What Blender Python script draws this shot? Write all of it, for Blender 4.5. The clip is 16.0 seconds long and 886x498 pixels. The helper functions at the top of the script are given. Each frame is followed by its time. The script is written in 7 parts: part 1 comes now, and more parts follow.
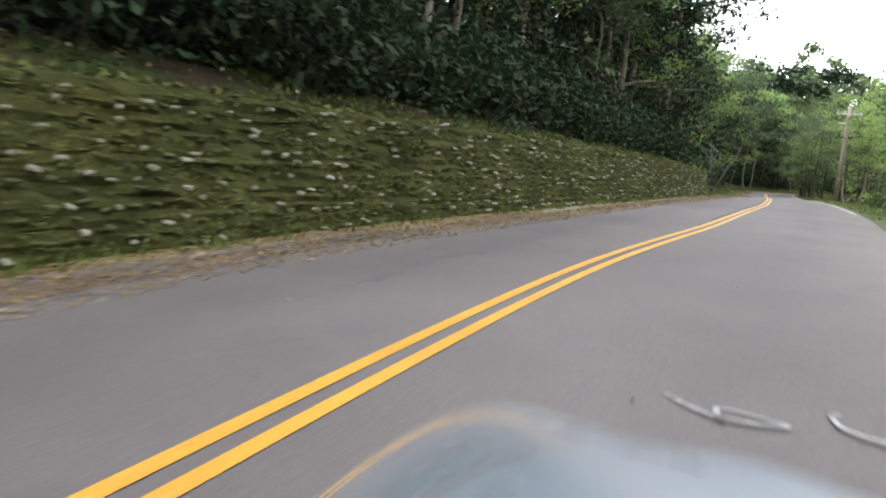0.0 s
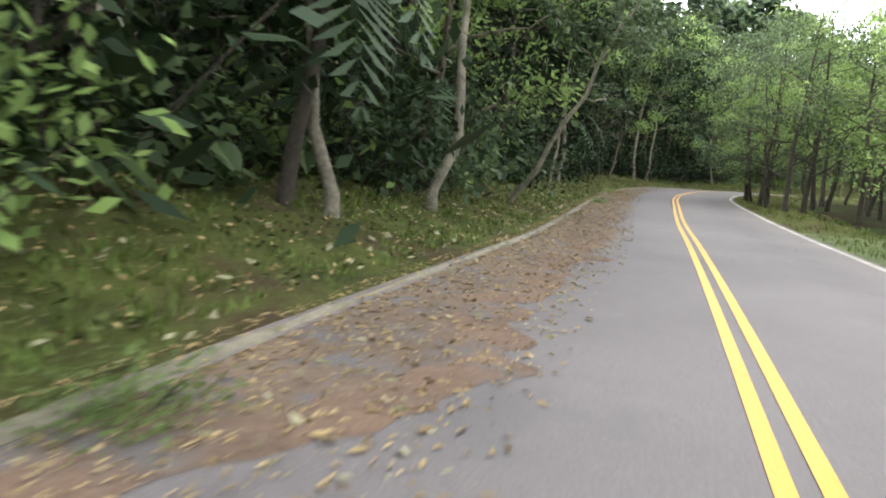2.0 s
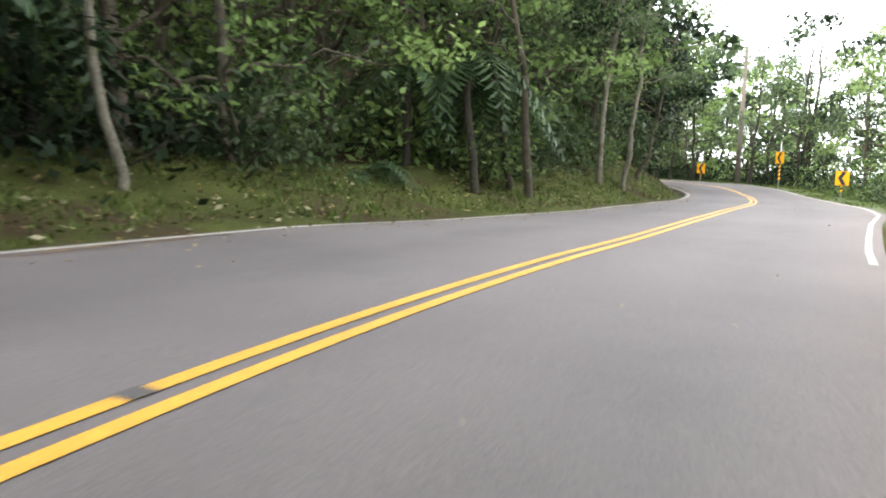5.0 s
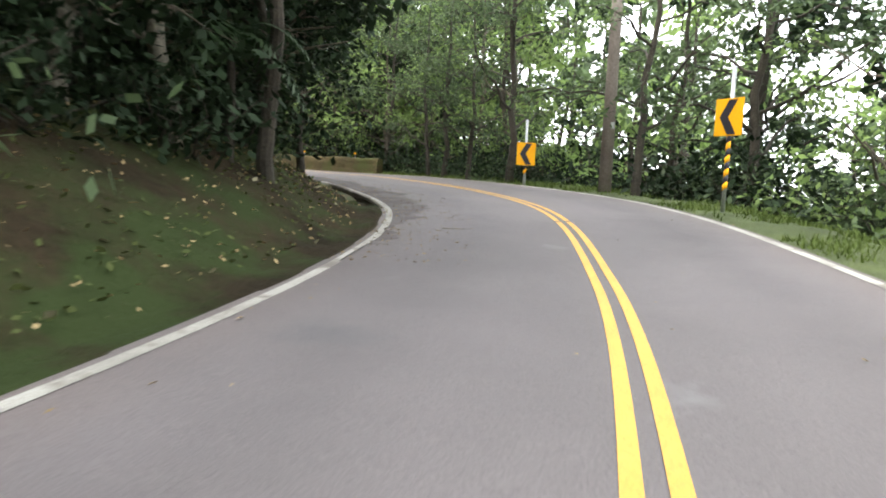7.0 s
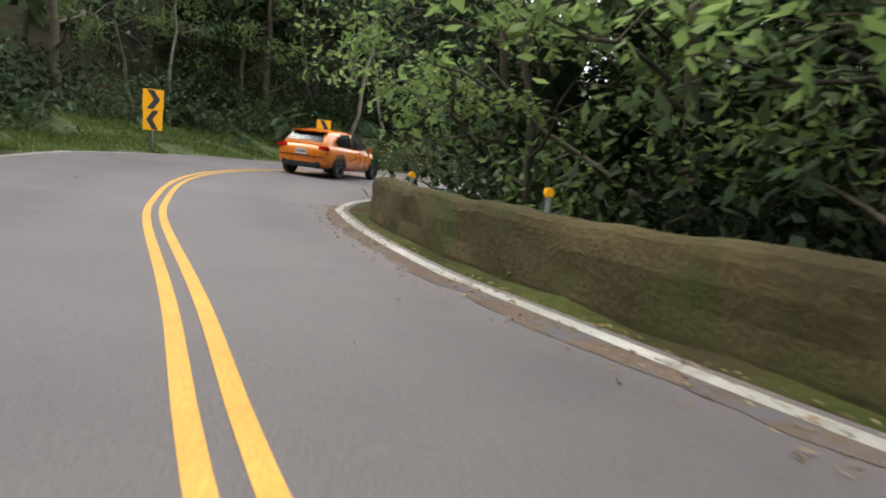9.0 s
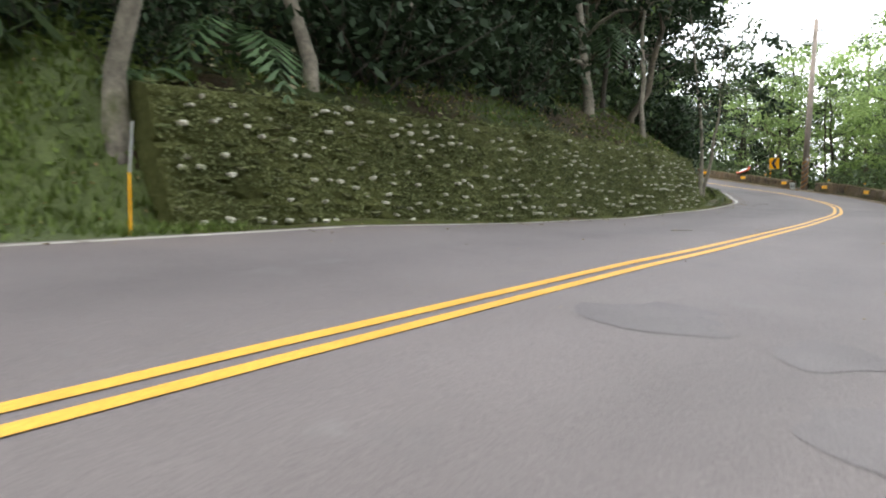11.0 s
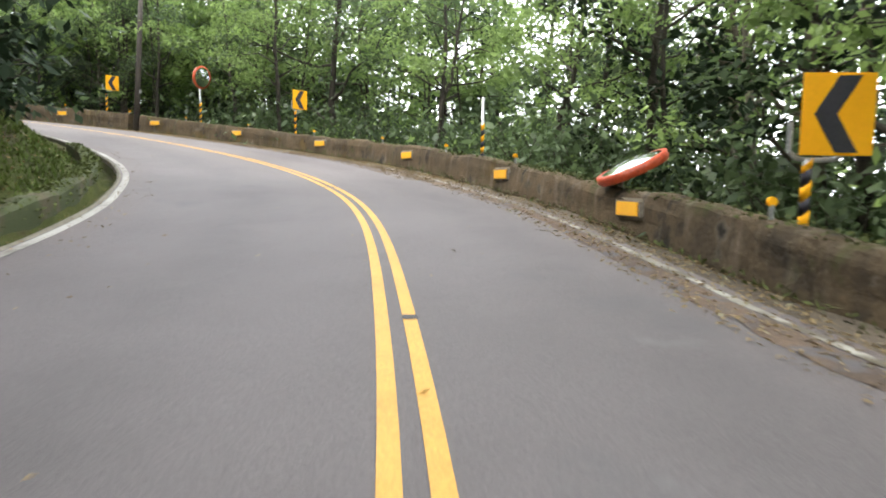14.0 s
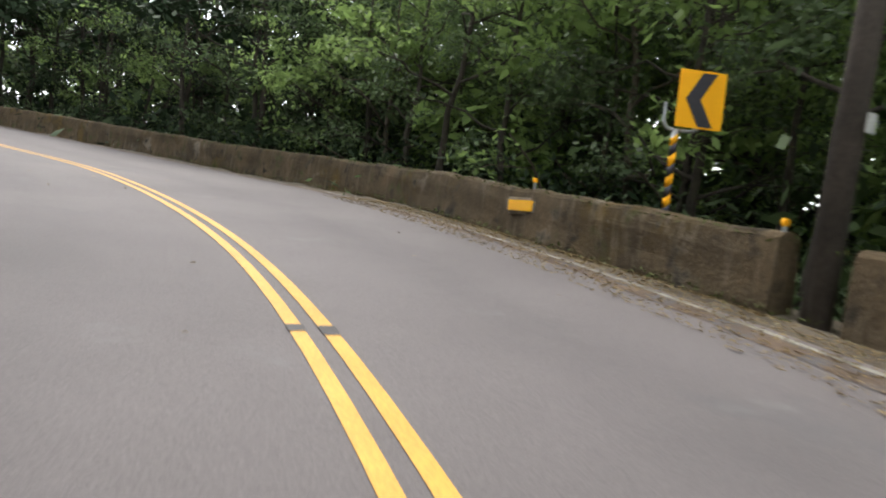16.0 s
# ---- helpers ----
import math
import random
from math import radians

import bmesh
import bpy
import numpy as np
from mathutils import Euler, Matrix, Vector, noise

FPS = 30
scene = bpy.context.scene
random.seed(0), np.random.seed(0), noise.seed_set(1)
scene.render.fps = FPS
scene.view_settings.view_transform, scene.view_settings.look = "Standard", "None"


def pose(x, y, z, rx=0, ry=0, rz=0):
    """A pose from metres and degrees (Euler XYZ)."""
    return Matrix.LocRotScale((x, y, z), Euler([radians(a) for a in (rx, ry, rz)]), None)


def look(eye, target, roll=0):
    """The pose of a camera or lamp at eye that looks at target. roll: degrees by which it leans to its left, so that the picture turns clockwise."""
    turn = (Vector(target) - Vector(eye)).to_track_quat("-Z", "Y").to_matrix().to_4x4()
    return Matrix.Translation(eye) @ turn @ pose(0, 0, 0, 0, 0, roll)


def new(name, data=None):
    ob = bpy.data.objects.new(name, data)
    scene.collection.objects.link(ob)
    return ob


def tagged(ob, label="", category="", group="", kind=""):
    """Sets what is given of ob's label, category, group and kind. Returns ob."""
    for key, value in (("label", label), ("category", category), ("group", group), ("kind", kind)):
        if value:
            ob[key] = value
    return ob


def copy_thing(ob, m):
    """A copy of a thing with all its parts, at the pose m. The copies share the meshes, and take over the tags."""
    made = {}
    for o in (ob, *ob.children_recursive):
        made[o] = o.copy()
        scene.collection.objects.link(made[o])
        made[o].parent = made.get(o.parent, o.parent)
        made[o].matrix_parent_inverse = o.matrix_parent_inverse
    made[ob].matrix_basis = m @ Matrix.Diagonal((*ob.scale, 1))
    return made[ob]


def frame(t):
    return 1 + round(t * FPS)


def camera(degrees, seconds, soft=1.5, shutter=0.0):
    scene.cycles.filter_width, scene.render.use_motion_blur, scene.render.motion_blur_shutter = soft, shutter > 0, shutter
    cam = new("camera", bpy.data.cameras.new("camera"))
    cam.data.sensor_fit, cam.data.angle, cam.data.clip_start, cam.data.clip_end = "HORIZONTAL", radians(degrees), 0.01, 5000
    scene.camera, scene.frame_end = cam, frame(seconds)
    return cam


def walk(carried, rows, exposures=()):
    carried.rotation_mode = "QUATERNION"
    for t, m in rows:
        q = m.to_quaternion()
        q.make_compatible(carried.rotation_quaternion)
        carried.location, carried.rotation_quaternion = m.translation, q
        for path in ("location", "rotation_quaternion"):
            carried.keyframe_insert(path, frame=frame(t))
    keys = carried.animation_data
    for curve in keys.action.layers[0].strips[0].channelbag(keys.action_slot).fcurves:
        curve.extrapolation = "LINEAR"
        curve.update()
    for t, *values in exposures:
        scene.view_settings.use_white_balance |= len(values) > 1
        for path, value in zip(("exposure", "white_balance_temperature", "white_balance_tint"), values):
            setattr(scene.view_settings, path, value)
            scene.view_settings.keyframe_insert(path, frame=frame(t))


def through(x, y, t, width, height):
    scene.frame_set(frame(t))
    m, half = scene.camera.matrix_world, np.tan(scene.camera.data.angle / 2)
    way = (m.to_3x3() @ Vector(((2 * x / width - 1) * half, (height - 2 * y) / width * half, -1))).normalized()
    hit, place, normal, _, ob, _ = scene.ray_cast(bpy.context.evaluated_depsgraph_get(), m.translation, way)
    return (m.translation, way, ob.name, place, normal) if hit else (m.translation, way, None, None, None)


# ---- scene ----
cam = camera(68.48, 16.0, soft=1.9, shutter=0.1)
PATH = [
    (0, (-30.081, 35.417, 5.968), (-29.198, 37.204, 5.807), 4.55),
    (0.25, (-25.960, 38.869, 6.395), (-25.049, 40.642, 6.237), 4.48),
    (0.5, (-21.776, 42.324, 6.806), (-20.838, 44.083, 6.647), 4.46),
    (0.75, (-17.566, 45.757, 7.146), (-16.591, 47.496, 6.984), 4.71),
    (1, (-13.265, 49.183, 7.455), (-12.255, 50.901, 7.291), 4.93),
    (1.25, (-8.820, 52.595, 7.733), (-7.784, 54.298, 7.565), 4.80),
    (1.5, (-4.415, 55.946, 7.981), (-3.354, 57.633, 7.812), 4.61),
    (1.75, (-0.206, 59.148, 8.221), (0.876, 60.821, 8.043), 4.53),
    (2, (3.826, 62.240, 8.421), (4.929, 63.898, 8.236), 4.54),
    (2.25, (7.671, 65.133, 8.585), (8.795, 66.776, 8.396), 4.66),
    (2.5, (11.332, 67.918, 8.731), (12.481, 69.544, 8.541), 4.77),
    (2.75, (14.872, 70.596, 8.886), (16.043, 72.207, 8.699), 4.82),
    (3, (18.317, 73.174, 9.068), (19.512, 74.768, 8.884), 4.78),
    (3.25, (21.744, 75.778, 9.292), (22.966, 77.351, 9.108), 4.84),
    (3.5, (25.169, 78.186, 9.525), (26.429, 79.728, 9.340), 4.73),
    (3.75, (28.598, 80.371, 9.759), (29.924, 81.856, 9.571), 4.02),
    (4, (32.072, 82.337, 9.962), (33.477, 83.747, 9.773), 3.16),
    (4.25, (35.427, 84.113, 10.110), (36.928, 85.420, 9.918), 2.79),
    (4.5, (38.841, 85.680, 10.244), (40.435, 86.872, 10.046), 2.52),
    (4.75, (42.790, 86.996, 10.366), (44.463, 88.077, 10.179), 2.22),
    (5, (46.909, 87.972, 10.512), (48.645, 88.948, 10.333), 2.08),
    (5.25, (51.046, 88.514, 10.722), (52.822, 89.414, 10.533), 2.06),
    (5.5, (55.246, 88.852, 10.938), (57.050, 89.691, 10.741), 2.05),
    (5.75, (59.262, 89.079, 11.106), (61.089, 89.869, 10.913), 1.86),
    (6, (63.138, 89.252, 11.249), (64.981, 90.005, 11.062), 1.69),
    (6.25, (66.820, 89.459, 11.365), (68.670, 90.195, 11.180), 1.70),
    (6.5, (70.353, 89.699, 11.468), (72.207, 90.426, 11.282), 1.86),
    (6.75, (73.760, 89.984, 11.567), (75.620, 90.693, 11.377), 2.17),
    (7, (77.050, 90.360, 11.671), (78.915, 91.057, 11.478), 2.61),
    (7.25, (80.272, 90.849, 11.790), (82.138, 91.544, 11.602), 3.21),
    (7.5, (83.323, 91.519, 11.928), (85.177, 92.248, 11.747), 3.82),
    (7.75, (86.067, 92.457, 12.124), (87.875, 93.294, 11.944), 4.03),
    (8, (88.548, 93.696, 12.326), (90.287, 94.668, 12.145), 4.16),
    (8.25, (90.869, 95.260, 12.467), (92.520, 96.375, 12.284), 4.59),
    (8.5, (92.986, 97.219, 12.596), (94.536, 98.469, 12.410), 4.86),
    (8.75, (94.805, 99.591, 12.713), (96.260, 100.950, 12.521), 4.75),
    (9, (96.533, 102.322, 12.823), (97.893, 103.775, 12.628), 4.36),
    (9.25, (98.227, 105.535, 12.931), (99.498, 107.068, 12.747), 3.59),
    (9.5, (99.954, 108.812, 13.037), (101.143, 110.411, 12.867), 2.70),
    (9.75, (101.803, 111.768, 13.143), (102.913, 113.424, 12.982), 1.96),
    (10, (103.776, 114.431, 13.249), (104.826, 116.127, 13.093), 1.36),
    (10.25, (105.909, 116.671, 13.354), (106.923, 118.388, 13.201), 0.92),
    (10.5, (108.187, 118.571, 13.458), (109.210, 120.282, 13.305), 0.67),
    (10.75, (110.619, 120.139, 13.562), (111.729, 121.795, 13.404), 0.65),
    (11, (113.175, 121.474, 13.660), (114.393, 123.051, 13.493), 0.68),
    (11.25, (115.895, 122.764, 13.816), (117.198, 124.271, 13.641), 0.34),
    (11.5, (118.771, 123.934, 13.960), (120.141, 125.381, 13.778), -0.03),
    (11.75, (121.870, 125.014, 14.038), (123.272, 126.428, 13.848), 0.14),
    (12, (125.125, 126.094, 14.112), (126.544, 127.490, 13.916), 0.28),
    (12.25, (128.585, 127.207, 14.182), (130.014, 128.592, 13.980), 0.41),
    (12.5, (132.058, 128.418, 14.251), (133.489, 129.800, 14.048), 0.60),
    (12.75, (135.246, 129.681, 14.332), (136.676, 131.064, 14.132), 0.52),
    (13, (138.284, 131.108, 14.426), (139.708, 132.499, 14.232), 0.58),
    (13.25, (141.219, 132.859, 14.577), (142.631, 134.262, 14.387), 0.90),
    (13.5, (143.961, 134.825, 14.764), (145.356, 136.246, 14.576), 1.17),
    (13.75, (146.436, 137.017, 14.951), (147.809, 138.460, 14.766), 1.11),
    (14, (148.727, 139.476, 15.173), (150.056, 140.960, 14.993), 1.07),
    (14.25, (150.817, 142.177, 15.446), (152.059, 143.736, 15.278), 1.29),
    (14.5, (152.606, 145.016, 15.749), (153.732, 146.662, 15.596), 1.66),
    (14.75, (154.094, 148.091, 16.089), (155.087, 149.822, 15.955), 2.22),
    (15, (155.105, 151.270, 16.462), (155.945, 153.082, 16.342), 2.89),
    (15.25, (155.649, 154.453, 16.824), (156.313, 156.337, 16.722), 3.61),
    (15.5, (155.775, 157.750, 17.211), (156.242, 159.692, 17.121), 4.45),
    (15.75, (155.262, 161.093, 17.604), (155.527, 163.074, 17.521), 5.38),
    (16, (154.538, 164.437, 18.005), (154.589, 166.435, 17.925), 6.35),
]
walk(cam, [(t, look(eye, target, roll)) for t, eye, target, roll in PATH],
     exposures=[(0, 1.62), (1, 1.75), (1.5, 2.05), (2, 2.1), (3, 2.06), (4, 2.2), (4.5, 2.06), (5.2, 2.1), (7.3, 2.03), (8, 1.8), (8.7, 1.32), (10.8, 1.7), (12, 1.9), (12.6, 1.85), (13, 1.93), (14, 1.98), (14.5, 1.88), (15, 1.66), (15.5, 1.48), (16, 1.25)])

# ---------------------------------------------------------------- world, sun, exposure
world = bpy.data.worlds.new("sky")
scene.world = world
world.use_nodes = True
wn = world.node_tree.nodes
wl = world.node_tree.links
wn.clear()
w_out = wn.new("ShaderNodeOutputWorld")
w_bg = wn.new("ShaderNodeBackground")
w_sky = wn.new("ShaderNodeTexSky")
w_sky.sky_type = "NISHITA"
w_sky.sun_disc = False
w_sky.sun_elevation = radians(52)
w_sky.sun_rotation = radians(326)
w_sky.dust_density = 4.0
w_mix = wn.new("ShaderNodeMix")
w_mix.data_type = "RGBA"
w_mix.inputs[0].default_value = 0.82
w_mix.inputs[7].default_value = (9.6, 10.0, 10.2, 1)
wl.new(w_sky.outputs[0], w_mix.inputs[6])
wl.new(w_mix.outputs[2], w_bg.inputs[0])
w_bg.inputs[1].default_value = 0.15
wl.new(w_bg.outputs[0], w_out.inputs[0])
sun = new("sun", bpy.data.lights.new("sun", "SUN"))
sun.data.energy = 1.0
sun.data.angle = radians(20)
sun.data.color = (1.0, 0.96, 0.9)
sun.matrix_world = look((40, 140, 120), (80, 80, 20))
tagged(sun, kind="structure")

# ---------------------------------------------------------------- materials
def nodes_of(name, rough=0.85, metal=0.0):
    m = bpy.data.materials.new(name)
    m.use_nodes = True
    n = m.node_tree.nodes
    b = n["Principled BSDF"]
    b.inputs["Roughness"].default_value = rough
    b.inputs["Metallic"].default_value = metal
    return m, n, m.node_tree.links, b


def noise_node(n, l, scale, detail=6.0, rough=0.6, coord=None):
    t = n.new("ShaderNodeTexNoise")
    t.inputs["Scale"].default_value = scale
    t.inputs["Detail"].default_value = detail
    t.inputs["Roughness"].default_value = rough
    if coord is not None:
        l.new(coord, t.inputs["Vector"])
    return t


def ramp(n, l, source, stops):
    r = n.new("ShaderNodeValToRGB")
    e = r.color_ramp.elements
    while len(e) < len(stops):
        e.new(0.5)
    for i, (p, c) in enumerate(stops):
        e[i].position = p
        e[i].color = (*c, 1)
    l.new(source, r.inputs[0])
    return r


def mix(n, l, fac, a, b, how="MIX"):
    m = n.new("ShaderNodeMix")
    m.data_type = "RGBA"
    m.blend_type = how
    for i, v in ((0, fac), (6, a), (7, b)):
        if isinstance(v, bpy.types.NodeSocket):
            l.new(v, m.inputs[i])
        elif i == 0:
            m.inputs[0].default_value = v
        else:
            m.inputs[i].default_value = (*v, 1)
    return m.outputs[2]


def surface(name, dark, light, scale=3.0, fine=40.0, bump=0.3, depth=0.02, rough=0.85, metal=0.0, spots=None, grain=0.34, shine=0.5):
    """A two-scale mottled surface: dark and light tones, fine grain, bump, and spots (colour, scale, threshold) on top."""
    m, n, l, b = nodes_of(name, rough, metal)
    b.inputs["Specular IOR Level"].default_value = shine
    co = n.new("ShaderNodeTexCoord").outputs["Object"]
    big = noise_node(n, l, scale, 5, 0.6, co)
    small = noise_node(n, l, fine, 6, 0.7, co)
    c = ramp(n, l, big.outputs[0], [(0.3, dark), (0.7, light)]).outputs[0]
    g = ramp(n, l, small.outputs[0], [(0.3, (1 - grain,) * 3), (0.7, (1 + grain * 0.85,) * 3)]).outputs[0]
    c = mix(n, l, 1.0, c, g, "MULTIPLY")
    for colour, sc, edge in spots or ():
        s = noise_node(n, l, sc, 7, 0.65, co)
        f = ramp(n, l, s.outputs[0], [(edge, (0, 0, 0)), (edge + 0.12, (1, 1, 1))]).outputs[0]
        c = mix(n, l, f, c, colour)
    l.new(c, b.inputs["Base Color"])
    if bump:
        bp = n.new("ShaderNodeBump")
        bp.inputs["Strength"].default_value = bump
        bp.inputs["Distance"].default_value = depth
        l.new(small.outputs[0], bp.inputs["Height"])
        l.new(bp.outputs[0], b.inputs["Normal"])
    return m


def foliage(name, dark, light, rough=0.5, through=0.35, shine=0.18):
    """Leaves: tones that change from clump to clump, slightly glossy and translucent."""
    m, n, l, b = nodes_of(name, rough)
    b.inputs["Specular IOR Level"].default_value = shine
    geo = n.new("ShaderNodeNewGeometry")
    co = n.new("ShaderNodeTexCoord").outputs["Object"]
    info = n.new("ShaderNodeObjectInfo")
    big = noise_node(n, l, 0.6, 3, 0.5, co)
    add = n.new("ShaderNodeMath")
    add.operation = "MULTIPLY_ADD"
    l.new(geo.outputs["Random Per Island"], add.inputs[0])
    add.inputs[1].default_value = 0.45
    l.new(big.outputs[0], add.inputs[2])
    c = ramp(n, l, add.outputs[0], [(0.3, dark), (0.95, light)]).outputs[0]
    h = n.new("ShaderNodeHueSaturation")
    mr = n.new("ShaderNodeMapRange")
    l.new(info.outputs["Random"], mr.inputs[0])
    mr.inputs[3].default_value = 0.7
    mr.inputs[4].default_value = 1.25
    l.new(mr.outputs[0], h.inputs["Value"])
    l.new(c, h.inputs["Color"])
    l.new(h.outputs[0], b.inputs["Base Color"])
    tr = n.new("ShaderNodeBsdfTranslucent")
    l.new(h.outputs[0], tr.inputs["Color"])
    ms = n.new("ShaderNodeMixShader")
    ms.inputs[0].default_value = through
    l.new(b.outputs[0], ms.inputs[1])
    l.new(tr.outputs[0], ms.inputs[2])
    l.new(ms.outputs[0], n["Material Output"].inputs["Surface"])
    return m


M_ASPHALT = surface("asphalt", (0.09, 0.077, 0.077), (0.143, 0.124, 0.123), 0.2, 70, 0.7, 0.008, 0.8,
                    spots=[((0.092, 0.084, 0.086), 0.45, 0.6), ((0.142, 0.13, 0.13), 1.3, 0.64), ((0.075, 0.068, 0.066), 9.0, 0.72)])
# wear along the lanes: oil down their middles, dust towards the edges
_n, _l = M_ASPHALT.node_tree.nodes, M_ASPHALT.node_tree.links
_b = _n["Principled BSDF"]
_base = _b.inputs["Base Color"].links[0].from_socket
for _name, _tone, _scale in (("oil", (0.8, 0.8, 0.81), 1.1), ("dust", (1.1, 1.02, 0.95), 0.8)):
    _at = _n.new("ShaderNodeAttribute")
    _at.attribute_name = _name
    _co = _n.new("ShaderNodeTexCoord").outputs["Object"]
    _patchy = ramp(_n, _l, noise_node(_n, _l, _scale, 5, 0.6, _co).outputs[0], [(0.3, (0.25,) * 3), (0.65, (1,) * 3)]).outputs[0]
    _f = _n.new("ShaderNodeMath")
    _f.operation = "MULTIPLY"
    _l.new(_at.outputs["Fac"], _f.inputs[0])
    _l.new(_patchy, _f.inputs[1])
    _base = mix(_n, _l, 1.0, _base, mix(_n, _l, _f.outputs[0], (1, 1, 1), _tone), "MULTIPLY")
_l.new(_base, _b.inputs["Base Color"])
M_YELLOW = surface("yellow_paint", (0.5, 0.255, 0.03), (0.6, 0.315, 0.042), 2.0, 60, 0.3, 0.004, 0.6, spots=[((0.3, 0.2, 0.08), 5.0, 0.68)])
M_WHITE = surface("white_paint", (0.2, 0.185, 0.16), (0.43, 0.41, 0.365), 0.8, 50, 0.3, 0.004, 0.75, spots=[((0.14, 0.12, 0.1), 2.0, 0.54)])
M_SOIL = surface("forest_soil", (0.016, 0.012, 0.007), (0.045, 0.032, 0.018), 0.7, 12, 0.8, 0.06, 0.95,
                 spots=[((0.03, 0.042, 0.014), 0.5, 0.46), ((0.08, 0.056, 0.034), 6.0, 0.66)], shine=0.1)
M_GRASS = surface("mossy_grass", (0.034, 0.04, 0.012), (0.085, 0.095, 0.026), 0.9, 18, 0.9, 0.05, 0.95,
                  spots=[((0.055, 0.04, 0.022), 0.55, 0.5), ((0.15, 0.115, 0.068), 7.0, 0.66)], shine=0.1)
M_LAWN = surface("green_turf", (0.036, 0.05, 0.013), (0.082, 0.105, 0.028), 0.9, 18, 0.9, 0.05, 0.95, spots=[((0.06, 0.05, 0.025), 0.6, 0.62)])
M_WORN = surface("worn_white_paint", (0.14, 0.125, 0.1), (0.42, 0.4, 0.35), 1.6, 40, 0.4, 0.004, 0.8, spots=[((0.1, 0.085, 0.06), 2.5, 0.46)])
M_TAN = surface("tan_leaf_bed", (0.09, 0.065, 0.03), (0.2, 0.15, 0.075), 1.5, 22, 0.8, 0.03, 0.95, spots=[((0.3, 0.23, 0.12), 9.0, 0.6), ((0.06, 0.06, 0.02), 1.2, 0.62)])
M_DIRT = surface("leafy_dirt", (0.06, 0.046, 0.03), (0.13, 0.1, 0.07), 0.8, 20, 0.7, 0.03, 0.95, spots=[((0.2, 0.15, 0.09), 5.0, 0.62), ((0.06, 0.06, 0.02), 0.9, 0.6)])
M_CONCRETE = surface("stained_concrete", (0.05, 0.037, 0.022), (0.12, 0.085, 0.048), 1.1, 25, 0.9, 0.03, 0.92, shine=0.2,
                     spots=[((0.035, 0.026, 0.015), 0.8, 0.52), ((0.26, 0.22, 0.17), 1.3, 0.58), ((0.1, 0.066, 0.02), 0.8, 0.55), ((0.055, 0.06, 0.018), 1.7, 0.57), ((0.02, 0.017, 0.012), 2.6, 0.55), ((0.2, 0.18, 0.15), 7.0, 0.66)])
# pale and dark run-off streaks down the face
_n, _l = M_CONCRETE.node_tree.nodes, M_CONCRETE.node_tree.links
_b = _n["Principled BSDF"]
_base = _b.inputs["Base Color"].links[0].from_socket
for _where, _tone in ((0.0, (0.24, 0.2, 0.155)), (31.0, (0.028, 0.022, 0.014))):
    _map = _n.new("ShaderNodeMapping")
    _map.inputs["Location"].default_value = (_where, 0, 0)
    _map.inputs["Scale"].default_value = (5.0, 5.0, 0.9)
    _l.new(_n.new("ShaderNodeTexCoord").outputs["Object"], _map.inputs[0])
    _f = ramp(_n, _l, noise_node(_n, _l, 1.0, 5, 0.65, _map.outputs[0]).outputs[0], [(0.54, (0, 0, 0)), (0.78, (0.5,) * 3)]).outputs[0]
    _base = mix(_n, _l, _f, _base, _tone)
_l.new(_base, _b.inputs["Base Color"])
M_KERB = surface("mossy_kerb", (0.045, 0.038, 0.018), (0.11, 0.09, 0.045), 1.2, 30, 0.6, 0.02, 0.92, spots=[((0.048, 0.06, 0.017), 1.3, 0.38), ((0.02, 0.02, 0.01), 2.4, 0.6)])

# ---------------------------------------------------------------- the line of the road
# middle of the road every 7 m, and its height there
START = -35.99
CENTRE = [
    (-59.12, 13.58), (-53.73, 18.05), (-48.33, 22.52), (-42.92, 26.96), (-37.50, 31.37), (-32.06, 35.78), (-26.50, 39.99), (-20.64, 43.79),
    (-14.88, 47.78), (-9.12, 51.76), (-3.49, 55.92), (2.09, 60.15), (7.62, 64.45), (13.12, 68.78), (18.57, 73.17), (24.07, 77.50),
    (29.59, 81.75), (35.38, 85.63), (41.67, 88.46), (48.34, 89.83), (55.28, 89.83), (62.28, 89.67), (69.28, 89.68), (76.27, 90.07),
    (83.23, 91.05), (89.92, 93.32), (95.13, 98.11), (97.57, 104.75), (99.70, 111.39), (102.87, 117.47), (108.03, 121.85), (114.51, 123.97),
    (121.25, 125.74), (128.00, 127.64), (134.68, 129.79), (141.09, 132.69), (146.63, 137.06), (151.10, 142.54), (154.66, 148.62), (156.37, 155.50),
    (155.71, 162.57), (153.34, 169.25), (149.32, 175.05), (144.23, 179.89), (138.75, 184.28), (132.70, 187.74), (126.12, 190.11), (119.21, 191.12),
    (112.24, 190.69),
]
HEIGHT = [
    2.14, 2.62, 3.18, 3.74, 4.31, 4.86, 5.40, 5.83, 6.20, 6.55, 6.90, 7.21, 7.52, 7.76,
    8.02, 8.40, 8.81, 9.18, 9.53, 9.75, 10.02, 10.28, 10.41, 10.55, 10.84, 11.33, 11.74, 12.03,
    12.28, 12.49, 12.70, 12.85, 13.06, 13.16, 13.25, 13.47, 13.90, 14.39, 15.08, 15.85, 16.72, 17.52,
    18.18, 18.69, 19.30, 19.94, 20.62, 21.31, 22.01,
]


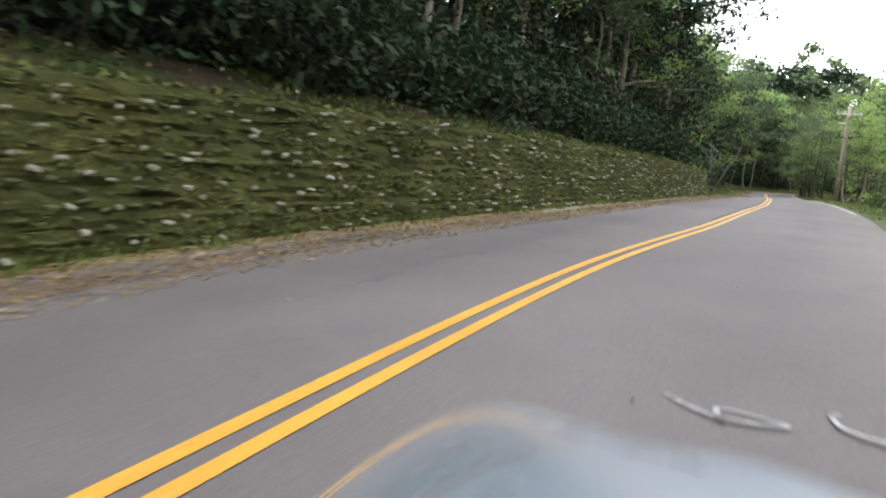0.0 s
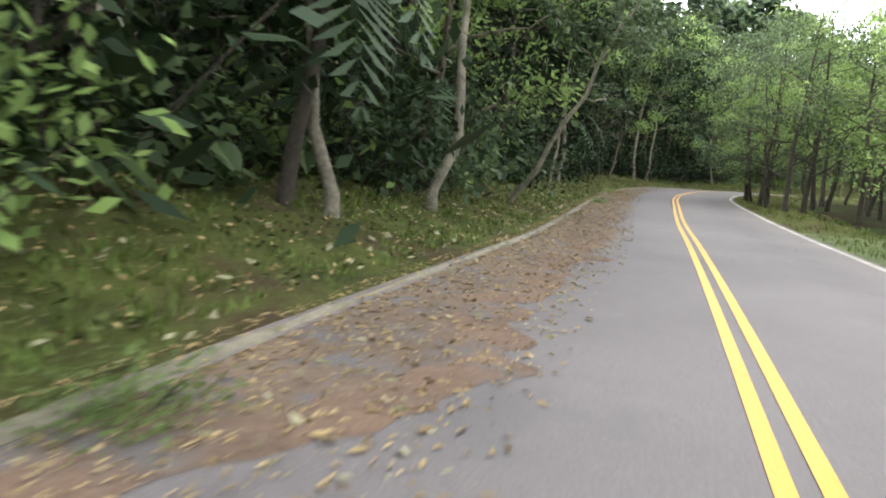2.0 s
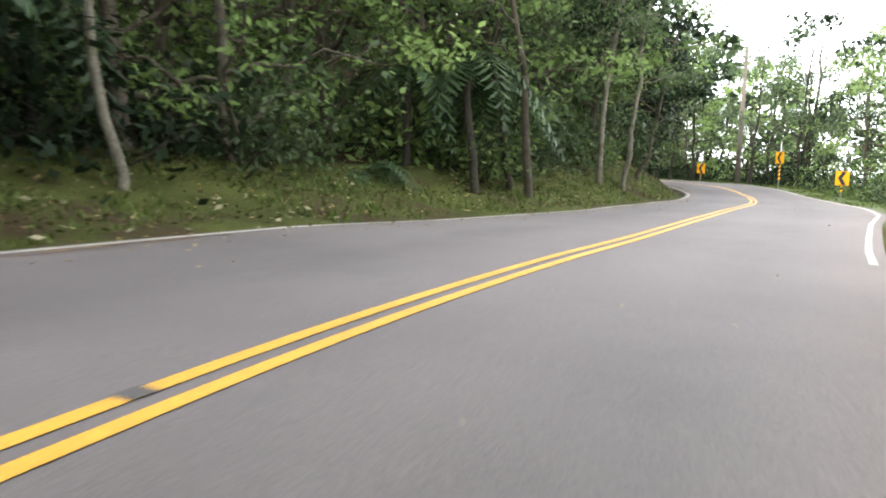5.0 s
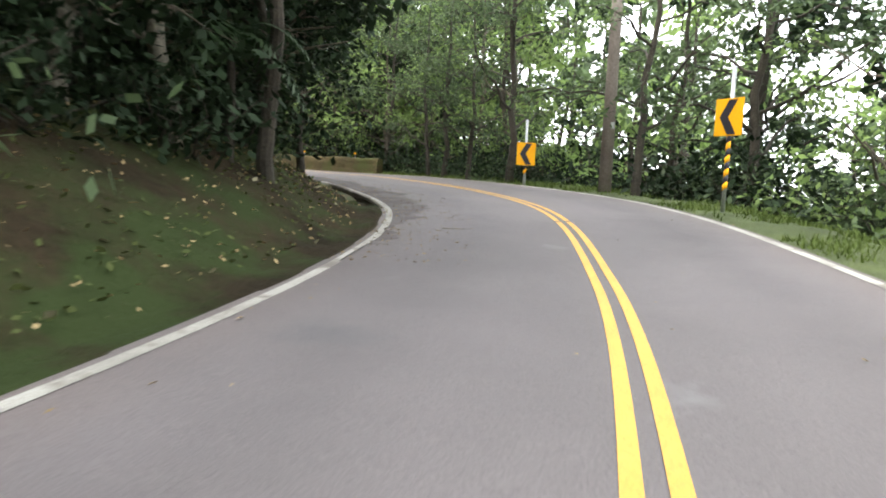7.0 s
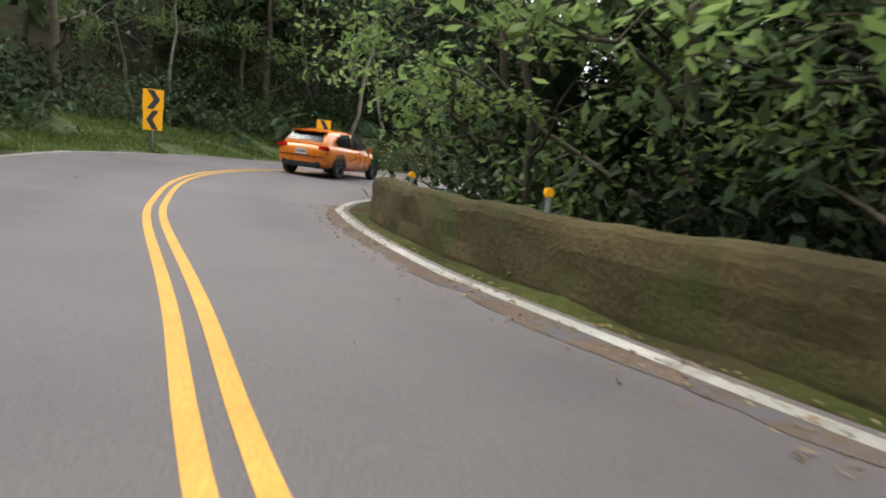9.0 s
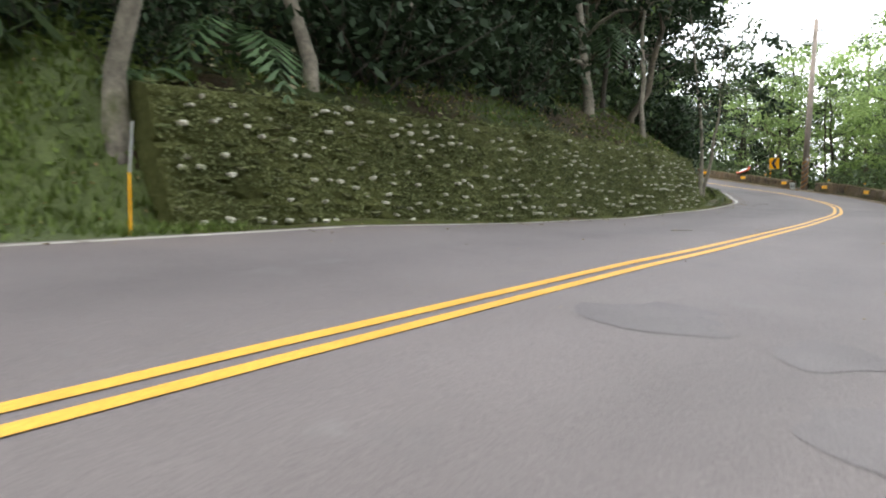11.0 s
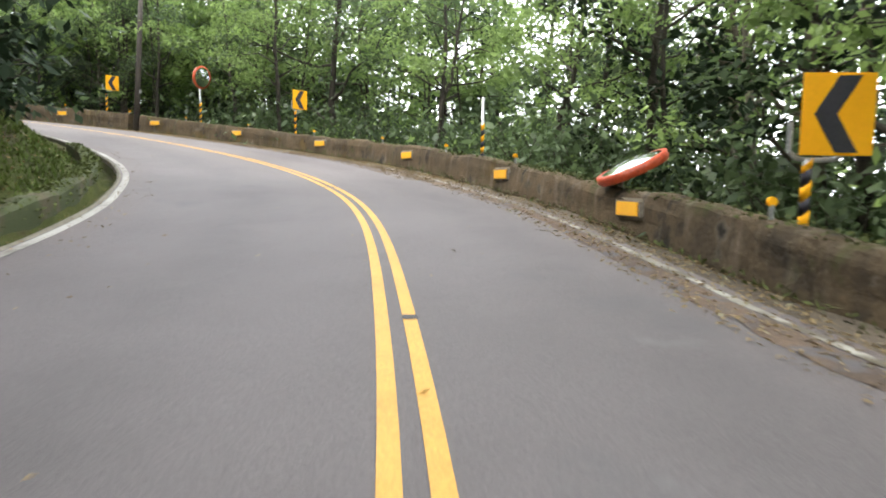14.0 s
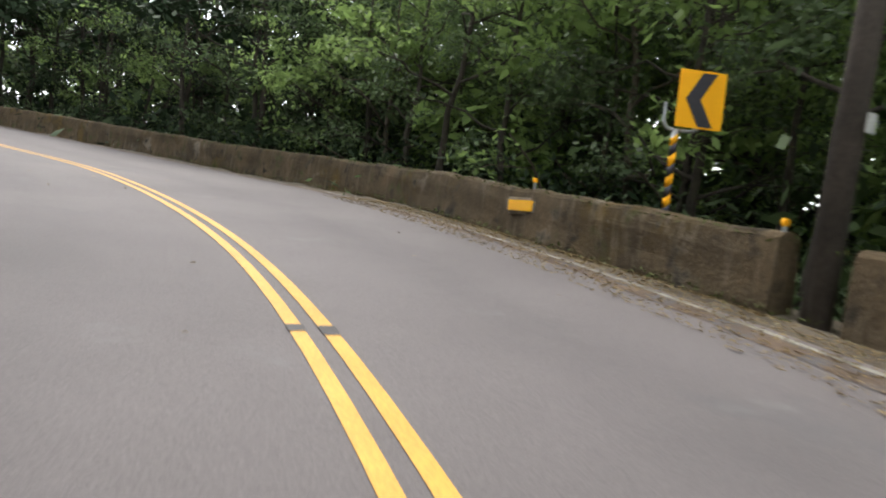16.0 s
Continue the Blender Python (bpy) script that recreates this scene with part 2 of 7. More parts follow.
def spline(points, per):
    """Points on a smooth curve through the given ones, per to each span."""
    p = np.array(points, float)
    q = np.vstack([2 * p[0] - p[1], p, 2 * p[-1] - p[-2]])
    u = np.linspace(0, 1, per, endpoint=False)[:, None]
    out = []
    for a, b, c, d in zip(q, q[1:], q[2:], q[3:]):
        out.append(0.5 * (2 * b + (c - a) * u + (2 * a - 5 * b + 4 * c - d) * u**2 + (3 * b - a - 3 * c + d) * u**3))
    return np.vstack(out + [p[-1:]])


MID = spline([(*c, h) for c, h in zip(CENTRE, HEIGHT)], 14)
MID_U = START + np.r_[0, np.cumsum(np.hypot(*np.diff(MID[:, :2], axis=0).T))]
_tan = np.gradient(MID[:, :2], axis=0)
_tan /= np.linalg.norm(_tan, axis=1)[:, None]
RIGHT = np.stack([_tan[:, 1], -_tan[:, 0]], 1)
END = MID_U[-1]


def table(rows):
    a = np.array(rows, float)
    return lambda u: np.interp(u, a[:, 0], a[:, 1])


# width of the road to the left and right of the middle, cross fall (rise to the left) and the line about which it tilts
W_LEFT = table([
    (-36, 2.90), (-1, 2.84), (6, 2.88), (13, 3.01), (24, 3.06), (27, 3.05), (40, 2.76), (55, 2.69), (69, 3.08), (74, 3.09), (76, 3.23),
    (83, 3.37), (90, 3.19), (95, 3.53), (102, 3.43), (109, 2.67), (118, 2.73), (122, 2.66), (132, 2.68), (134, 2.71), (142, 3.13), (146, 3.19),
    (160, 3.30), (181, 3.32), (195, 3.51), (204, 3.34), (209, 3.30), (210, 3.37), (215, 2.94), (230, 3.36), (290, 3.30)])
W_RIGHT = table([
    (-36, 2.60), (6, 2.56), (13, 2.59), (20, 2.73), (55, 2.50), (62, 2.63), (77, 2.42), (83, 2.55), (90, 2.42), (92, 2.52), (97, 2.41),
    (103.5, 2.42), (108, 2.61), (111, 2.88), (118, 2.98), (125, 2.88), (138, 2.49), (141, 2.52), (155, 2.06), (161, 2.65), (170, 4.94), (180, 5.42),
    (187, 4.42), (195, 3.02), (201, 2.42), (214, 2.58), (223, 2.42), (231, 2.55), (237, 3.07), (246, 3.25), (249, 3.43), (251, 3.61), (264, 5.52),
    (290, 5.60)])
FALL = table([
    (-36, -0.000), (6, -0.000), (20, 0.002), (27, 0.008), (55, -0.005), (69, -0.000), (76, -0.004), (80, -0.010), (88, 0.022), (101, 0.017), (104, 0.002),
    (110, -0.016), (118, -0.008), (130, -0.002), (139, -0.042), (146, -0.040), (148, -0.038), (156, 0.014), (160, 0.017), (167, 0.076), (174, 0.078), (184, 0.060),
    (188, 0.028), (193, 0.009), (202, 0.022), (209, 0.021), (237, -0.028), (244, -0.024), (258, -0.029), (290, -0.022)])
PIVOT = table([(80, 1), (88, 2), (101, 2), (110, 1), (130, -1), (148, -1), (160, 1), (170, 3.0), (180, 2.8), (186, 1.4), (195, 0.5), (210, 0)])


def at(u, off, up=0.0):
    """The place off metres to the right of the road's middle at u metres along it, up metres over the surface."""
    x, y, z = (np.interp(u, MID_U, MID[:, i]) for i in range(3))
    rx, ry = (np.interp(u, MID_U, RIGHT[:, i]) for i in range(2))
    n = np.hypot(rx, ry)
    return np.stack([x + rx / n * off, y + ry / n * off, z + FALL(u) * np.clip(PIVOT(u) - off, -6, 9) + up], -1)


def heading(u):
    """The turn about z, in degrees, of a thing whose +y looks along the road at u."""
    rx, ry = (float(np.interp(u, MID_U, RIGHT[:, i])) for i in range(2))
    return math.degrees(math.atan2(ry, rx))


def mesh_object(name, verts, faces, mats, parent=None, smooth=False, index=None):
    me = bpy.data.meshes.new(name)
    me.from_pydata([tuple(map(float, v)) for v in verts], [], faces)
    for m in mats if isinstance(mats, (list, tuple)) else [mats]:
        me.materials.append(m)
    if index is not None:
        me.polygons.foreach_set("material_index", index)
    if smooth:
        me.polygons.foreach_set("use_smooth", [True] * len(me.polygons))
    me.update()
    ob = new(name, me)
    if parent is not None:
        ob.parent = parent
    return ob


def strip(name, us, lines, mat, parent=None, smooth=True, close=False):
    """A band along the road: lines are functions of u giving (off, up), from left to right."""
    us = np.asarray(us, float)
    rows = [at(us, *f(us)) for f in lines]
    k, n = len(rows), len(us)
    verts = np.stack(rows, 1).reshape(-1, 3)
    faces = []
    for i in range(n - 1):
        for j in range(k - 1 + close):
            j2 = (j + 1) % k
            faces.append((i * k + j, i * k + j2, (i + 1) * k + j2, (i + 1) * k + j))
    if close:
        faces += [tuple(range(k))[::-1], tuple((n - 1) * k + j for j in range(k))]
    return mesh_object(name, verts, faces, mat, parent, smooth)


def band(a, b, step=0.5):
    return np.linspace(a, b, max(2, int(round((b - a) / step)) + 1))


def wob(u, seed, amp, size=1.0):
    """A smooth uneven value along the road."""
    return np.array([noise.noise((float(v) / size, seed * 7.3, 0.4)) for v in np.atleast_1d(u)]) * amp


# ---------------------------------------------------------------- road and markings
EDGE_W = table([(60, 0.11), (95, 0.1), (104, 0.07), (114, 0.075), (120, 0.13), (150, 0.13), (190, 0.11), (200, 0.08), (262, 0.08)])
ALL = band(START + 1, END - 1, 0.5)
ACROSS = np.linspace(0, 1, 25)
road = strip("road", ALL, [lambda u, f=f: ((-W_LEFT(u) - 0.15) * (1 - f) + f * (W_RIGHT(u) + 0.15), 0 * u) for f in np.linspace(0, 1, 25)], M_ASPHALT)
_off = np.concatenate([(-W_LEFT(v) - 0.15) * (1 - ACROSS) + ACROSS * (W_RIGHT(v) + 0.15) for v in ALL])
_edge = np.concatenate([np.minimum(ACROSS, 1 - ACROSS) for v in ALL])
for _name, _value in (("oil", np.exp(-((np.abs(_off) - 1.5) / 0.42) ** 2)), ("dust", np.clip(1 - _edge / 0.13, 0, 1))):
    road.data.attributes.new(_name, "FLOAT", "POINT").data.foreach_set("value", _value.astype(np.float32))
tagged(road, "grey asphalt mountain road with patches and litter", "road", kind="structure")
for side in (-1, 1):
    ln = strip("road_line", ALL, [lambda u, o=o: (side * 0.085 + o + 0 * u, 0.006 + 0 * u) for o in (-0.042, 0.042)], M_YELLOW)
    tagged(ln, "yellow painted centre line on the asphalt road", "road marking", group="double centre line", kind="structure")
tagged(strip("edge_line", band(84, END - 1), [lambda u, o=o: (-W_LEFT(u) + o, 0.006 + 0 * u) for o in (-0.055, 0.055)], M_WHITE), "worn white edge line with dirt on it", "road marking", kind="structure")
tagged(strip("edge_line", band(196, END - 1), [lambda u, o=o: (W_RIGHT(u) + wob(u, 6, 0.03, 0.8) + o * (EDGE_W(u) + wob(u, 9, 0.05, 0.3)), 0.006 + 0 * u) for o in (-0.5, 0.5)], M_WORN), "worn white edge line half hidden by dirt", "road marking", kind="structure")
tagged(strip("edge_line", band(102.4, 196), [lambda u, o=o: (W_RIGHT(u) + o * EDGE_W(u), 0.006 + 0 * u) for o in (-0.5, 0.5)], M_WHITE), "worn white edge line with dirt on it", "road marking", kind="structure")
tagged(strip("edge_line", band(24.0, 92.3), [lambda u, o=o: (W_RIGHT(u) + o * EDGE_W(u), 0.006 + 0 * u) for o in (-0.5, 0.5)], M_WHITE), "worn white edge line with dirt on it", "road marking", kind="structure")

# ---------------------------------------------------------------- ground
def spaced(lo, hi, step, far):
    core = np.arange(lo, hi + step, step)
    out = step * np.cumsum(1.35 ** np.arange(1, 40))
    out = out[out < far]
    return np.r_[(lo - out)[::-1], core, core[-1] + out]


def smooth(x, a, b):
    t = np.clip((x - a) / (b - a), 0, 1)
    return t * t * (3 - 2 * t)


# the bank on the left: its first rise, where that begins and ends beyond the road's edge, and the slope after it
RISE = table([(-36, 1.54), (30, 1.52), (38.5, 1.3), (39.5, 1.1), (40.9, 0.3), (60, 0.35), (112, 0.4), (124, 0.9), (142, 0.8), (150, 0.3), (178, 0.35),
              (181.0, 1.0), (181.9, 1.5), (190, 1.75), (197, 1.75), (200.8, 1.55), (202.8, 0.9), (232, 0.8), (245, 0.4)])
RISE_A = table([(-36, 0.75), (38.5, 0.75), (41.5, 0.4), (180, 0.4), (183, 0.8), (202, 0.8), (205, 0.75), (240, 0.75)])
RISE_B = table([(-36, 1.1), (38.5, 1.1), (41.5, 2.4), (115, 2.2), (125, 1.9), (150, 2.6), (180, 2.4), (183, 1.15), (202, 1.15), (206, 1.7), (240, 1.9)])
SLOPE = table([(-36, 0.36), (38, 0.38), (50, 0.36), (95, 0.3), (112, 0.4), (125, 0.7), (145, 0.5), (155, 0.3), (180, 0.4), (190, 0.6), (205, 0.75), (235, 0.6), (250, 0.4)])
DROP = table([(-36, -0.05), (60, -0.08), (90, -0.03), (110, -0.1), (128, -0.25), (140, -0.32), (158, -0.15), (166, 0.18), (185, 0.1), (198, -0.3), (300, -0.32)])


# depth of the open drain beside the edge line
DITCH = table([(138.6, 0), (141.5, 0.2), (147, 0.24), (152, 0), (224.5, 0), (229, 0.22), (240, 0.26), (246, 0)])


def bank_left(u, d):
    return -DITCH(u) * (smooth(d, 0.13, 0.17) - smooth(d, 0.42, 0.48)) + RISE(u) * smooth(d, RISE_A(u), RISE_B(u)) + 30 * np.tanh(SLOPE(u) * np.clip(d - RISE_B(u) * 0.9, 0, None) / 30)


def bank_right(u, d):
    return 24 * np.tanh(DROP(u) * np.clip(d - 1.5, 0, None) / 24)


def ground_height(x, y):
    """Height of the ground sheet: under the road, up the hillside on its left, down the valley side on its right."""
    x, y = np.asarray(x, float).ravel(), np.asarray(y, float).ravel()
    out = np.empty(len(x))
    mx, my = MID[::2, 0], MID[::2, 1]
    for a in range(0, len(x), 4000):
        px, py = x[a:a + 4000, None], y[a:a + 4000, None]
        d2 = (px - mx) ** 2 + (py - my) ** 2
        i = d2.argmin(1) * 2
        off = (px[:, 0] - MID[i, 0]) * RIGHT[i, 0] + (py[:, 0] - MID[i, 1]) * RIGHT[i, 1]
        d = np.sqrt(d2.min(1)) * np.where(off < 0, -1, 1)
        u = MID_U[i]
        base = MID[i, 2] + FALL(u) * np.clip(PIVOT(u) - d, -6, 9)
        left, right = -d - W_LEFT(u), d - W_RIGHT(u)
        h = np.where(d < 0, bank_left(u, np.clip(left - 0.75, 0, None)), bank_right(u, right))
        out[a:a + 4000] = base + h - 0.5 + 0.45 * smooth(np.maximum(left, right), 2.8, 4.3)
    return out


GX, GY = spaced(-80, 220, 1.2, 2600), spaced(-10, 240, 1.2, 2600)
_gx, _gy = np.meshgrid(GX, GY)
_gz = ground_height(_gx, _gy).reshape(_gx.shape)


def ground_z(x, y):
    i = int(np.clip(np.searchsorted(GX, x) - 1, 0, len(GX) - 2))
    j = int(np.clip(np.searchsorted(GY, y) - 1, 0, len(GY) - 2))
    a, b = (x - GX[i]) / (GX[i + 1] - GX[i]), (y - GY[j]) / (GY[j + 1] - GY[j])
    return float((_gz[j, i] * (1 - a) + _gz[j, i + 1] * a) * (1 - b) + (_gz[j + 1, i] * (1 - a) + _gz[j + 1, i + 1] * a) * b)


_w = len(GX)
ground = mesh_object("ground", np.stack([_gx, _gy, _gz], -1).reshape(-1, 3),
                     [(j * _w + i, j * _w + i + 1, (j + 1) * _w + i + 1, (j + 1) * _w + i) for j in range(len(GY) - 1) for i in range(_w - 1)], M_SOIL, smooth=True)
tagged(ground, "dark forest soil with moss and leaf litter", "ground", kind="structure")


def verge(name, u0, u1, side, ds, mat, label):
    """A finely shaped band of ground beside the road, from its edge outwards."""
    us = band(u0, u1, 0.35)
    lines = []
    for k, d in enumerate(ds):
        def line(u, d=d, k=k):
            w = W_LEFT(u) if side < 0 else W_RIGHT(u)
            h = bank_left(u, d + 0 * u) if side < 0 else bank_right(u, d + 0 * u)
            rough = np.array([noise.noise((float(a) * 0.9, d * 1.1, 3.0)) * 0.07 + noise.noise((float(a) * 3.1, d * 3.3, 9.0)) * 0.035 for a in u])
            h = h + rough * (0 if k == 0 else 0.3 if d < 0.2 else 1) - (0.02 if k == 0 else 0) - (0.6 if k == len(ds) - 1 else 0)
            return side * (w + d), h
        lines.append(line)
    if side < 0:
        lines = lines[::-1]
    return tagged(strip(name, us, lines, mat), label, "verge", kind="structure")


BANK_DS = (0.1, 0.3, 0.5, 0.75, 1.0, 1.3, 1.6, 2.0, 2.4, 2.9, 3.4, 4.0)
DRAIN_DS = (0.1, 0.13, 0.17, 0.3, 0.42, 0.48, 0.6, 0.75, 1.0, 1.3, 1.6, 2.0, 2.4, 2.9, 3.4, 4.0)
TOP_DS = (1.02, 1.2, 1.5, 1.9, 2.4, 3.0, 3.6)
verge("verge", START + 2, 22.0, -1, (0.1, 0.3, 0.5, 0.9), M_TAN, "strip of tan dead leaves below a stone wall")
verge("verge", 21.9, 39.3, -1, (0.1, 0.3, 0.5, 0.9), M_GRASS, "narrow grassy strip with leaf litter below a stone wall")
verge("verge", START + 2, 39.3, -1, TOP_DS, M_SOIL, "leaf-strewn slope above a stone wall")
verge("verge", 39.0, 126.0, -1, BANK_DS, M_GRASS, "mossy grass bank with litter beside the road")
verge("verge", 125.9, 150.0, -1, DRAIN_DS, M_SOIL, "dark leaf-strewn bank inside a bend")
verge("verge", 149.9, 166.0, -1, BANK_DS, M_GRASS, "mossy grass bank with litter beside the road")
verge("verge", 165.9, 182.0, -1, BANK_DS, M_LAWN, "green grass slope at the outside of a bend")
verge("verge", 181.9, 201.2, -1, (0.1, 0.3, 0.5, 0.9), M_GRASS, "narrow grassy strip below a stone wall")
verge("verge", 181.9, 201.2, -1, TOP_DS, M_SOIL, "leaf-strewn slope above a stone wall")
verge("verge", 201.0, END - 3, -1, DRAIN_DS, M_GRASS, "mossy grass bank with litter beside the road")
verge("verge", START + 2, 62.0, 1, (0.1, 0.4, 0.8, 1.3, 1.8, 2.4, 3.2), M_LAWN, "short green grass beside the road")
verge("verge", 61.9, 108.0, 1, (0.1, 0.4, 0.8, 1.3, 1.8, 2.4, 3.2), M_GRASS, "mossy strip under trees beside the road")
verge("verge", 107.9, 151.0, 1, (0.1, 0.4, 0.8, 1.3, 1.8, 2.4, 3.2), M_LAWN, "short green grass beside the road")
verge("verge", 150.9, 195.5, 1, (0.1, 0.4, 0.8, 1.3, 1.8, 2.4, 3.2), M_GRASS, "grass verge on the valley side of the road")
verge("verge", 195.3, END - 3, 1, (0.1, 0.4, 0.8, 1.3, 1.8, 2.4, 3.2), M_DIRT, "strip of dirt and dead leaves along a parapet")

# ---------------------------------------------------------------- helpers for built things
def empty(name, m, label, category, group=""):
    ob = new(name)
    ob.matrix_world = m
    return tagged(ob, label, category, group)


def part(name, bm, material, parent, label="", smooth=False):
    me = bpy.data.meshes.new(name)
    if smooth:
        for f in bm.faces:
            f.smooth = True
    bm.to_mesh(me)
    bm.free()
    me.materials.append(material)
    ob = new(name, me)
    ob.parent = parent
    if label:
        ob["label"] = label
    return ob


def box(bm, x, y, z, sx, sy, sz, m=None, bevel=0.0):
    r = bmesh.ops.create_cube(bm, size=1)
    vs = r["verts"]
    for v in vs:
        v.co = Vector((x + v.co.x * sx, y + v.co.y * sy, z + v.co.z * sz))
    if bevel:
        es = list({e for v in vs for e in v.link_edges})
        vs = list({v for f in bmesh.ops.bevel(bm, geom=es, offset=bevel, segments=2, affect="EDGES")["faces"] for v in f.verts} | {v for v in vs if v.is_valid})
    if m is not None:
        bmesh.ops.transform(bm, matrix=m, verts=[v for v in vs if v.is_valid])
    return vs


def rod(bm, a, b, r0, r1=None, sides=10):
    a, b = Vector(a), Vector(b)
    d = b - a
    res = bmesh.ops.create_cone(bm, cap_ends=True, segments=sides, radius1=r0, radius2=r0 if r1 is None else r1, depth=d.length)
    bmesh.ops.transform(bm, matrix=Matrix.Translation((a + b) / 2) @ d.to_track_quat("Z", "Y").to_matrix().to_4x4(), verts=res["verts"])


def road_pose(u, off, up=0.0, turn=0.0):
    x, y, z = at(u, off, up)
    return pose(x, y, z, 0, 0, heading(u) + turn)


M_STONE = surface("wall_stone", (0.044, 0.048, 0.018), (0.11, 0.11, 0.046), 2.2, 22, 0.7, 0.02, 0.92, spots=[((0.05, 0.062, 0.014), 1.3, 0.46), ((0.12, 0.09, 0.03), 2.1, 0.66)])
M_PALE = surface("pale_stone", (0.3, 0.29, 0.23), (0.58, 0.55, 0.46), 3.0, 30, 0.5, 0.01, 0.9, spots=[((0.11, 0.12, 0.045), 6.0, 0.52)])
M_JOINT = surface("mossy_mortar", (0.03, 0.034, 0.011), (0.08, 0.084, 0.028), 1.1, 16, 0.9, 0.05, 0.95, spots=[((0.085, 0.072, 0.022), 0.9, 0.62), ((0.02, 0.022, 0.008), 2.5, 0.62)], shine=0.1)
M_REFLECT = surface("amber_reflector", (0.88, 0.42, 0.012), (0.95, 0.5, 0.02), 3.0, 60, 0.1, 0.004, 0.4, grain=0.1)
M_MORTAR = surface("pale_mortar", (0.15, 0.13, 0.1), (0.3, 0.26, 0.2), 4.0, 40, 0.4, 0.01, 0.9)
M_SIGN = surface("sign_yellow", (0.9, 0.4, 0.006), (0.94, 0.45, 0.01), 1.0, 30, 0.05, 0.002, 0.6, grain=0.05, shine=0.2)
M_BLACK = surface("black_paint", (0.016, 0.014, 0.02), (0.026, 0.023, 0.03), 2.0, 30, 0.1, 0.003, 0.5)
M_GALV = surface("galvanised_steel", (0.3, 0.31, 0.31), (0.45, 0.46, 0.46), 3.0, 40, 0.2, 0.003, 0.45, 0.7)
M_POLE = surface("pole_concrete", (0.15, 0.12, 0.1), (0.24, 0.2, 0.17), 1.2, 20, 0.4, 0.01, 0.9, spots=[((0.09, 0.075, 0.05), 1.2, 0.58)])
M_DARK_POLE = surface("dark_pole", (0.03, 0.025, 0.02), (0.08, 0.064, 0.052), 1.4, 20, 0.6, 0.015, 0.9)
M_OCHRE = surface("faded_ochre", (0.16, 0.085, 0.035), (0.3, 0.17, 0.06), 3.0, 30, 0.3, 0.006, 0.8, spots=[((0.12, 0.09, 0.07), 4.0, 0.52)])
M_RED = surface("red_orange_paint", (0.5, 0.06, 0.02), (0.62, 0.1, 0.03), 2.0, 30, 0.1, 0.003, 0.45)
M_BACK = surface("mirror_back_grey", (0.36, 0.38, 0.37), (0.5, 0.52, 0.5), 2.0, 30, 0.1, 0.003, 0.5)
M_MIRROR, _n, _l, _b = nodes_of("mirror_glass", 0.08, 1.0)
_b.inputs["Base Color"].default_value = (0.75, 0.77, 0.78, 1)
M_SACK = surface("white_board", (0.26, 0.26, 0.24), (0.44, 0.44, 0.41), 3.0, 30, 0.2, 0.01, 0.8)


# ---------------------------------------------------------------- kerbs on the left
M_EDGING = surface("pale_concrete_edging", (0.1, 0.088, 0.062), (0.23, 0.205, 0.155), 1.6, 30, 0.5, 0.01, 0.92, spots=[((0.07, 0.065, 0.03), 1.6, 0.54)])


def kerb(u0, u1, gap, width, height, label, mat=M_KERB, rough=1.0):
    us = band(u0, u1, 0.4)
    r = rough * (wob(us, 3, 0.05, 1.1) + wob(us, 8, 0.03, 0.35))
    prof = [(gap + width, -0.3), (gap + width, height), (gap + 0.05, height + 0.015), (gap, height - 0.04), (gap, -0.1)]
    ob = strip("kerb", us, [lambda u, d=d, h=h: (-W_LEFT(u) - d + r * 0.5, (h + r) * (smooth(u, u0, u0 + 3) if h > 0.1 else 1)) for d, h in prof], mat, smooth=False, close=True)
    return tagged(ob, label, "kerb", kind="structure")


kerb(202.6, 238.0, 0.46, 0.26, 0.22, "low moss-covered concrete kerb at the foot of a bank")
kerb(139.0, 151.0, 0.47, 0.2, 0.06, "dark damp concrete drain edge under an overhanging bank")
kerb(138.0, 152.0, 0.06, 0.085, 0.02, "worn concrete lip of a roadside drain", M_EDGING, 0.3)
kerb(224.0, 246.0, 0.06, 0.085, 0.014, "weathered concrete lip of a roadside drain", M_EDGING, 0.25)
kerb(12.0, 84.0, -0.03, 0.052, 0.022, "flat concrete edging half buried in leaf litter", M_EDGING)

# ---------------------------------------------------------------- parapet walls on the right
M_MOULD = surface("dark_mossy_concrete", (0.04, 0.032, 0.016), (0.085, 0.066, 0.03), 1.0, 24, 0.8, 0.03, 0.93, shine=0.15, spots=[((0.05, 0.055, 0.018), 1.2, 0.52), ((0.022, 0.018, 0.011), 1.6, 0.58), ((0.14, 0.115, 0.07), 5.0, 0.68)])
GROW = table([(196, 1.0), (226, 1.0), (234, 1.16), (244, 1.18), (250, 1.32), (256, 1.5), (270, 1.6)])


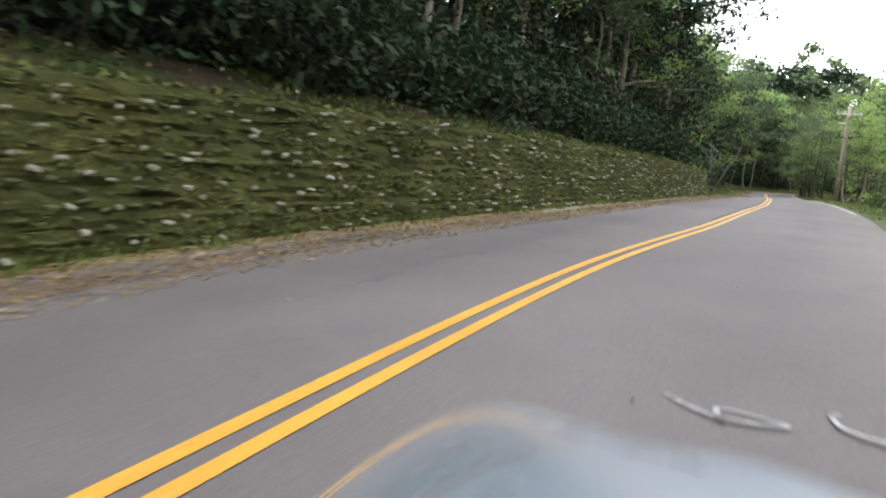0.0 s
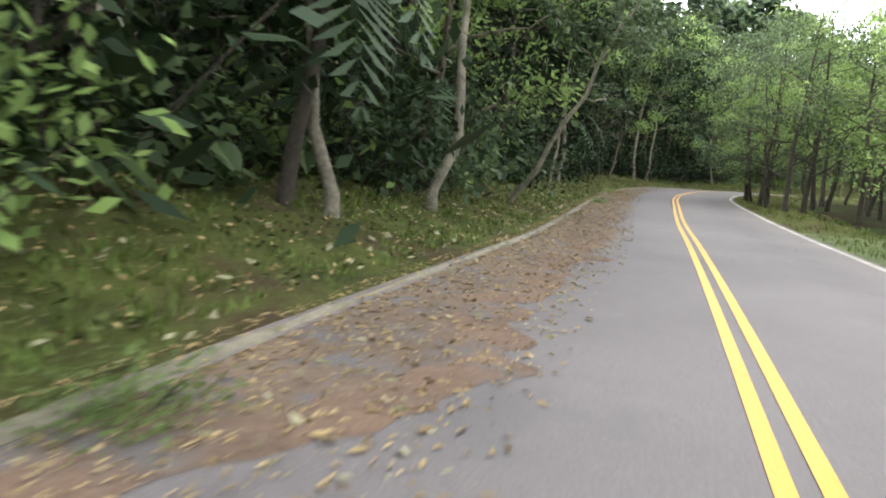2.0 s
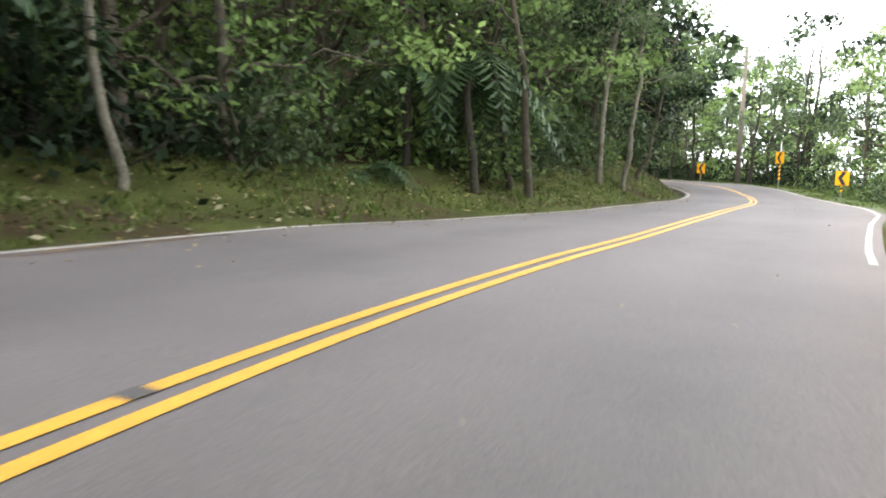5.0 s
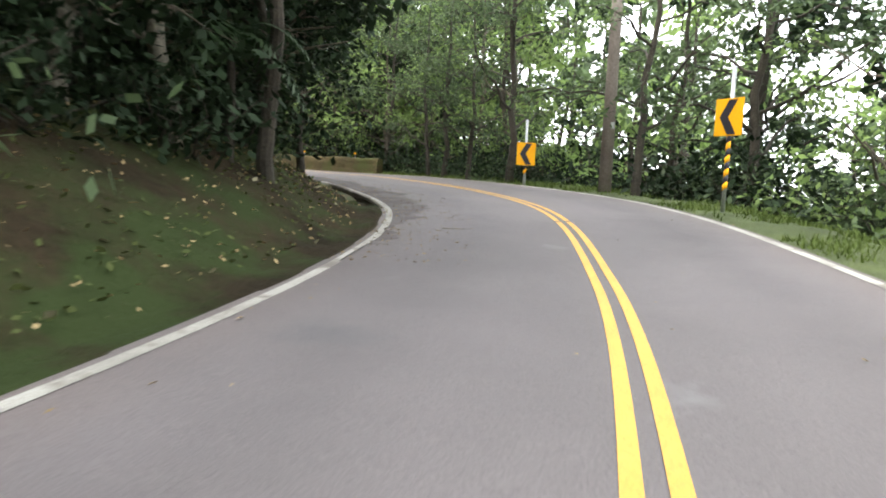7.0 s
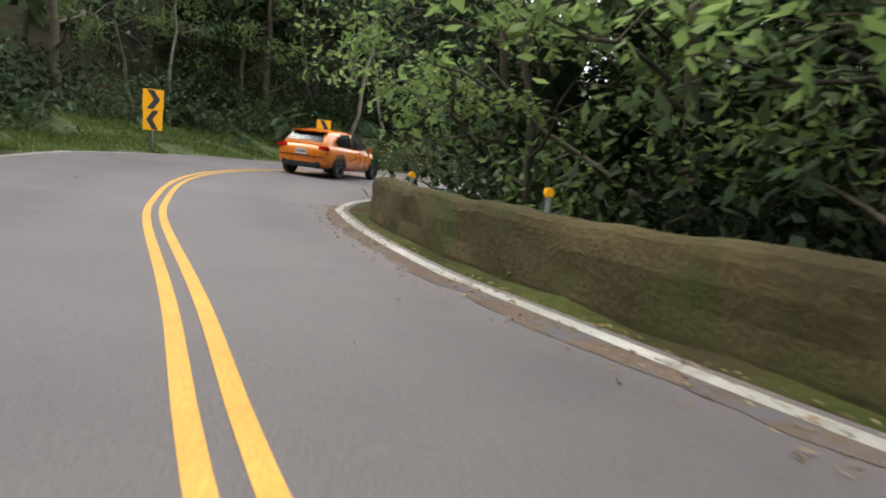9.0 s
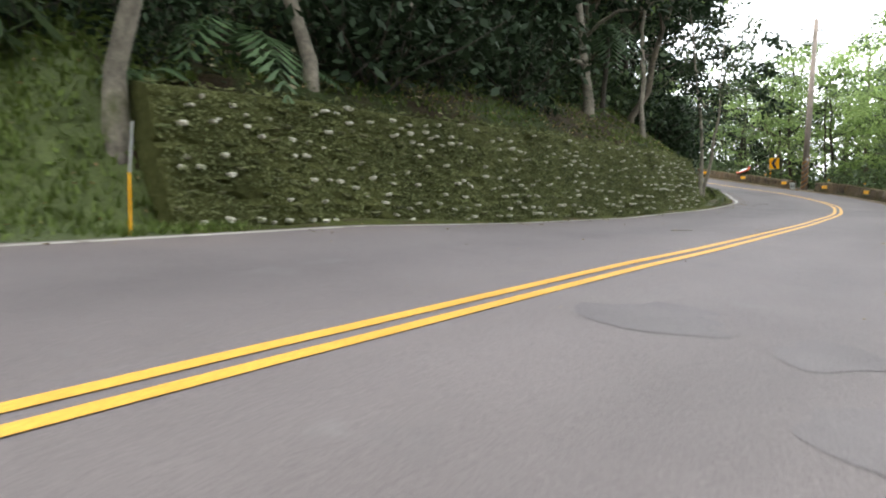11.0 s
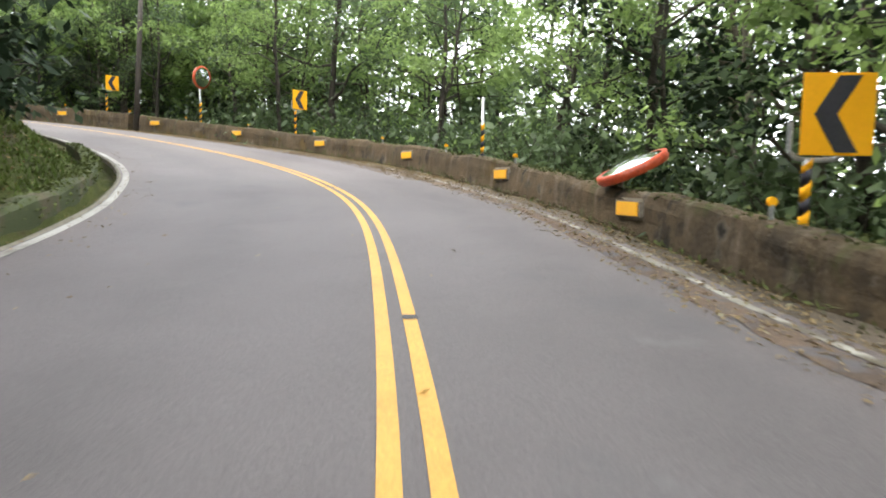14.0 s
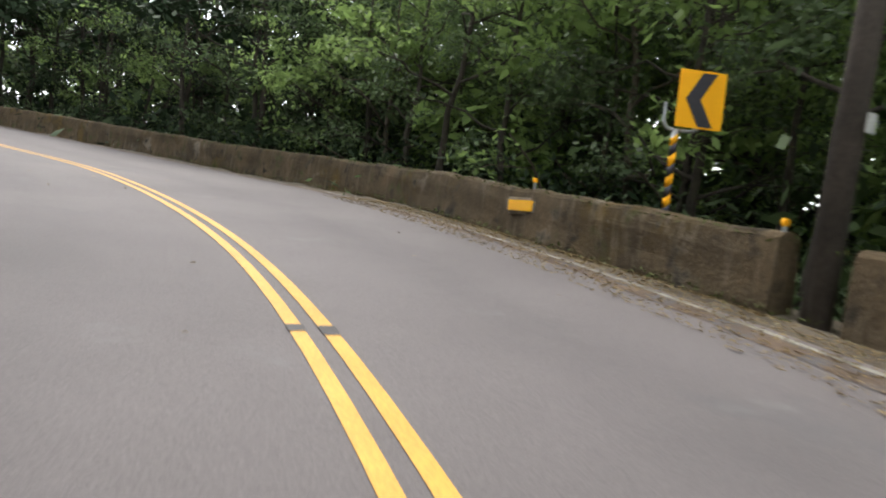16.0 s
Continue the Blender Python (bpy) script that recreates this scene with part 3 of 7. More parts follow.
def parapet(u0, u1, offs, height, label, mat=M_CONCRETE):
    """A thick worn wall: uneven face and top, chipped edges."""
    us = band(u0, u1, 0.18)
    r = wob(us, 11, 0.06, 2.0) + wob(us, 5, 0.035, 0.35)
    prof = [(0.0, -0.4), (0.0, 0.04), (0.02, 0.2), (0.03, 0.36), (0.04, height - 0.1), (0.06, height - 0.03), (0.1, height), (0.2, height + 0.015), (0.3, height), (0.34, height - 0.04), (0.36, -1.6)]
    lines = []
    for d, h in prof:
        def line(u, d=d, h=h):
            bump = np.array([noise.noise((float(a) * 1.3, h * 4, 2.0)) * 0.035 + noise.noise((float(a) * 6, h * 9, 5.0)) * 0.014 for a in u])
            return offs(u) + d + bump, (h * GROW(u) if h > 0 else h) + (r if h > 0.4 else 0)
        lines.append(line)
    ob = strip("parapet_wall", us, lines, mat, smooth=False, close=True)
    return tagged(ob, label, "parapet", kind="structure")


BAR = table([(190, 2.9), (212, 2.65), (220, 2.8), (228, 2.9), (232, 3.05), (236, 3.4), (240, 3.7), (244, 3.9), (248, 4.05), (252, 4.25), (255, 4.8), (258, 5.5), (264, 6.4)])
parapet(196.0, 218.15, BAR, 0.5, "brown stained concrete parapet with moss on top")
parapet(220.55, 249.45, BAR, 0.5, "brown stained concrete parapet with yellow reflector blocks")
parapet(250.05, END - 4, BAR, 0.52, "weathered concrete parapet with pale patches")
SHORT = table([(150, 2.55), (155, 2.5), (158, 2.7), (162, 3.2)])
parapet(150.3, 160.2, SHORT, 0.6, "short brown stained concrete parapet under trees", M_MOULD)


def reflector_block(u, offs):
    """An amber plate set in a rough pale mortar frame on the face of the parapet."""
    top = empty("reflector_block", road_pose(u, float(offs(u)) + 0.03, 0.3 + 0.42 * (float(GROW(u)) - 1)), "amber reflector set in rough pale mortar on a parapet", "reflector", "reflectors on the parapet")
    bm = bmesh.new()
    box(bm, -0.004, 0, 0, 0.08, 0.68, 0.25, bevel=0.035)
    for v in bm.verts:
        v.co += Vector((0, noise.noise(v.co * 9) * 0.03, noise.noise(v.co * 7 + Vector((5, 0, 0))) * 0.03))
    part("mortar", bm, M_MORTAR, top, "rough pale mortar")
    bm = bmesh.new()
    box(bm, -0.048, 0, 0.0, 0.02, 0.54, 0.16, bevel=0.008)
    part("plate", bm, M_REFLECT, top, "amber plate")
    return top


first_block = reflector_block(212.8, BAR)
for u in (208.4, 217.1, 221.2, 225.8, 229.95, 234.7, 239.35, 243.95, 248.55, 253.65):
    copy_thing(first_block, road_pose(u, float(BAR(u)) + 0.03, 0.3 + 0.42 * (float(GROW(u)) - 1)))


def delineator(u, off, up):
    top = empty("delineator", road_pose(u, off, up), "small round yellow reflector on a short stalk", "delineator", "delineators on the parapet")
    bm = bmesh.new()
    rod(bm, (0, 0, -0.03), (0, 0, 0.1), 0.022)
    part("stalk", bm, M_GALV, top)
    bm = bmesh.new()
    rod(bm, (0, -0.015, 0.125), (0, 0.015, 0.125), 0.042, sides=14)
    part("disc", bm, M_SIGN, top, "yellow disc")
    return top


first_del = delineator(213.5, float(BAR(213.5)) + 0.18, 0.52)
for u in (201.0, 207.0, 217.1, 223.6, 229.75, 232.9, 236.35, 239.9, 243.5, 247.0, 250.1, 253.6):
    copy_thing(first_del, road_pose(u, float(BAR(u)) + 0.18, 0.52 * float(GROW(u))))
for u in (151.6, 154.6, 157.8):
    copy_thing(first_del, road_pose(u, float(SHORT(u)) + 0.18, 0.62))


# ---------------------------------------------------------------- signs
def chevron(bm, left, w, h, y):
    """A thick arrow head lying in the plate's plane, pointing left or right as seen from -y."""
    k = -1 if left else 1
    pts = [(-0.32, 0.5), (0.02, 0.5), (0.36, 0.0), (0.02, -0.5), (-0.32, -0.5), (0.02, 0.0)]
    vs = [bm.verts.new((k * a * w * 0.92, y, b * h * 0.93)) for a, b in pts]
    back = [bm.verts.new((v.co.x, y + 0.003, v.co.z)) for v in vs]
    bm.faces.new((vs[0], vs[1], vs[2], vs[5]) if k > 0 else (vs[5], vs[2], vs[1], vs[0]))
    bm.faces.new((vs[5], vs[2], vs[3], vs[4]) if k > 0 else (vs[4], vs[3], vs[2], vs[5]))
    for i in range(6):
        bm.faces.new((vs[i], vs[(i + 1) % 6], back[(i + 1) % 6], back[i]))
    bmesh.ops.recalc_face_normals(bm, faces=bm.faces)


def plate_parts(parent, z, left, turn=0.0, w=0.56, h=0.66, side=0.0):
    m = Matrix.Translation((side, 0, z)) @ Matrix.Rotation(radians(turn), 4, "Z")
    bm = bmesh.new()
    box(bm, 0, -0.05, 0, w, 0.012, h, bevel=0.004)
    bmesh.ops.transform(bm, matrix=m, verts=bm.verts)
    pl = part("plate", bm, M_SIGN, parent, "yellow plate")
    bm = bmesh.new()
    chevron(bm, left, w, h, -0.062)
    bmesh.ops.transform(bm, matrix=m, verts=bm.verts)
    part("arrow", bm, M_BLACK, pl, "black chevron arrow")
    for dz in (-h * 0.28, h * 0.28):
        bm = bmesh.new()
        box(bm, 0, -0.035, dz, w * 0.7, 0.03, 0.04)
        bmesh.ops.transform(bm, matrix=m, verts=bm.verts)
        part("bracket", bm, M_GALV, pl)


def striped_post(parent, z0, z1, stripes, r=0.038):
    """A steel tube, the stretch from stripes[0] to stripes[1] banded in yellow and black."""
    bm = bmesh.new()
    rod(bm, (0, 0, z0), (0, 0, z1), r, sides=14)
    post = part("post", bm, M_GALV, parent, "grey steel post", smooth=True)
    if stripes:
        z, n = stripes[0], 0
        while z < stripes[1] - 0.02:
            bm = bmesh.new()
            rod(bm, (0, 0, z), (0, 0, min(z + 0.12, stripes[1])), r + 0.004, sides=14)
            for v in bm.verts:
                v.co.z += v.co.x * 0.9
            part("stripe", bm, M_BLACK if n % 2 else M_SIGN, post, smooth=True)
            z, n = z + 0.12, n + 1
    return post


def chevron_sign(u, off, base, middle, left, stripes, turn, extra, label, group="chevron signs", side=0.0):
    top = empty("chevron_sign", road_pose(u, off, base, turn), label, "road sign", group)
    if not side:
        striped_post(top, -0.5, middle - base + extra, stripes)
        plate_parts(top, middle - base, left)
        return top
    # the plate hangs beside the post on a bent tube
    foot = middle - base - 0.36
    striped_post(top, -0.5, foot, stripes)
    plate_parts(top, middle - base, left, 0, 0.56, 0.66, side)
    bm = bmesh.new()
    bent = [(-0.15, 0, foot + 0.3), (-0.15, 0, foot + 0.07), (-0.1, 0, foot + 0.01), (0, 0, foot - 0.01), (0.2, 0, foot), (0.27, 0, foot + 0.04), (0.29, 0, foot + 0.12)]
    for a, b in zip(bent, bent[1:]):
        rod(bm, a, b, 0.021, sides=10)
    part("bent_tube", bm, M_GALV, top, "bent grey steel tube")
    return top


chevron_sign(144.1, 2.62, 0, 0.92, True, (0.36, 0.62), -22, 1.0, "yellow chevron sign on a steel post in roadside grass")
chevron_sign(137.3, 3.15, 0, 1.75, True, (0.45, 1.5), -62, 0.9, "tall banded steel post with a yellow chevron plate")
chevron_sign(223.75, 3.42, -0.2, 1.34, True, (0.62, 1.16), -14, 0.5, "yellow sign with black chevron behind a stained parapet", side=0.19)
chevron_sign(241.2, 4.18, -0.2, 1.77, True, (0.75, 1.58), -10, 0.1, "yellow sign with black chevron on a black-and-yellow banded post", side=0.15)
chevron_sign(251.58, 4.7, -0.2, 2.03, True, (0.75, 1.8), -24, 0.1, "yellow sign with black chevron on a black-and-yellow banded post", side=0.24)
chevron_sign(130.6, 4.07, 0, 0.95, True, (0.3, 0.8), -8, 0.3, "yellow chevron sign at the outside of a bend")

# two plates, one over the other
double_sign = empty("double_chevron_sign", road_pose(171.2, -3.8, 0.2, 30), "steel post with two yellow chevron plates one above another", "road sign", "chevron signs")
striped_post(double_sign, -0.4, 1.74, None)
plate_parts(double_sign, 1.41, False, 0, 0.6, 0.62)
plate_parts(double_sign, 0.79, True, 0, 0.56, 0.62)

# the single right-pointing sign of the outer bend
bend_sign = empty("chevron_sign", road_pose(178.98, -3.75, 0.1, 48), "yellow chevron sign with orange post on a grass slope", "road sign", "chevron signs")
striped_post(bend_sign, -0.4, 1.45, (0.5, 1.2), 0.05)
plate_parts(bend_sign, 1.52, False, 0, 0.6, 0.72)

# banded guide post behind the parapet
guide = empty("guide_post", road_pose(231.75, float(BAR(231.75)) + 0.5, -0.5), "tall black-and-yellow banded post behind a parapet", "guide post")
striped_post(guide, -0.5, 2.3, (0.9, 1.75), 0.033)


# ---------------------------------------------------------------- convex mirrors
def mirror_head(parent, m, r=0.42):
    bm = bmesh.new()
    bmesh.ops.create_cone(bm, cap_ends=True, segments=32, radius1=r * 0.92, radius2=r, depth=0.07)
    bmesh.ops.transform(bm, matrix=m, verts=bm.verts)
    shell = part("back_shell", bm, M_BACK, parent, "dull grey back shell", smooth=False)
    bm = bmesh.new()
    n = 32
    rings = [[bm.verts.new((q * math.cos(a), q * math.sin(a), z)) for a in (2 * math.pi * i / n for i in range(n))] for q, z in ((r + 0.005, -0.04), (r + 0.035, 0.0), (r + 0.03, 0.07), (r - 0.03, 0.075))]
    for a, b in zip(rings, rings[1:]):
        for i in range(n):
            bm.faces.new((a[i], a[(i + 1) % n], b[(i + 1) % n], b[i]))
    bmesh.ops.transform(bm, matrix=m, verts=bm.verts)
    part("rim", bm, M_RED, shell, "orange-red rim", smooth=True)
    bm = bmesh.new()
    bmesh.ops.create_uvsphere(bm, u_segments=32, v_segments=16, radius=1.2)
    bmesh.ops.delete(bm, geom=[v for v in bm.verts if v.co.z < 1.2 * math.cos(math.asin(r / 1.2)) - 0.02], context="VERTS")
    bmesh.ops.translate(bm, vec=(0, 0, 0.06 - 1.2 * math.cos(math.asin(r / 1.2))), verts=bm.verts)
    bmesh.ops.transform(bm, matrix=m, verts=bm.verts)
    part("mirror_glass", bm, M_MIRROR, shell, "convex mirror glass", smooth=True)


traffic_mirror = empty("traffic_mirror", road_pose(246.5, 4.45, -0.32, -20), "round convex traffic mirror with red rim on a banded post", "traffic mirror")
striped_post(traffic_mirror, -0.4, 3.0, (0.9, 1.75), 0.042)
mirror_head(traffic_mirror, Matrix.Translation((0, -0.12, 2.75)) @ Matrix.Rotation(radians(98), 4, "X") @ Matrix.Rotation(radians(25), 4, "Y"))
fallen = empty("fallen_mirror", road_pose(226.3, float(BAR(226.3)) + 0.2, 0.5, 0), "fallen traffic mirror with orange-red rim lying tilted on a parapet", "traffic mirror")
mirror_head(fallen, Matrix.Translation((0.1, 0, 0.22)) @ Matrix.Rotation(radians(-28), 4, Vector((0.35, 0.94, 0))) @ Matrix.Rotation(radians(7), 4, "X"), 0.42)
bm = bmesh.new()
rod(bm, (0.05, 0.2, 0.14), (0.55, 1.3, -0.5), 0.035)
part("post", bm, M_GALV, fallen, "grey steel post")


# ---------------------------------------------------------------- utility poles
def utility_pole(u, off, lean, height, label, mat, bands=6, r=0.17):
    top = empty("utility_pole", road_pose(u, off, -0.2) @ pose(0, 0, 0, lean[0], lean[1], 0), label, "utility pole", "utility poles")
    bm = bmesh.new()
    rod(bm, (0, 0, -0.6), (0, 0, height), r, r * 0.66, 18)
    shaft = part("shaft", bm, mat, top, "weathered concrete shaft", smooth=True)
    for i in range(bands):
        bm = bmesh.new()
        z = 0.45 + i * 0.27
        rod(bm, (0, 0, z), (0, 0, z + 0.12), 0.176, 0.174, 18)
        for v in bm.verts:
            v.co.z += v.co.x * 1.1
        part("guard_band", bm, M_OCHRE, shaft, "faded ochre warning band", smooth=True)
    for down, w in ((0.6, 1.7), (1.3, 1.2)):
        bm = bmesh.new()
        box(bm, 0, 0, height - down, w, 0.08, 0.1)
        part("cross_arm", bm, M_GALV, top)
    for x in (-0.75, -0.3, 0.3, 0.75):
        bm = bmesh.new()
        rod(bm, (x, 0, height - 0.56), (x, 0, height - 0.36), 0.05, 0.03, 10)
        part("insulator", bm, M_SACK, top, "pale insulator")
    bm = bmesh.new()
    box(bm, 0, -0.17, 1.9, 0.1, 0.02, 0.16)
    part("tag_plate", bm, M_SACK, top, "small pale tag plate")
    return top


utility_pole(141.4, 3.15, (0, 0), 9.0, "grey-brown concrete utility pole on the grass verge", M_POLE, 0)
utility_pole(57.6, 4.6, (0, 1.8), 7.4, "pale leaning utility pole on the grass verge", M_POLE, 0)
utility_pole(219.3, 2.85, (0, 1.0), 9.5, "grey-brown utility pole standing in a gap of the parapet", M_POLE)
utility_pole(249.72, 4.25, (0, 4.0), 8.5, "dark weathered pole leaning in a gap of the parapet", M_DARK_POLE, 0, 0.13)
board = empty("leaning_board", road_pose(219.75, 2.5, 0, 12), "small whitish board leaning at the foot of a pole", "board")
bm = bmesh.new()
box(bm, 0, 0, 0.2, 0.34, 0.03, 0.42, Matrix.Rotation(radians(-14), 4, "X"), bevel=0.01)
part("panel", bm, M_SACK, board)
bm = bmesh.new()
for x in (-0.07, 0.07):
    box(bm, x, -0.022, 0.2, 0.07, 0.008, 0.2, Matrix.Rotation(radians(-14), 4, "X"))
part("marking", bm, M_BLACK, board, "dark worn bars")
stake = empty("stake", road_pose(181.45, -3.6, 0.0), "thin yellow-painted stake at the road edge", "stake")
bm = bmesh.new()
rod(bm, (0, 0, -0.2), (0.01, 0, 0.55), 0.009)
part("lower_rod", bm, M_SIGN, stake, "yellow lower half")
bm = bmesh.new()
rod(bm, (0.01, 0, 0.54), (-0.03, 0.06, 1.0), 0.009)
part("upper_rod", bm, M_SACK, stake, "pale upper half")

# ---------------------------------------------------------------- plants
M_LEAF = foliage("broad_leaves", (0.03, 0.047, 0.023), (0.106, 0.15, 0.067), 0.45, 0.42)
# leaf tone darkened well below M_LEAF: deep canopy shade put into the colour
M_LEAF_SHADE = foliage("dark_leaves", (0.011, 0.018, 0.01), (0.03, 0.047, 0.024), 0.6, 0.1, 0.06)
M_LEAF_LIGHT = foliage("light_leaves", (0.085, 0.13, 0.041), (0.24, 0.335, 0.11), 0.5, 0.58)
M_MOSS = foliage("moss_leaves", (0.04, 0.05, 0.014), (0.085, 0.1, 0.03), 0.8, 0.1)
M_FERN = foliage("fern_fronds", (0.022, 0.042, 0.018), (0.065, 0.105, 0.045), 0.5, 0.25)
M_BLADE = foliage("grass_blades", (0.045, 0.07, 0.014), (0.12, 0.16, 0.04), 0.7, 0.3)
M_BARK = surface("bark", (0.05, 0.04, 0.028), (0.13, 0.105, 0.075), 2.5, 20, 0.9, 0.03, 0.95, spots=[((0.05, 0.065, 0.02), 1.5, 0.58), ((0.24, 0.22, 0.18), 3.0, 0.68)])
M_BARK_PALE = surface("pale_bark", (0.085, 0.075, 0.058), (0.23, 0.2, 0.155), 2.0, 16, 0.7, 0.02, 0.92, spots=[((0.07, 0.075, 0.03), 1.4, 0.55)])
M_BARK_DARK = surface("dark_bark", (0.022, 0.018, 0.013), (0.06, 0.048, 0.034), 2.5, 20, 0.9, 0.03, 0.95)
M_LITTER = foliage("dead_leaves", (0.12, 0.075, 0.034), (0.42, 0.31, 0.16), 0.85, 0.1)


class Build:
    """Gathers vertices and faces for one mesh."""

    def __init__(self):
        self.v, self.f, self.n = [], [], 0

    def add(self, verts, faces):
        verts = np.asarray(verts, float).reshape(-1, 3)
        self.f.append(np.asarray(faces, int) + self.n)
        self.v.append(verts)
        self.n += len(verts)

    def mesh(self, name, mat, smooth=False):
        v = np.vstack(self.v)
        quads = [f for f in self.f if f.shape[1] == 4]
        tris = [f for f in self.f if f.shape[1] == 3]
        loops = np.concatenate([np.concatenate(x).ravel() for x in (quads, tris) if x])
        sizes = np.concatenate([np.full(sum(len(f) for f in x), k) for x, k in ((quads, 4), (tris, 3)) if x])
        me = bpy.data.meshes.new(name)
        me.vertices.add(len(v))
        me.vertices.foreach_set("co", v.ravel())
        me.loops.add(len(loops))
        me.loops.foreach_set("vertex_index", loops)
        me.polygons.add(len(sizes))
        me.polygons.foreach_set("loop_start", np.r_[0, np.cumsum(sizes)[:-1]])
        me.polygons.foreach_set("loop_total", sizes)
        me.polygons.foreach_set("use_smooth", np.full(len(sizes), smooth))
        me.materials.append(mat)
        me.update(calc_edges=True)
        return me


def tube(b, path, radii, sides=7):
    path = np.asarray(path, float)
    t = np.gradient(path, axis=0)
    t /= np.linalg.norm(t, axis=1)[:, None] + 1e-9
    ref = np.array([1.0, 0.13, 0.0])
    x = np.cross(t, ref)
    x /= np.linalg.norm(x, axis=1)[:, None] + 1e-9
    y = np.cross(t, x)
    a = np.linspace(0, 2 * np.pi, sides, endpoint=False)
    ring = x[:, None] * np.cos(a)[None, :, None] + y[:, None] * np.sin(a)[None, :, None]
    v = path[:, None] + ring * np.asarray(radii)[:, None, None]
    n = len(path)
    i, j = np.meshgrid(np.arange(n - 1), np.arange(sides), indexing="ij")
    j2 = (j + 1) % sides
    b.add(v.reshape(-1, 3), np.stack([i * sides + j, i * sides + j2, (i + 1) * sides + j2, (i + 1) * sides + j], -1).reshape(-1, 4))


def leaves(b, at_points, size, g, droop=0.3, wide=0.5):
    """Pointed leaves, one four-cornered blade each, at the given points."""
    p = np.asarray(at_points, float)
    n = len(p)
    yaw = g.uniform(0, 2 * np.pi, n)
    tilt = g.normal(-droop, 0.45, n)
    d = np.stack([np.cos(yaw) * np.cos(tilt), np.sin(yaw) * np.cos(tilt), np.sin(tilt)], -1)
    roll = g.normal(0, 0.6, n)
    s = np.stack([-np.sin(yaw), np.cos(yaw), 0 * yaw], -1)
    up = np.cross(d, s)
    s = s * np.cos(roll)[:, None] + up * np.sin(roll)[:, None]
    ln = (size * g.uniform(0.6, 1.3, n))[:, None]
    v = np.stack([p, p + d * ln * 0.5 + s * ln * wide * 0.5 - up * ln * 0.06, p + d * ln - up * ln * 0.1, p + d * ln * 0.5 - s * ln * wide * 0.5 - up * ln * 0.06], 1)
    b.add(v.reshape(-1, 3), np.arange(4 * n).reshape(-1, 4))


def bend(a, direction, length, sag, n, g, wiggle=0.06):
    """A curving path from a along a direction, sagging or lifting."""
    t = np.linspace(0, 1, n)[:, None]
    d = np.asarray(direction, float)
    d = d / np.linalg.norm(d)
    p = np.asarray(a) + d * length * t + np.array([0, 0, sag * length]) * t**2
    p[1:] += g.normal(0, wiggle * length / n, (n - 1, 3))
    return p


def tree(seed, height, crown_r, low, n_leaf, leaf, bark, leaf_mat, trunk_r=None, lean=0.05, limbs=9, clump=0.6, label="", flat=0.6, twigs=3):
    """A tree: bent tapered trunk, limbs, twigs, and leaves in uneven clumps with gaps."""
    g = np.random.default_rng(seed)
    r0 = trunk_r or 0.05 + height * 0.011
    wood, leafy = Build(), Build()
    n = 12
    t = np.linspace(0, 1, n)
    side = g.uniform(0, 2 * np.pi)
    sway = np.cumsum(g.normal(0, 0.035 * height / n * 3, (n, 2)), axis=0)
    path = np.stack([np.cos(side) * lean * height * t + sway[:, 0], np.sin(side) * lean * height * t + sway[:, 1], -0.5 + (height + 0.5) * t], -1)
    path[:2, :2] = path[0, :2]
    radii = r0 * (1 - 0.82 * t) * (1 + 0.5 * np.exp(-t * 22))
    tube(wood, path, radii, 9)
    spots = []
    for k in range(limbs):
        q = low + (0.97 - low) * (k + g.uniform(0, 0.8)) / limbs
        i = q * (n - 1)
        a = np.array([np.interp(i, np.arange(n), path[:, c]) for c in range(3)])
        yaw = k * 2.4 + g.uniform(-0.5, 0.5)
        size = crown_r * (0.55 + 0.45 * math.sin(math.pi * min(1, (q - low) / (1 - low) * 0.8 + 0.25))) * g.uniform(0.75, 1.15)
        d = np.array([math.cos(yaw), math.sin(yaw), g.uniform(0.15, 0.75)])
        limb = bend(a, d, size, g.uniform(-0.25, 0.15), 6, g, 0.25)
        lr = float(np.interp(i, np.arange(n), radii)) * 0.55
        tube(wood, limb, lr * np.linspace(1, 0.2, 6), 6)
        for m in range(twigs):
            j = g.uniform(1.5, 5)
            o = np.array([np.interp(j, np.arange(6), limb[:, c]) for c in range(3)])
            dd = np.array([math.cos(yaw + g.uniform(-1.2, 1.2)), math.sin(yaw + g.uniform(-1.2, 1.2)), g.uniform(-0.15, 0.6)])
            twig = bend(o, dd, size * g.uniform(0.25, 0.5), -0.15, 4, g, 0.25)
            tube(wood, twig, lr * 0.35 * np.linspace(1, 0.2, 4), 3)
            spots += [(twig[-1], 1.0), (twig[2], 0.8)]
        spots.append((limb[-1], 1.0))
    spots.append((path[-1], 1.0))
    share = np.array([w for _, w in spots]) * g.uniform(0.3, 1.7, len(spots))
    counts = (n_leaf * share / share.sum()).astype(int)
    pts = []
    for (c, _), k in zip(spots, counts):
        q = g.normal(0, 1, (k, 3))
        q /= np.linalg.norm(q, axis=1)[:, None] + 1e-9
        q *= (g.uniform(0, 1, k) ** 0.45)[:, None] * clump * g.uniform(0.7, 1.4) * np.array([1, 1, flat])
        pts.append(c + q)
    leaves(leafy, np.vstack(pts), leaf, g)
    top = new("tree")
    tagged(top, label, "tree")
    for name, b, mat in (("trunk", wood, bark), ("crown", leafy, leaf_mat)):
        ob = new(name, b.mesh(name, mat, name == "trunk"))
        ob.parent = top
    return top


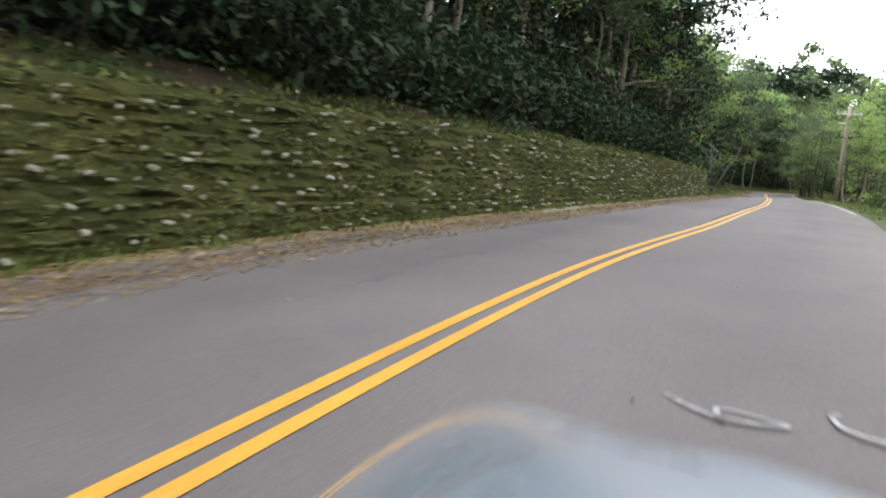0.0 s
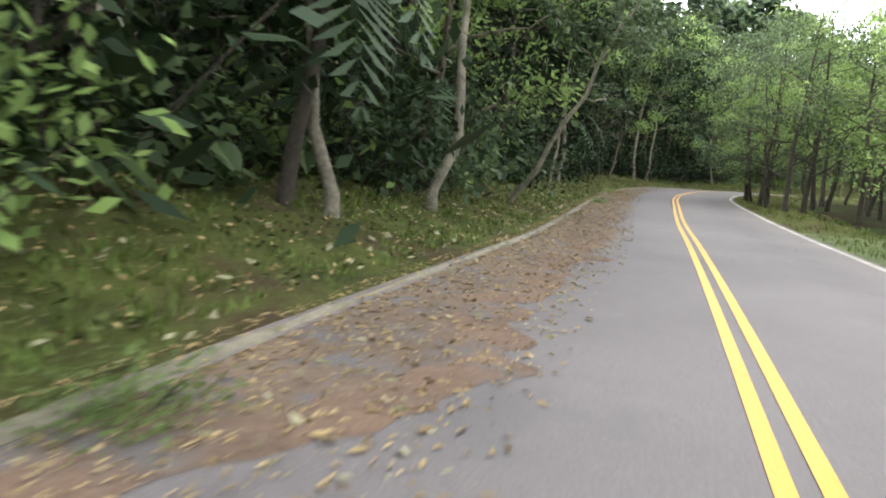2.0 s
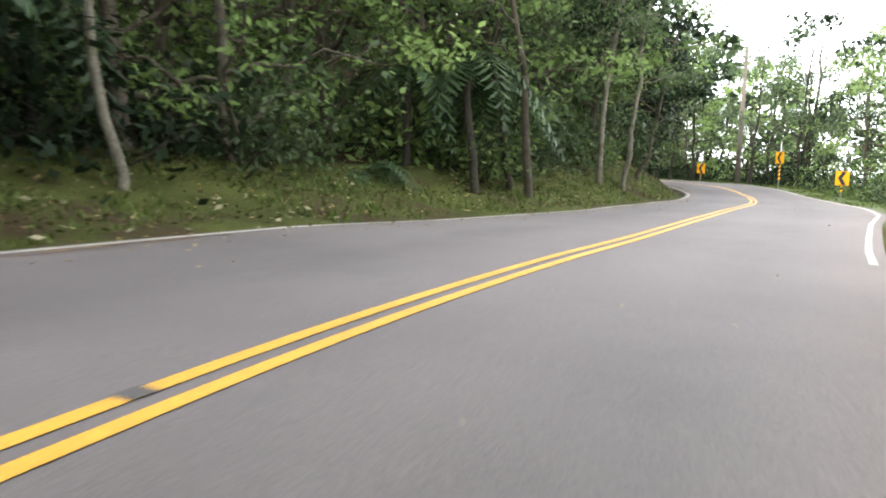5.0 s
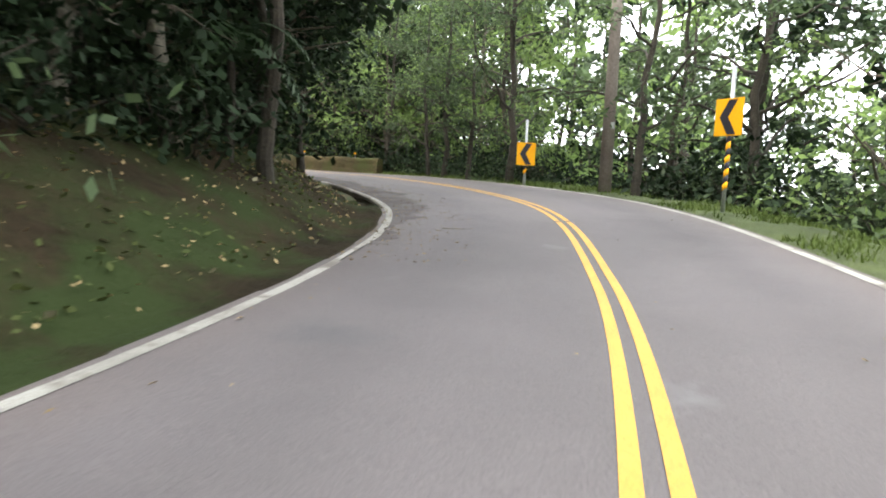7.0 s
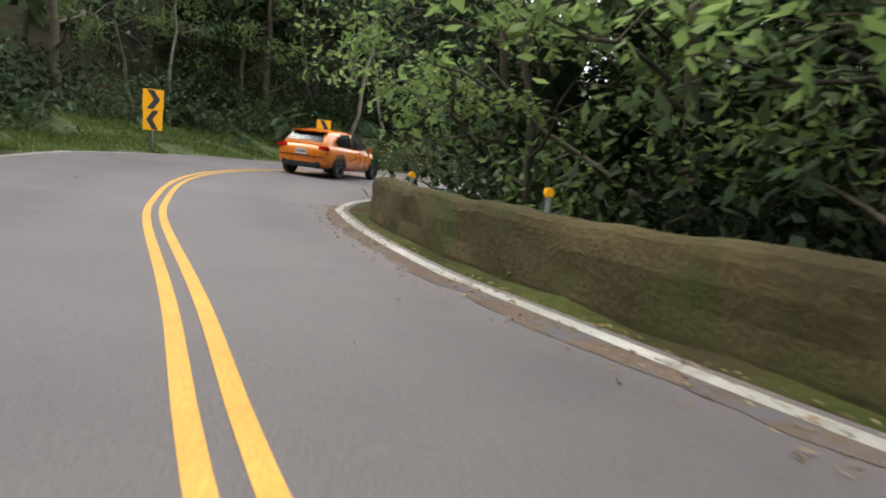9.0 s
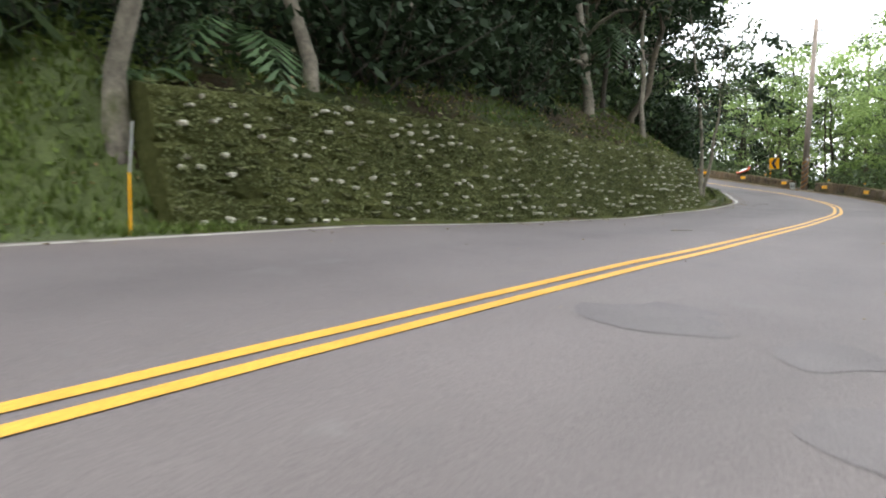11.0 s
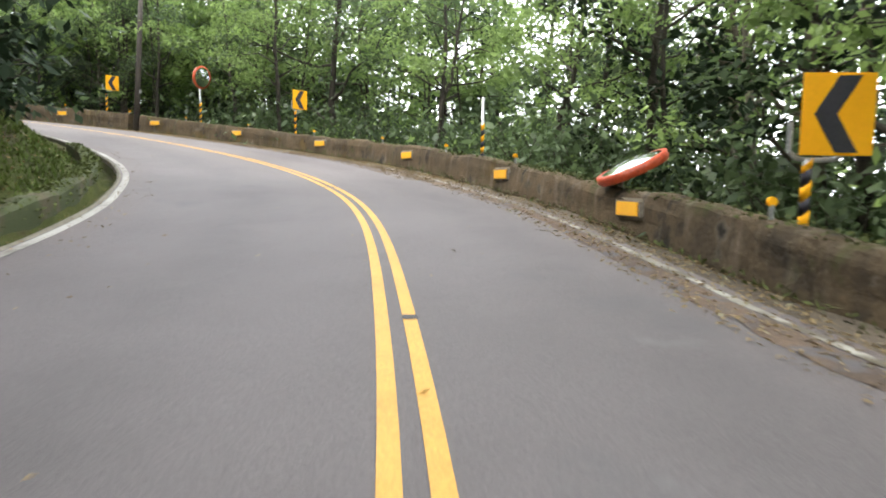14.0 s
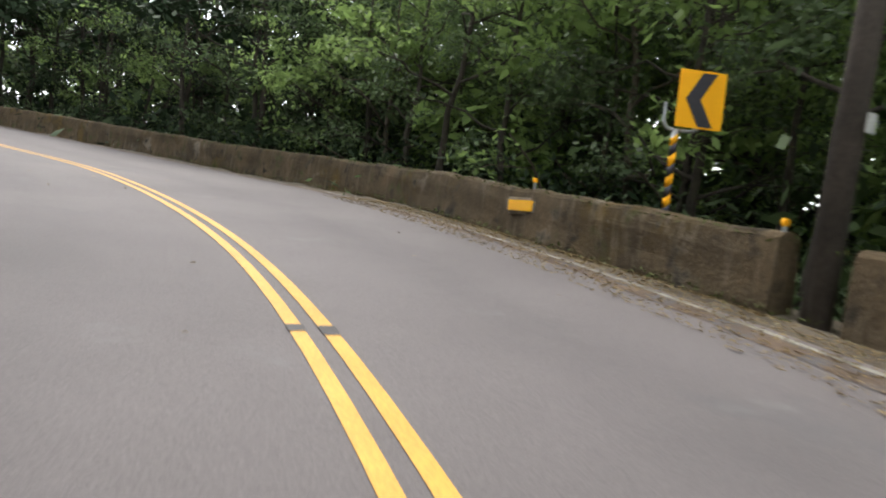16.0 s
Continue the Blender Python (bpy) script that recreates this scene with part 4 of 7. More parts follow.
def fern(seed, fronds, length, droop, label, stem=0.0):
    """A rosette of arching fronds, each a midrib with paired leaflets."""
    g = np.random.default_rng(seed)
    top = new("fern")
    tagged(top, label, "fern")
    if stem:
        b = Build()
        tube(b, bend((0, 0, -0.3), (0.05, 0.03, 1), stem + 0.3, 0, 6, g, 0.05), [0.09, 0.08, 0.075, 0.07, 0.07, 0.06], 8)
        ob = new("trunk", b.mesh("trunk", M_BARK_DARK, True))
        ob.parent = top
    b = Build()
    for k in range(fronds):
        yaw = k * 2.4 + g.uniform(-0.9, 0.9)
        ln = length * g.uniform(0.5, 1.2)
        n = 18
        t = np.linspace(0, 1, n)
        up = g.uniform(0.3, 1.1)
        sag = droop * g.uniform(0.5, 1.25)
        r = ln * (t * g.uniform(0.6, 0.95))
        z = stem + ln * (up * t - (up + sag) * t**2.0)
        rib = np.stack([np.cos(yaw) * r, np.sin(yaw) * r, z], -1)
        tube(b, rib, 0.012 * (1.1 - t), 3)
        d = np.gradient(rib, axis=0)
        d /= np.linalg.norm(d, axis=1)[:, None]
        s = np.array([-math.sin(yaw), math.cos(yaw), 0.0])
        w = ln * 0.24 * np.sin(np.pi * np.clip(t * 0.92 + 0.1, 0, 1)) ** 0.8
        for sg in (-1, 1):
            a = rib[1:]
            tip = a + sg * s * w[1:, None] + d[1:] * w[1:, None] * 0.35 - np.array([0, 0, 1]) * w[1:, None] * 0.35
            hw = ln / n * 0.42
            v = np.stack([a - d[1:] * hw, (a + tip) / 2 - d[1:] * hw * 1.0, tip, (a + tip) / 2 + d[1:] * hw * 1.0], 1)
            b.add(v.reshape(-1, 3), np.arange(4 * (n - 1)).reshape(-1, 4))
    ob = new("fronds", b.mesh("fronds", M_FERN))
    ob.parent = top
    return top


def bush(seed, r, h, n_leaf, leaf, mat, label, droop=0.35, wide=0.5):
    """A shrub: some stems and leaves in lumps over an uneven dome."""
    g = np.random.default_rng(seed)
    top = new("bush")
    tagged(top, label, "bush")
    wood, leafy = Build(), Build()
    ends = []
    for k in range(14):
        yaw = k * 2.4
        q = g.uniform(0.25, 1.0)
        e = bend((0, 0, -0.2), (math.cos(yaw) * r * q, math.sin(yaw) * r * q, h * g.uniform(0.55, 1.1) * (1.15 - 0.5 * q)), math.hypot(r * q, h * 0.8), -0.08, 5, g, 0.3)
        tube(wood, e, np.linspace(0.022, 0.006, 5), 4)
        ends += [e[-1], e[3], e[2]]
    ends = np.array(ends)
    k = g.integers(0, len(ends), n_leaf)
    p = ends[k] + g.normal(0, 1, (n_leaf, 3)) * np.array([0.24 * r, 0.24 * r, 0.2 * h])
    p[:, 2] = np.abs(p[:, 2])
    leaves(leafy, p, leaf, g, droop, wide)
    for name, b, mt in (("woody_base", wood, M_BARK_DARK), ("foliage", leafy, mat)):
        ob = new(name, b.mesh(name, mt))
        ob.parent = top
    return top


def big_leaf_plant(seed, count, size, label):
    """Long-stalked heart-shaped leaves that hang from their tips."""
    g = np.random.default_rng(seed)
    top = new("broadleaf_plant")
    tagged(top, label, "plant")
    for k in range(count):
        yaw = k * 2.4 + g.uniform(-0.4, 0.4)
        ln = g.uniform(0.7, 1.4)
        b = Build()
        st = bend((0, 0, -0.1), (math.cos(yaw) * 0.6, math.sin(yaw) * 0.6, 1), ln, -0.2, 6, g, 0.05)
        tube(b, st, np.linspace(0.02, 0.008, 6), 4)
        s = size * g.uniform(0.7, 1.25)
        d = np.array([math.cos(yaw), math.sin(yaw), -g.uniform(0.4, 1.4)])
        d /= np.linalg.norm(d)
        sd = np.array([-math.sin(yaw), math.cos(yaw), 0])
        up = np.cross(sd, d)
        outline = [(-0.25, 0.0), (-0.32, 0.25), (-0.1, 0.42), (0.2, 0.4), (0.55, 0.24), (0.85, 0.06), (1.0, 0.0)]
        mid = [st[-1] + d * a * s + up * 0.05 * s * math.sin(3 * a) for a, _ in outline]
        for sg in (-1, 1):
            edge = [st[-1] + d * a * s + sd * sg * w * s - up * 0.12 * w * s for a, w in outline]
            m = len(outline)
            b.add(mid + edge, [(i, i + 1, m + i + 1, m + i) for i in range(m - 1)])
        ob = new("leaf", b.mesh("leaf", M_LEAF, True))
        ob.parent = top
    return top


KINDS = {
    "tall": [tree(11, 11.5, 3.9, 0.12, 2500, 0.3, M_BARK, M_LEAF_SHADE, lean=0.05, limbs=14, clump=0.85, label="tall leafy tree with dense dark crown on the hillside"),
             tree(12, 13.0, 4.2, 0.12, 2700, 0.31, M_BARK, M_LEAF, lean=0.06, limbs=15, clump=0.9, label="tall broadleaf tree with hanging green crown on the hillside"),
             tree(13, 10.0, 3.6, 0.16, 2300, 0.28, M_BARK_PALE, M_LEAF_SHADE, lean=0.12, limbs=13, clump=0.8, label="leaning broadleaf tree with mottled pale trunk")],
    "slim": [tree(21, 9.5, 2.3, 0.42, 1400, 0.25, M_BARK_PALE, M_LEAF, 0.1, 0.15, 9, 0.65, "slender leaning tree with pale lichened trunk"),
             tree(22, 8.5, 2.5, 0.36, 1500, 0.23, M_BARK, M_LEAF_LIGHT, 0.11, 0.2, 9, 0.65, "slender slanting tree with light green leaves"),
             tree(23, 10.5, 2.4, 0.45, 1400, 0.25, M_BARK_PALE, M_LEAF_SHADE, 0.12, 0.1, 9, 0.7, "slender tree with pale trunk and sparse crown")],
    "open": [tree(31, 11.0, 3.9, 0.18, 2900, 0.215, M_BARK_DARK, M_LEAF, 0.15, 0.08, 13, 0.8, "dark-stemmed tree with thin open crown below the road", 0.5),
             tree(32, 9.5, 3.8, 0.15, 2800, 0.205, M_BARK_DARK, M_LEAF_LIGHT, 0.12, 0.14, 13, 0.75, "dark-stemmed tree with light open foliage", 0.45),
             tree(33, 12.5, 4.1, 0.2, 2900, 0.215, M_BARK_DARK, M_LEAF, 0.17, 0.06, 14, 0.8, "tall dark-stemmed tree with open layered crown", 0.45)],
    "airy": [tree(34, 11.0, 3.9, 0.34, 2800, 0.215, M_BARK_DARK, M_LEAF_LIGHT, 0.14, 0.08, 13, 0.8, "dark-stemmed tree with a bright green open crown", 0.5),
             tree(35, 9.5, 3.7, 0.36, 2700, 0.205, M_BARK_DARK, M_LEAF_LIGHT, 0.12, 0.13, 12, 0.75, "slanting dark-stemmed tree with a light green crown", 0.45)],
    "crown": [tree(38, 12.5, 4.6, 0.44, 2300, 0.29, M_BARK_DARK, M_LEAF_LIGHT, 0.1, 0.05, 13, 1.0, "tall tree with a high bright green crown", 0.5, 2),
              tree(39, 11.5, 4.4, 0.46, 2300, 0.28, M_BARK_DARK, M_LEAF, 0.09, 0.07, 13, 1.0, "tall tree with a high mid-green crown", 0.5, 2)],
    "far": [tree(41, 13.0, 4.4, 0.1, 950, 0.55, M_BARK_DARK, M_LEAF_LIGHT, lean=0.03, limbs=10, clump=1.2, label="distant broadleaf tree in the woods", twigs=1),
            tree(42, 11.0, 4.1, 0.1, 900, 0.52, M_BARK_DARK, M_LEAF_LIGHT, lean=0.03, limbs=9, clump=1.2, label="distant light green tree in the woods", twigs=1),
            tree(43, 14.5, 4.2, 0.12, 950, 0.54, M_BARK_DARK, M_LEAF_SHADE, lean=0.03, limbs=10, clump=1.2, label="distant dark green tree in the woods", twigs=1)],
    "bright": [tree(46, 11.0, 4.0, 0.1, 2700, 0.235, M_BARK, M_LEAF_LIGHT, 0.16, 0.06, 15, 0.85, "tall leafy tree with bright green crown"),
               tree(47, 9.0, 3.6, 0.1, 2500, 0.225, M_BARK, M_LEAF_LIGHT, 0.13, 0.1, 14, 0.8, "broadleaf tree with fresh green hanging leaves"),
               tree(48, 12.0, 4.0, 0.12, 2700, 0.235, M_BARK, M_LEAF, 0.17, 0.05, 15, 0.85, "tall leafy tree with mid-green crown")],
    "distant": [tree(49, 13.0, 4.6, 0.12, 320, 0.95, M_BARK_DARK, M_LEAF, 0.18, 0.03, 5, 1.4, "distant tree", 0.7, 0),
                tree(40, 12.0, 4.6, 0.12, 320, 0.95, M_BARK_DARK, M_LEAF_SHADE, 0.18, 0.03, 5, 1.4, "distant dark tree", 0.7, 0)],
    "shrub": [bush(58, 1.4, 1.8, 900, 0.19, M_LEAF, "green leafy shrub at the edge of the woods"), bush(59, 1.2, 1.5, 850, 0.17, M_LEAF_LIGHT, "light green leafy shrub"),
              bush(60, 1.6, 2.3, 950, 0.2, M_LEAF, "tall green shrub under the trees")],
    "canopy": [tree(44, 13.0, 5.2, 0.42, 1150, 0.55, M_BARK_DARK, M_LEAF_SHADE, 0.2, 0.04, 12, 1.2, "tall dark tree with a wide closed crown", 0.5, 1),
               tree(45, 11.5, 5.0, 0.45, 1150, 0.53, M_BARK_DARK, M_LEAF_SHADE, 0.18, 0.06, 12, 1.2, "dark tree with a wide closed crown", 0.5, 1)],
    "scrub": [bush(55, 2.3, 3.0, 680, 0.29, M_LEAF_SHADE, "dark tall scrub"), bush(56, 2.5, 2.4, 680, 0.27, M_LEAF, "green low scrub"), bush(57, 2.2, 3.4, 680, 0.28, M_LEAF, "green tall scrub")],
    "bush": [bush(51, 1.3, 1.7, 760, 0.2, M_LEAF_SHADE, "dark leafy shrub at the edge of the woods"),
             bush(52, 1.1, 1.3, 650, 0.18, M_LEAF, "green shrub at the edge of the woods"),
             bush(53, 1.5, 2.3, 900, 0.22, M_LEAF_SHADE, "tall leafy shrub under the trees"),
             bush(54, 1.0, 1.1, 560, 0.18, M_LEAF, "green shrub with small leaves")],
    "fern": [fern(61, 9, 1.5, 0.35, "large fern with arching fronds on the bank"), fern(62, 11, 1.1, 0.3, "green fern on the bank"),
             fern(63, 11, 2.0, 0.95, "tree fern with drooping fronds over the bank", 2.2)],
    "broad": [big_leaf_plant(71, 7, 0.55, "large heart-leaved plant on the bank"), big_leaf_plant(72, 9, 0.42, "heart-leaved plant under the trees")],
}
# only the variants with shade-darkened leaves, for the unlit hillside
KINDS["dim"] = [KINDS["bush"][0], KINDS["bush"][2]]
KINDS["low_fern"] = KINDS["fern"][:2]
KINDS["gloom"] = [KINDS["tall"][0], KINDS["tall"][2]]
USED = set()


def plant(kind, which, x, y, z, turn, size, group="", lean=(0, 0)):
    src = KINDS[kind][which % len(KINDS[kind])]
    m = pose(x, y, z, lean[0], lean[1], turn) @ Matrix.Scale(size, 4)
    if src.name not in USED:
        USED.add(src.name)
        src.matrix_basis = m
        ob = src
    else:
        base = src.matrix_basis.copy()
        src.matrix_basis = Matrix.Identity(4)
        ob = copy_thing(src, m)
        src.matrix_basis = base
    if group:
        ob["group"] = group
    return ob


def plant_at(kind, which, u, off, turn, size, group="", sink=0.1, lean=(0, 0)):
    x, y, z = at(u, off)
    left, right = -off - float(W_LEFT(u)), off - float(W_RIGHT(u))
    h = float(bank_left(u, left)) if off < 0 else float(bank_right(u, right))
    if max(left, right) > 3.2:
        zz = ground_z(x, y)
    else:
        zz = z + h
    return plant(kind, which, float(x), float(y), zz - sink, turn, size, group, lean)


# trees that stand out beside the road
for k, (kind, which, u, off, size, turn) in enumerate([
    ("slim", 0, 51.5, -4.6, 1.0, 200), ("slim", 2, 55.0, -4.6, 0.9, 160), ("slim", 0, 57.0, 5.2, 0.75, 140), ("slim", 0, 71.5, -5.2, 0.8, 90), ("slim", 2, 75.0, -5.4, 0.9, 200),
    ("slim", 1, 86.9, -5.5, 0.9, 240), ("slim", 2, 89.9, -5.25, 1.0, 20), ("slim", 0, 91.7, -5.4, 0.95, 320), ("slim", 0, 100.3, -5.5, 0.72, 250),
    ("slim", 1, 109.6, -4.3, 1.0, 60), ("slim", 2, 117.0, -4.6, 0.9, 10), ("slim", 0, 118.2, -4.2, 0.9, 300), ("slim", 1, 122.5, -4.4, 0.9, 120),
    ("open", 2, 143.2, -4.3, 0.6, 200), ("tall", 0, 131.0, -6.2, 0.75, 0), ("tall", 0, 136.6, -5.3, 0.55, 20), ("tall", 0, 140.2, -5.2, 0.58, 200), ("tall", 0, 145.6, -5.6, 0.6, 120), ("tall", 0, 135.0, -5.8, 0.75, 70), ("tall", 0, 139.0, -5.9, 0.75, 150), ("tall", 2, 144.0, -6.4, 0.75, 220), ("tall", 0, 148.5, -6.6, 0.8, 300), ("slim", 2, 204.15, -4.4, 0.7, 200), ("slim", 0, 204.55, -4.4, 0.72, 60), ("tall", 0, 226.8, 6.6, 0.72, 40), ("tall", 2, 229.0, 7.6, 0.75, 130), ("tall", 0, 232.5, 8.6, 0.8, 250), ("tall", 0, 206.8, -6.6, 0.8, 40), ("tall", 2, 210.6, -6.8, 0.8, 100), ("tall", 0, 214.0, -6.8, 0.8, 300),
    ("slim", 0, 181.7, -4.75, 1.1, 10), ("slim", 0, 184.6, -4.75, 1.0, 250), ("slim", 0, 199.0, -5.2, 0.9, 120), ("tall", 0, 8.0, -6.6, 0.9, 30), ("tall", 2, 20.0, -7.0, 1.0, 100),
    ("tall", 1, 28.0, -6.2, 0.9, 200), ("tall", 0, 35.5, -5.6, 0.95, 260), ("tall", 1, 191.5, -6.9, 0.9, 40), ("tall", 2, 196.0, -6.2, 0.9, 140), ("slim", 1, 200.3, -6.0, 1.1, 200),
    ("slim", 0, 60.2, 6.2, 0.8, 30), ("shrub", 1, 136.0, 6.2, 1.1, 0), ("shrub", 0, 137.6, 6.8, 1.2, 80), ("shrub", 1, 139.2, 6.6, 1.15, 150), ("shrub", 2, 141.0, 6.8, 1.1, 220), ("shrub", 1, 134.2, 6.6, 1.2, 300), ("shrub", 0, 132.0, 6.8, 1.2, 30), ("open", 0, 224.6, 5.4, 0.8, 60), ("open", 0, 78.9, 3.2, 0.8, 50), ("airy", 0, 88.4, 3.7, 0.62, 150), ("open", 1, 94.3, 4.6, 0.8, 10), ("open", 1, 77.4, 3.3, 0.6, 80), ("open", 2, 76.4, 3.8, 0.65, 210), ("open", 0, 74.5, 3.4, 0.65, 300), ("open", 1, 73.3, 3.5, 0.6, 20), ("open", 2, 71.5, 3.9, 0.6, 120), ("open", 0, 72.4, 4.7, 0.7, 260),
    ("open", 0, 148.1, 2.75, 0.55, 80), ("open", 0, 146.6, 2.75, 0.6, 190), ("open", 2, 145.2, 3.1, 0.75, 10), ("open", 0, 141.0, 3.75, 0.8, 300), ("open", 2, 147.8, 3.2, 0.6, 40), ("crown", 0, 252.5, 8.6, 0.85, 0), ("crown", 1, 256.0, 9.5, 0.85, 90), ("crown", 0, 260.0, 10.2, 0.9, 190)]):
    plant_at(kind, which, u, off, turn, size, "trees beside the road")

# pale mottled trunk slanting over the road
plant_at("slim", 0, 61.0, -4.6, 0, 0.85, "trees beside the road", 0.1, (16, 13))
# dark tree at the foot of the bank, leaning over the road
plant_at("canopy", 0, 217.8, -4.2, 0, 0.62, "trees beside the road", 0.1, (13, 13))

rng = random.Random(5)


def clear_of_road(x, y, r):
    d2 = (MID[::4, 0] - x) ** 2 + (MID[::4, 1] - y) ** 2
    i = int(d2.argmin()) * 4
    off = (x - MID[i, 0]) * RIGHT[i, 0] + (y - MID[i, 1]) * RIGHT[i, 1]
    w = float(W_LEFT(MID_U[i]) if off < 0 else W_RIGHT(MID_U[i]))
    return math.sqrt(d2.min()) > w + r


JOINED = {}


def join_later(name, kind, which, x, y, z, turn, size):
    JOINED.setdefault(name, []).append((KINDS[kind][which % len(KINDS[kind])], np.array(pose(x, y, z, 0, 0, turn) @ Matrix.Scale(size, 4))))


def join_all(name, label, category):
    """The plants kept under a name as one joined object."""
    verts, quads, index, mats, n = [], [], [], [], 0
    arrays = {}
    for src, m in JOINED[name]:
        for child in src.children:
            me = child.data
            if me.name not in arrays:
                v = np.empty(len(me.vertices) * 3)
                me.vertices.foreach_get("co", v)
                f = np.empty(len(me.loops), int)
                me.loops.foreach_get("vertex_index", f)
                arrays[me.name] = v.reshape(-1, 3), f.reshape(-1, 4), me.materials[0]
            v, f, mat = arrays[me.name]
            if mat not in mats:
                mats.append(mat)
            verts.append(v @ m[:3, :3].T + m[:3, 3])
            quads.append(f + n)
            index.append(np.full(len(f), mats.index(mat)))
            n += len(v)
    b = Build()
    b.add(np.vstack(verts), np.vstack(quads))
    me = b.mesh(name, mats[0])
    for mat in mats[1:]:
        me.materials.append(mat)
    me.polygons.foreach_set("material_index", np.concatenate(index))
    tagged(new(name, me), label, category, kind="stuff")


def row(side, u0, u1, step, near, far, kinds, sizes, group, need, joined=False):
    u = u0
    while u < u1:
        uu = u + rng.uniform(-0.5, 0.5) * step
        w = float(W_LEFT(uu) if side < 0 else W_RIGHT(uu))
        off = side * (w + rng.uniform(near, far))
        x, y, _ = at(uu, off)
        if clear_of_road(x, y, need):
            if joined:
                join_later(group, rng.choice(kinds), rng.randrange(4), float(x), float(y), ground_z(x, y) - 0.2, rng.uniform(0, 360), rng.uniform(*sizes))
            else:
                plant_at(rng.choice(kinds), rng.randrange(4), uu, off, rng.uniform(0, 360), rng.uniform(*sizes), group)
        u += step


HILL, UNDER, VALLEY, SCRUB = "woods on the hillside", "undergrowth on the hillside", "trees on the valley side", "undergrowth on the valley side"
LAST = 292
# fern and broad-leaved plants that hang over the bank
for kind, which, u, off, size, turn in [("fern", 2, 50.9, -5.2, 1.4, 10), ("fern", 2, 56.0, -5.2, 1.0, 80), ("fern", 2, 79.0, -6.4, 1.5, 30), ("fern", 2, 97.5, -6.4, 1.75, 200), ("fern", 2, 108.0, -4.7, 1.25, 120), ("fern", 2, 109.8, -4.8, 1.1, 220),
                                        ("fern", 2, 111.5, -5.3, 0.9, 10), ("fern", 2, 28.0, -7.2, 1.2, 10), ("fern", 2, 209.5, -5.9, 1.2, 100), ("fern", 2, 212.6, -5.6, 1.15, 60), ("fern", 2, 214.6, -5.5, 1.2, 200), ("fern", 2, 216.5, -5.6, 1.1, 0), ("broad", 0, 211.2, -5.7, 1.0, 70),
                                        ("bush", 0, 182.35, -5.0, 0.55, 0), ("fern", 1, 182.2, -4.8, 0.8, 40), ("bush", 2, 181.7, -6.3, 0.7, 90), ("fern", 0, 180.2, -6.4, 1.0, 40), ("fern", 0, 178.6, -6.6, 1.1, 140), ("fern", 1, 176.8, -6.4, 1.2, 240), ("broad", 0, 181.0, -6.4, 1.3, 0), ("broad", 0, 179.0, -6.0, 1.2, 90), ("broad", 1, 210.0, -5.4, 0.7, 40), ("broad", 1, 50.0, -5.6, 0.8, 30), ("broad", 0, 54.6, -5.7, 0.7, 100), ("broad", 1, 57.0, -5.6, 0.8, 200), ("broad", 0, 59.4, -5.8, 0.9, 280), ("broad", 1, 61.5, -5.7, 0.8, 20), ("broad", 0, 65.5, -6.0, 0.8, 130), ("broad", 1, 68.0, -6.0, 0.9, 60), ("broad", 0, 44.0, -5.4, 0.7, 160), ("broad", 0, 72.0, -6.4, 1.3, 200), ("broad", 0, 48.0, -5.6, 0.8, 10)]:
    plant_at(kind, which, u, off, turn, size, "plants over the bank", 0.1, (rng.uniform(-10, 10), rng.uniform(-10, 10)))
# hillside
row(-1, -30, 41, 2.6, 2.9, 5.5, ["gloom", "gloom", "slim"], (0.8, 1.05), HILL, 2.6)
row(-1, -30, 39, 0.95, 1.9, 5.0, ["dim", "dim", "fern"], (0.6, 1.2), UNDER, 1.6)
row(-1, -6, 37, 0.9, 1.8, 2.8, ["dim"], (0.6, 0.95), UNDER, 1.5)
row(-1, 40, 70, 2.6, 3.2, 6.0, ["bright", "slim", "tall"], (0.7, 1.0), HILL, 2.8)
row(-1, 70, 99, 1.7, 3.2, 6.0, ["gloom"], (0.7, 0.95), HILL, 2.6)
row(-1, 99, 105, 2.0, 3.0, 6.0, ["bright", "tall"], (0.7, 0.95), HILL, 2.6)
row(-1, 105, 128, 2.3, 3.0, 6.0, ["bright", "bright", "slim"], (0.7, 1.0), HILL, 2.7)
row(-1, 41, 69, 1.0, 2.7, 4.4, ["bush", "shrub", "fern", "broad"], (0.8, 1.35), UNDER, 2.3)
row(-1, 69, 102, 1.1, 2.7, 4.4, ["dim", "dim", "dim", "fern"], (0.7, 1.2), UNDER, 2.3)
row(-1, 103, 128, 1.15, 2.7, 4.2, ["shrub", "shrub", "fern"], (0.7, 1.2), UNDER, 2.3)
row(-1, 128, 152, 1.5, 2.4, 5.0, ["gloom"], (0.6, 0.85), HILL, 2.2)
row(-1, 130, 141, 0.9, 1.8, 4.5, ["dim", "fern"], (0.6, 1.1), UNDER, 1.7)
row(-1, 150, 183, 2.4, 4.0, 7.0, ["bright", "bright", "slim"], (0.75, 1.0), HILL, 3.6)
row(-1, 150, 183, 1.0, 3.0, 4.8, ["bush", "fern", "broad", "bush"], (0.9, 1.6), UNDER, 2.8)
row(-1, 183, 203, 2.3, 3.4, 6.0, ["gloom", "gloom", "slim"], (0.8, 1.05), HILL, 3.0)
row(-1, 183, 192, 0.8, 1.8, 4.5, ["dim", "dim", "fern"], (0.7, 1.2), UNDER, 1.6)
row(-1, 192, 203, 1.3, 2.6, 5.5, ["bush", "fern"], (0.8, 1.3), UNDER, 2.2)
row(-1, 204, LAST, 2.5, 2.9, 6.5, ["gloom", "gloom", "slim"], (0.75, 1.05), HILL, 2.8)
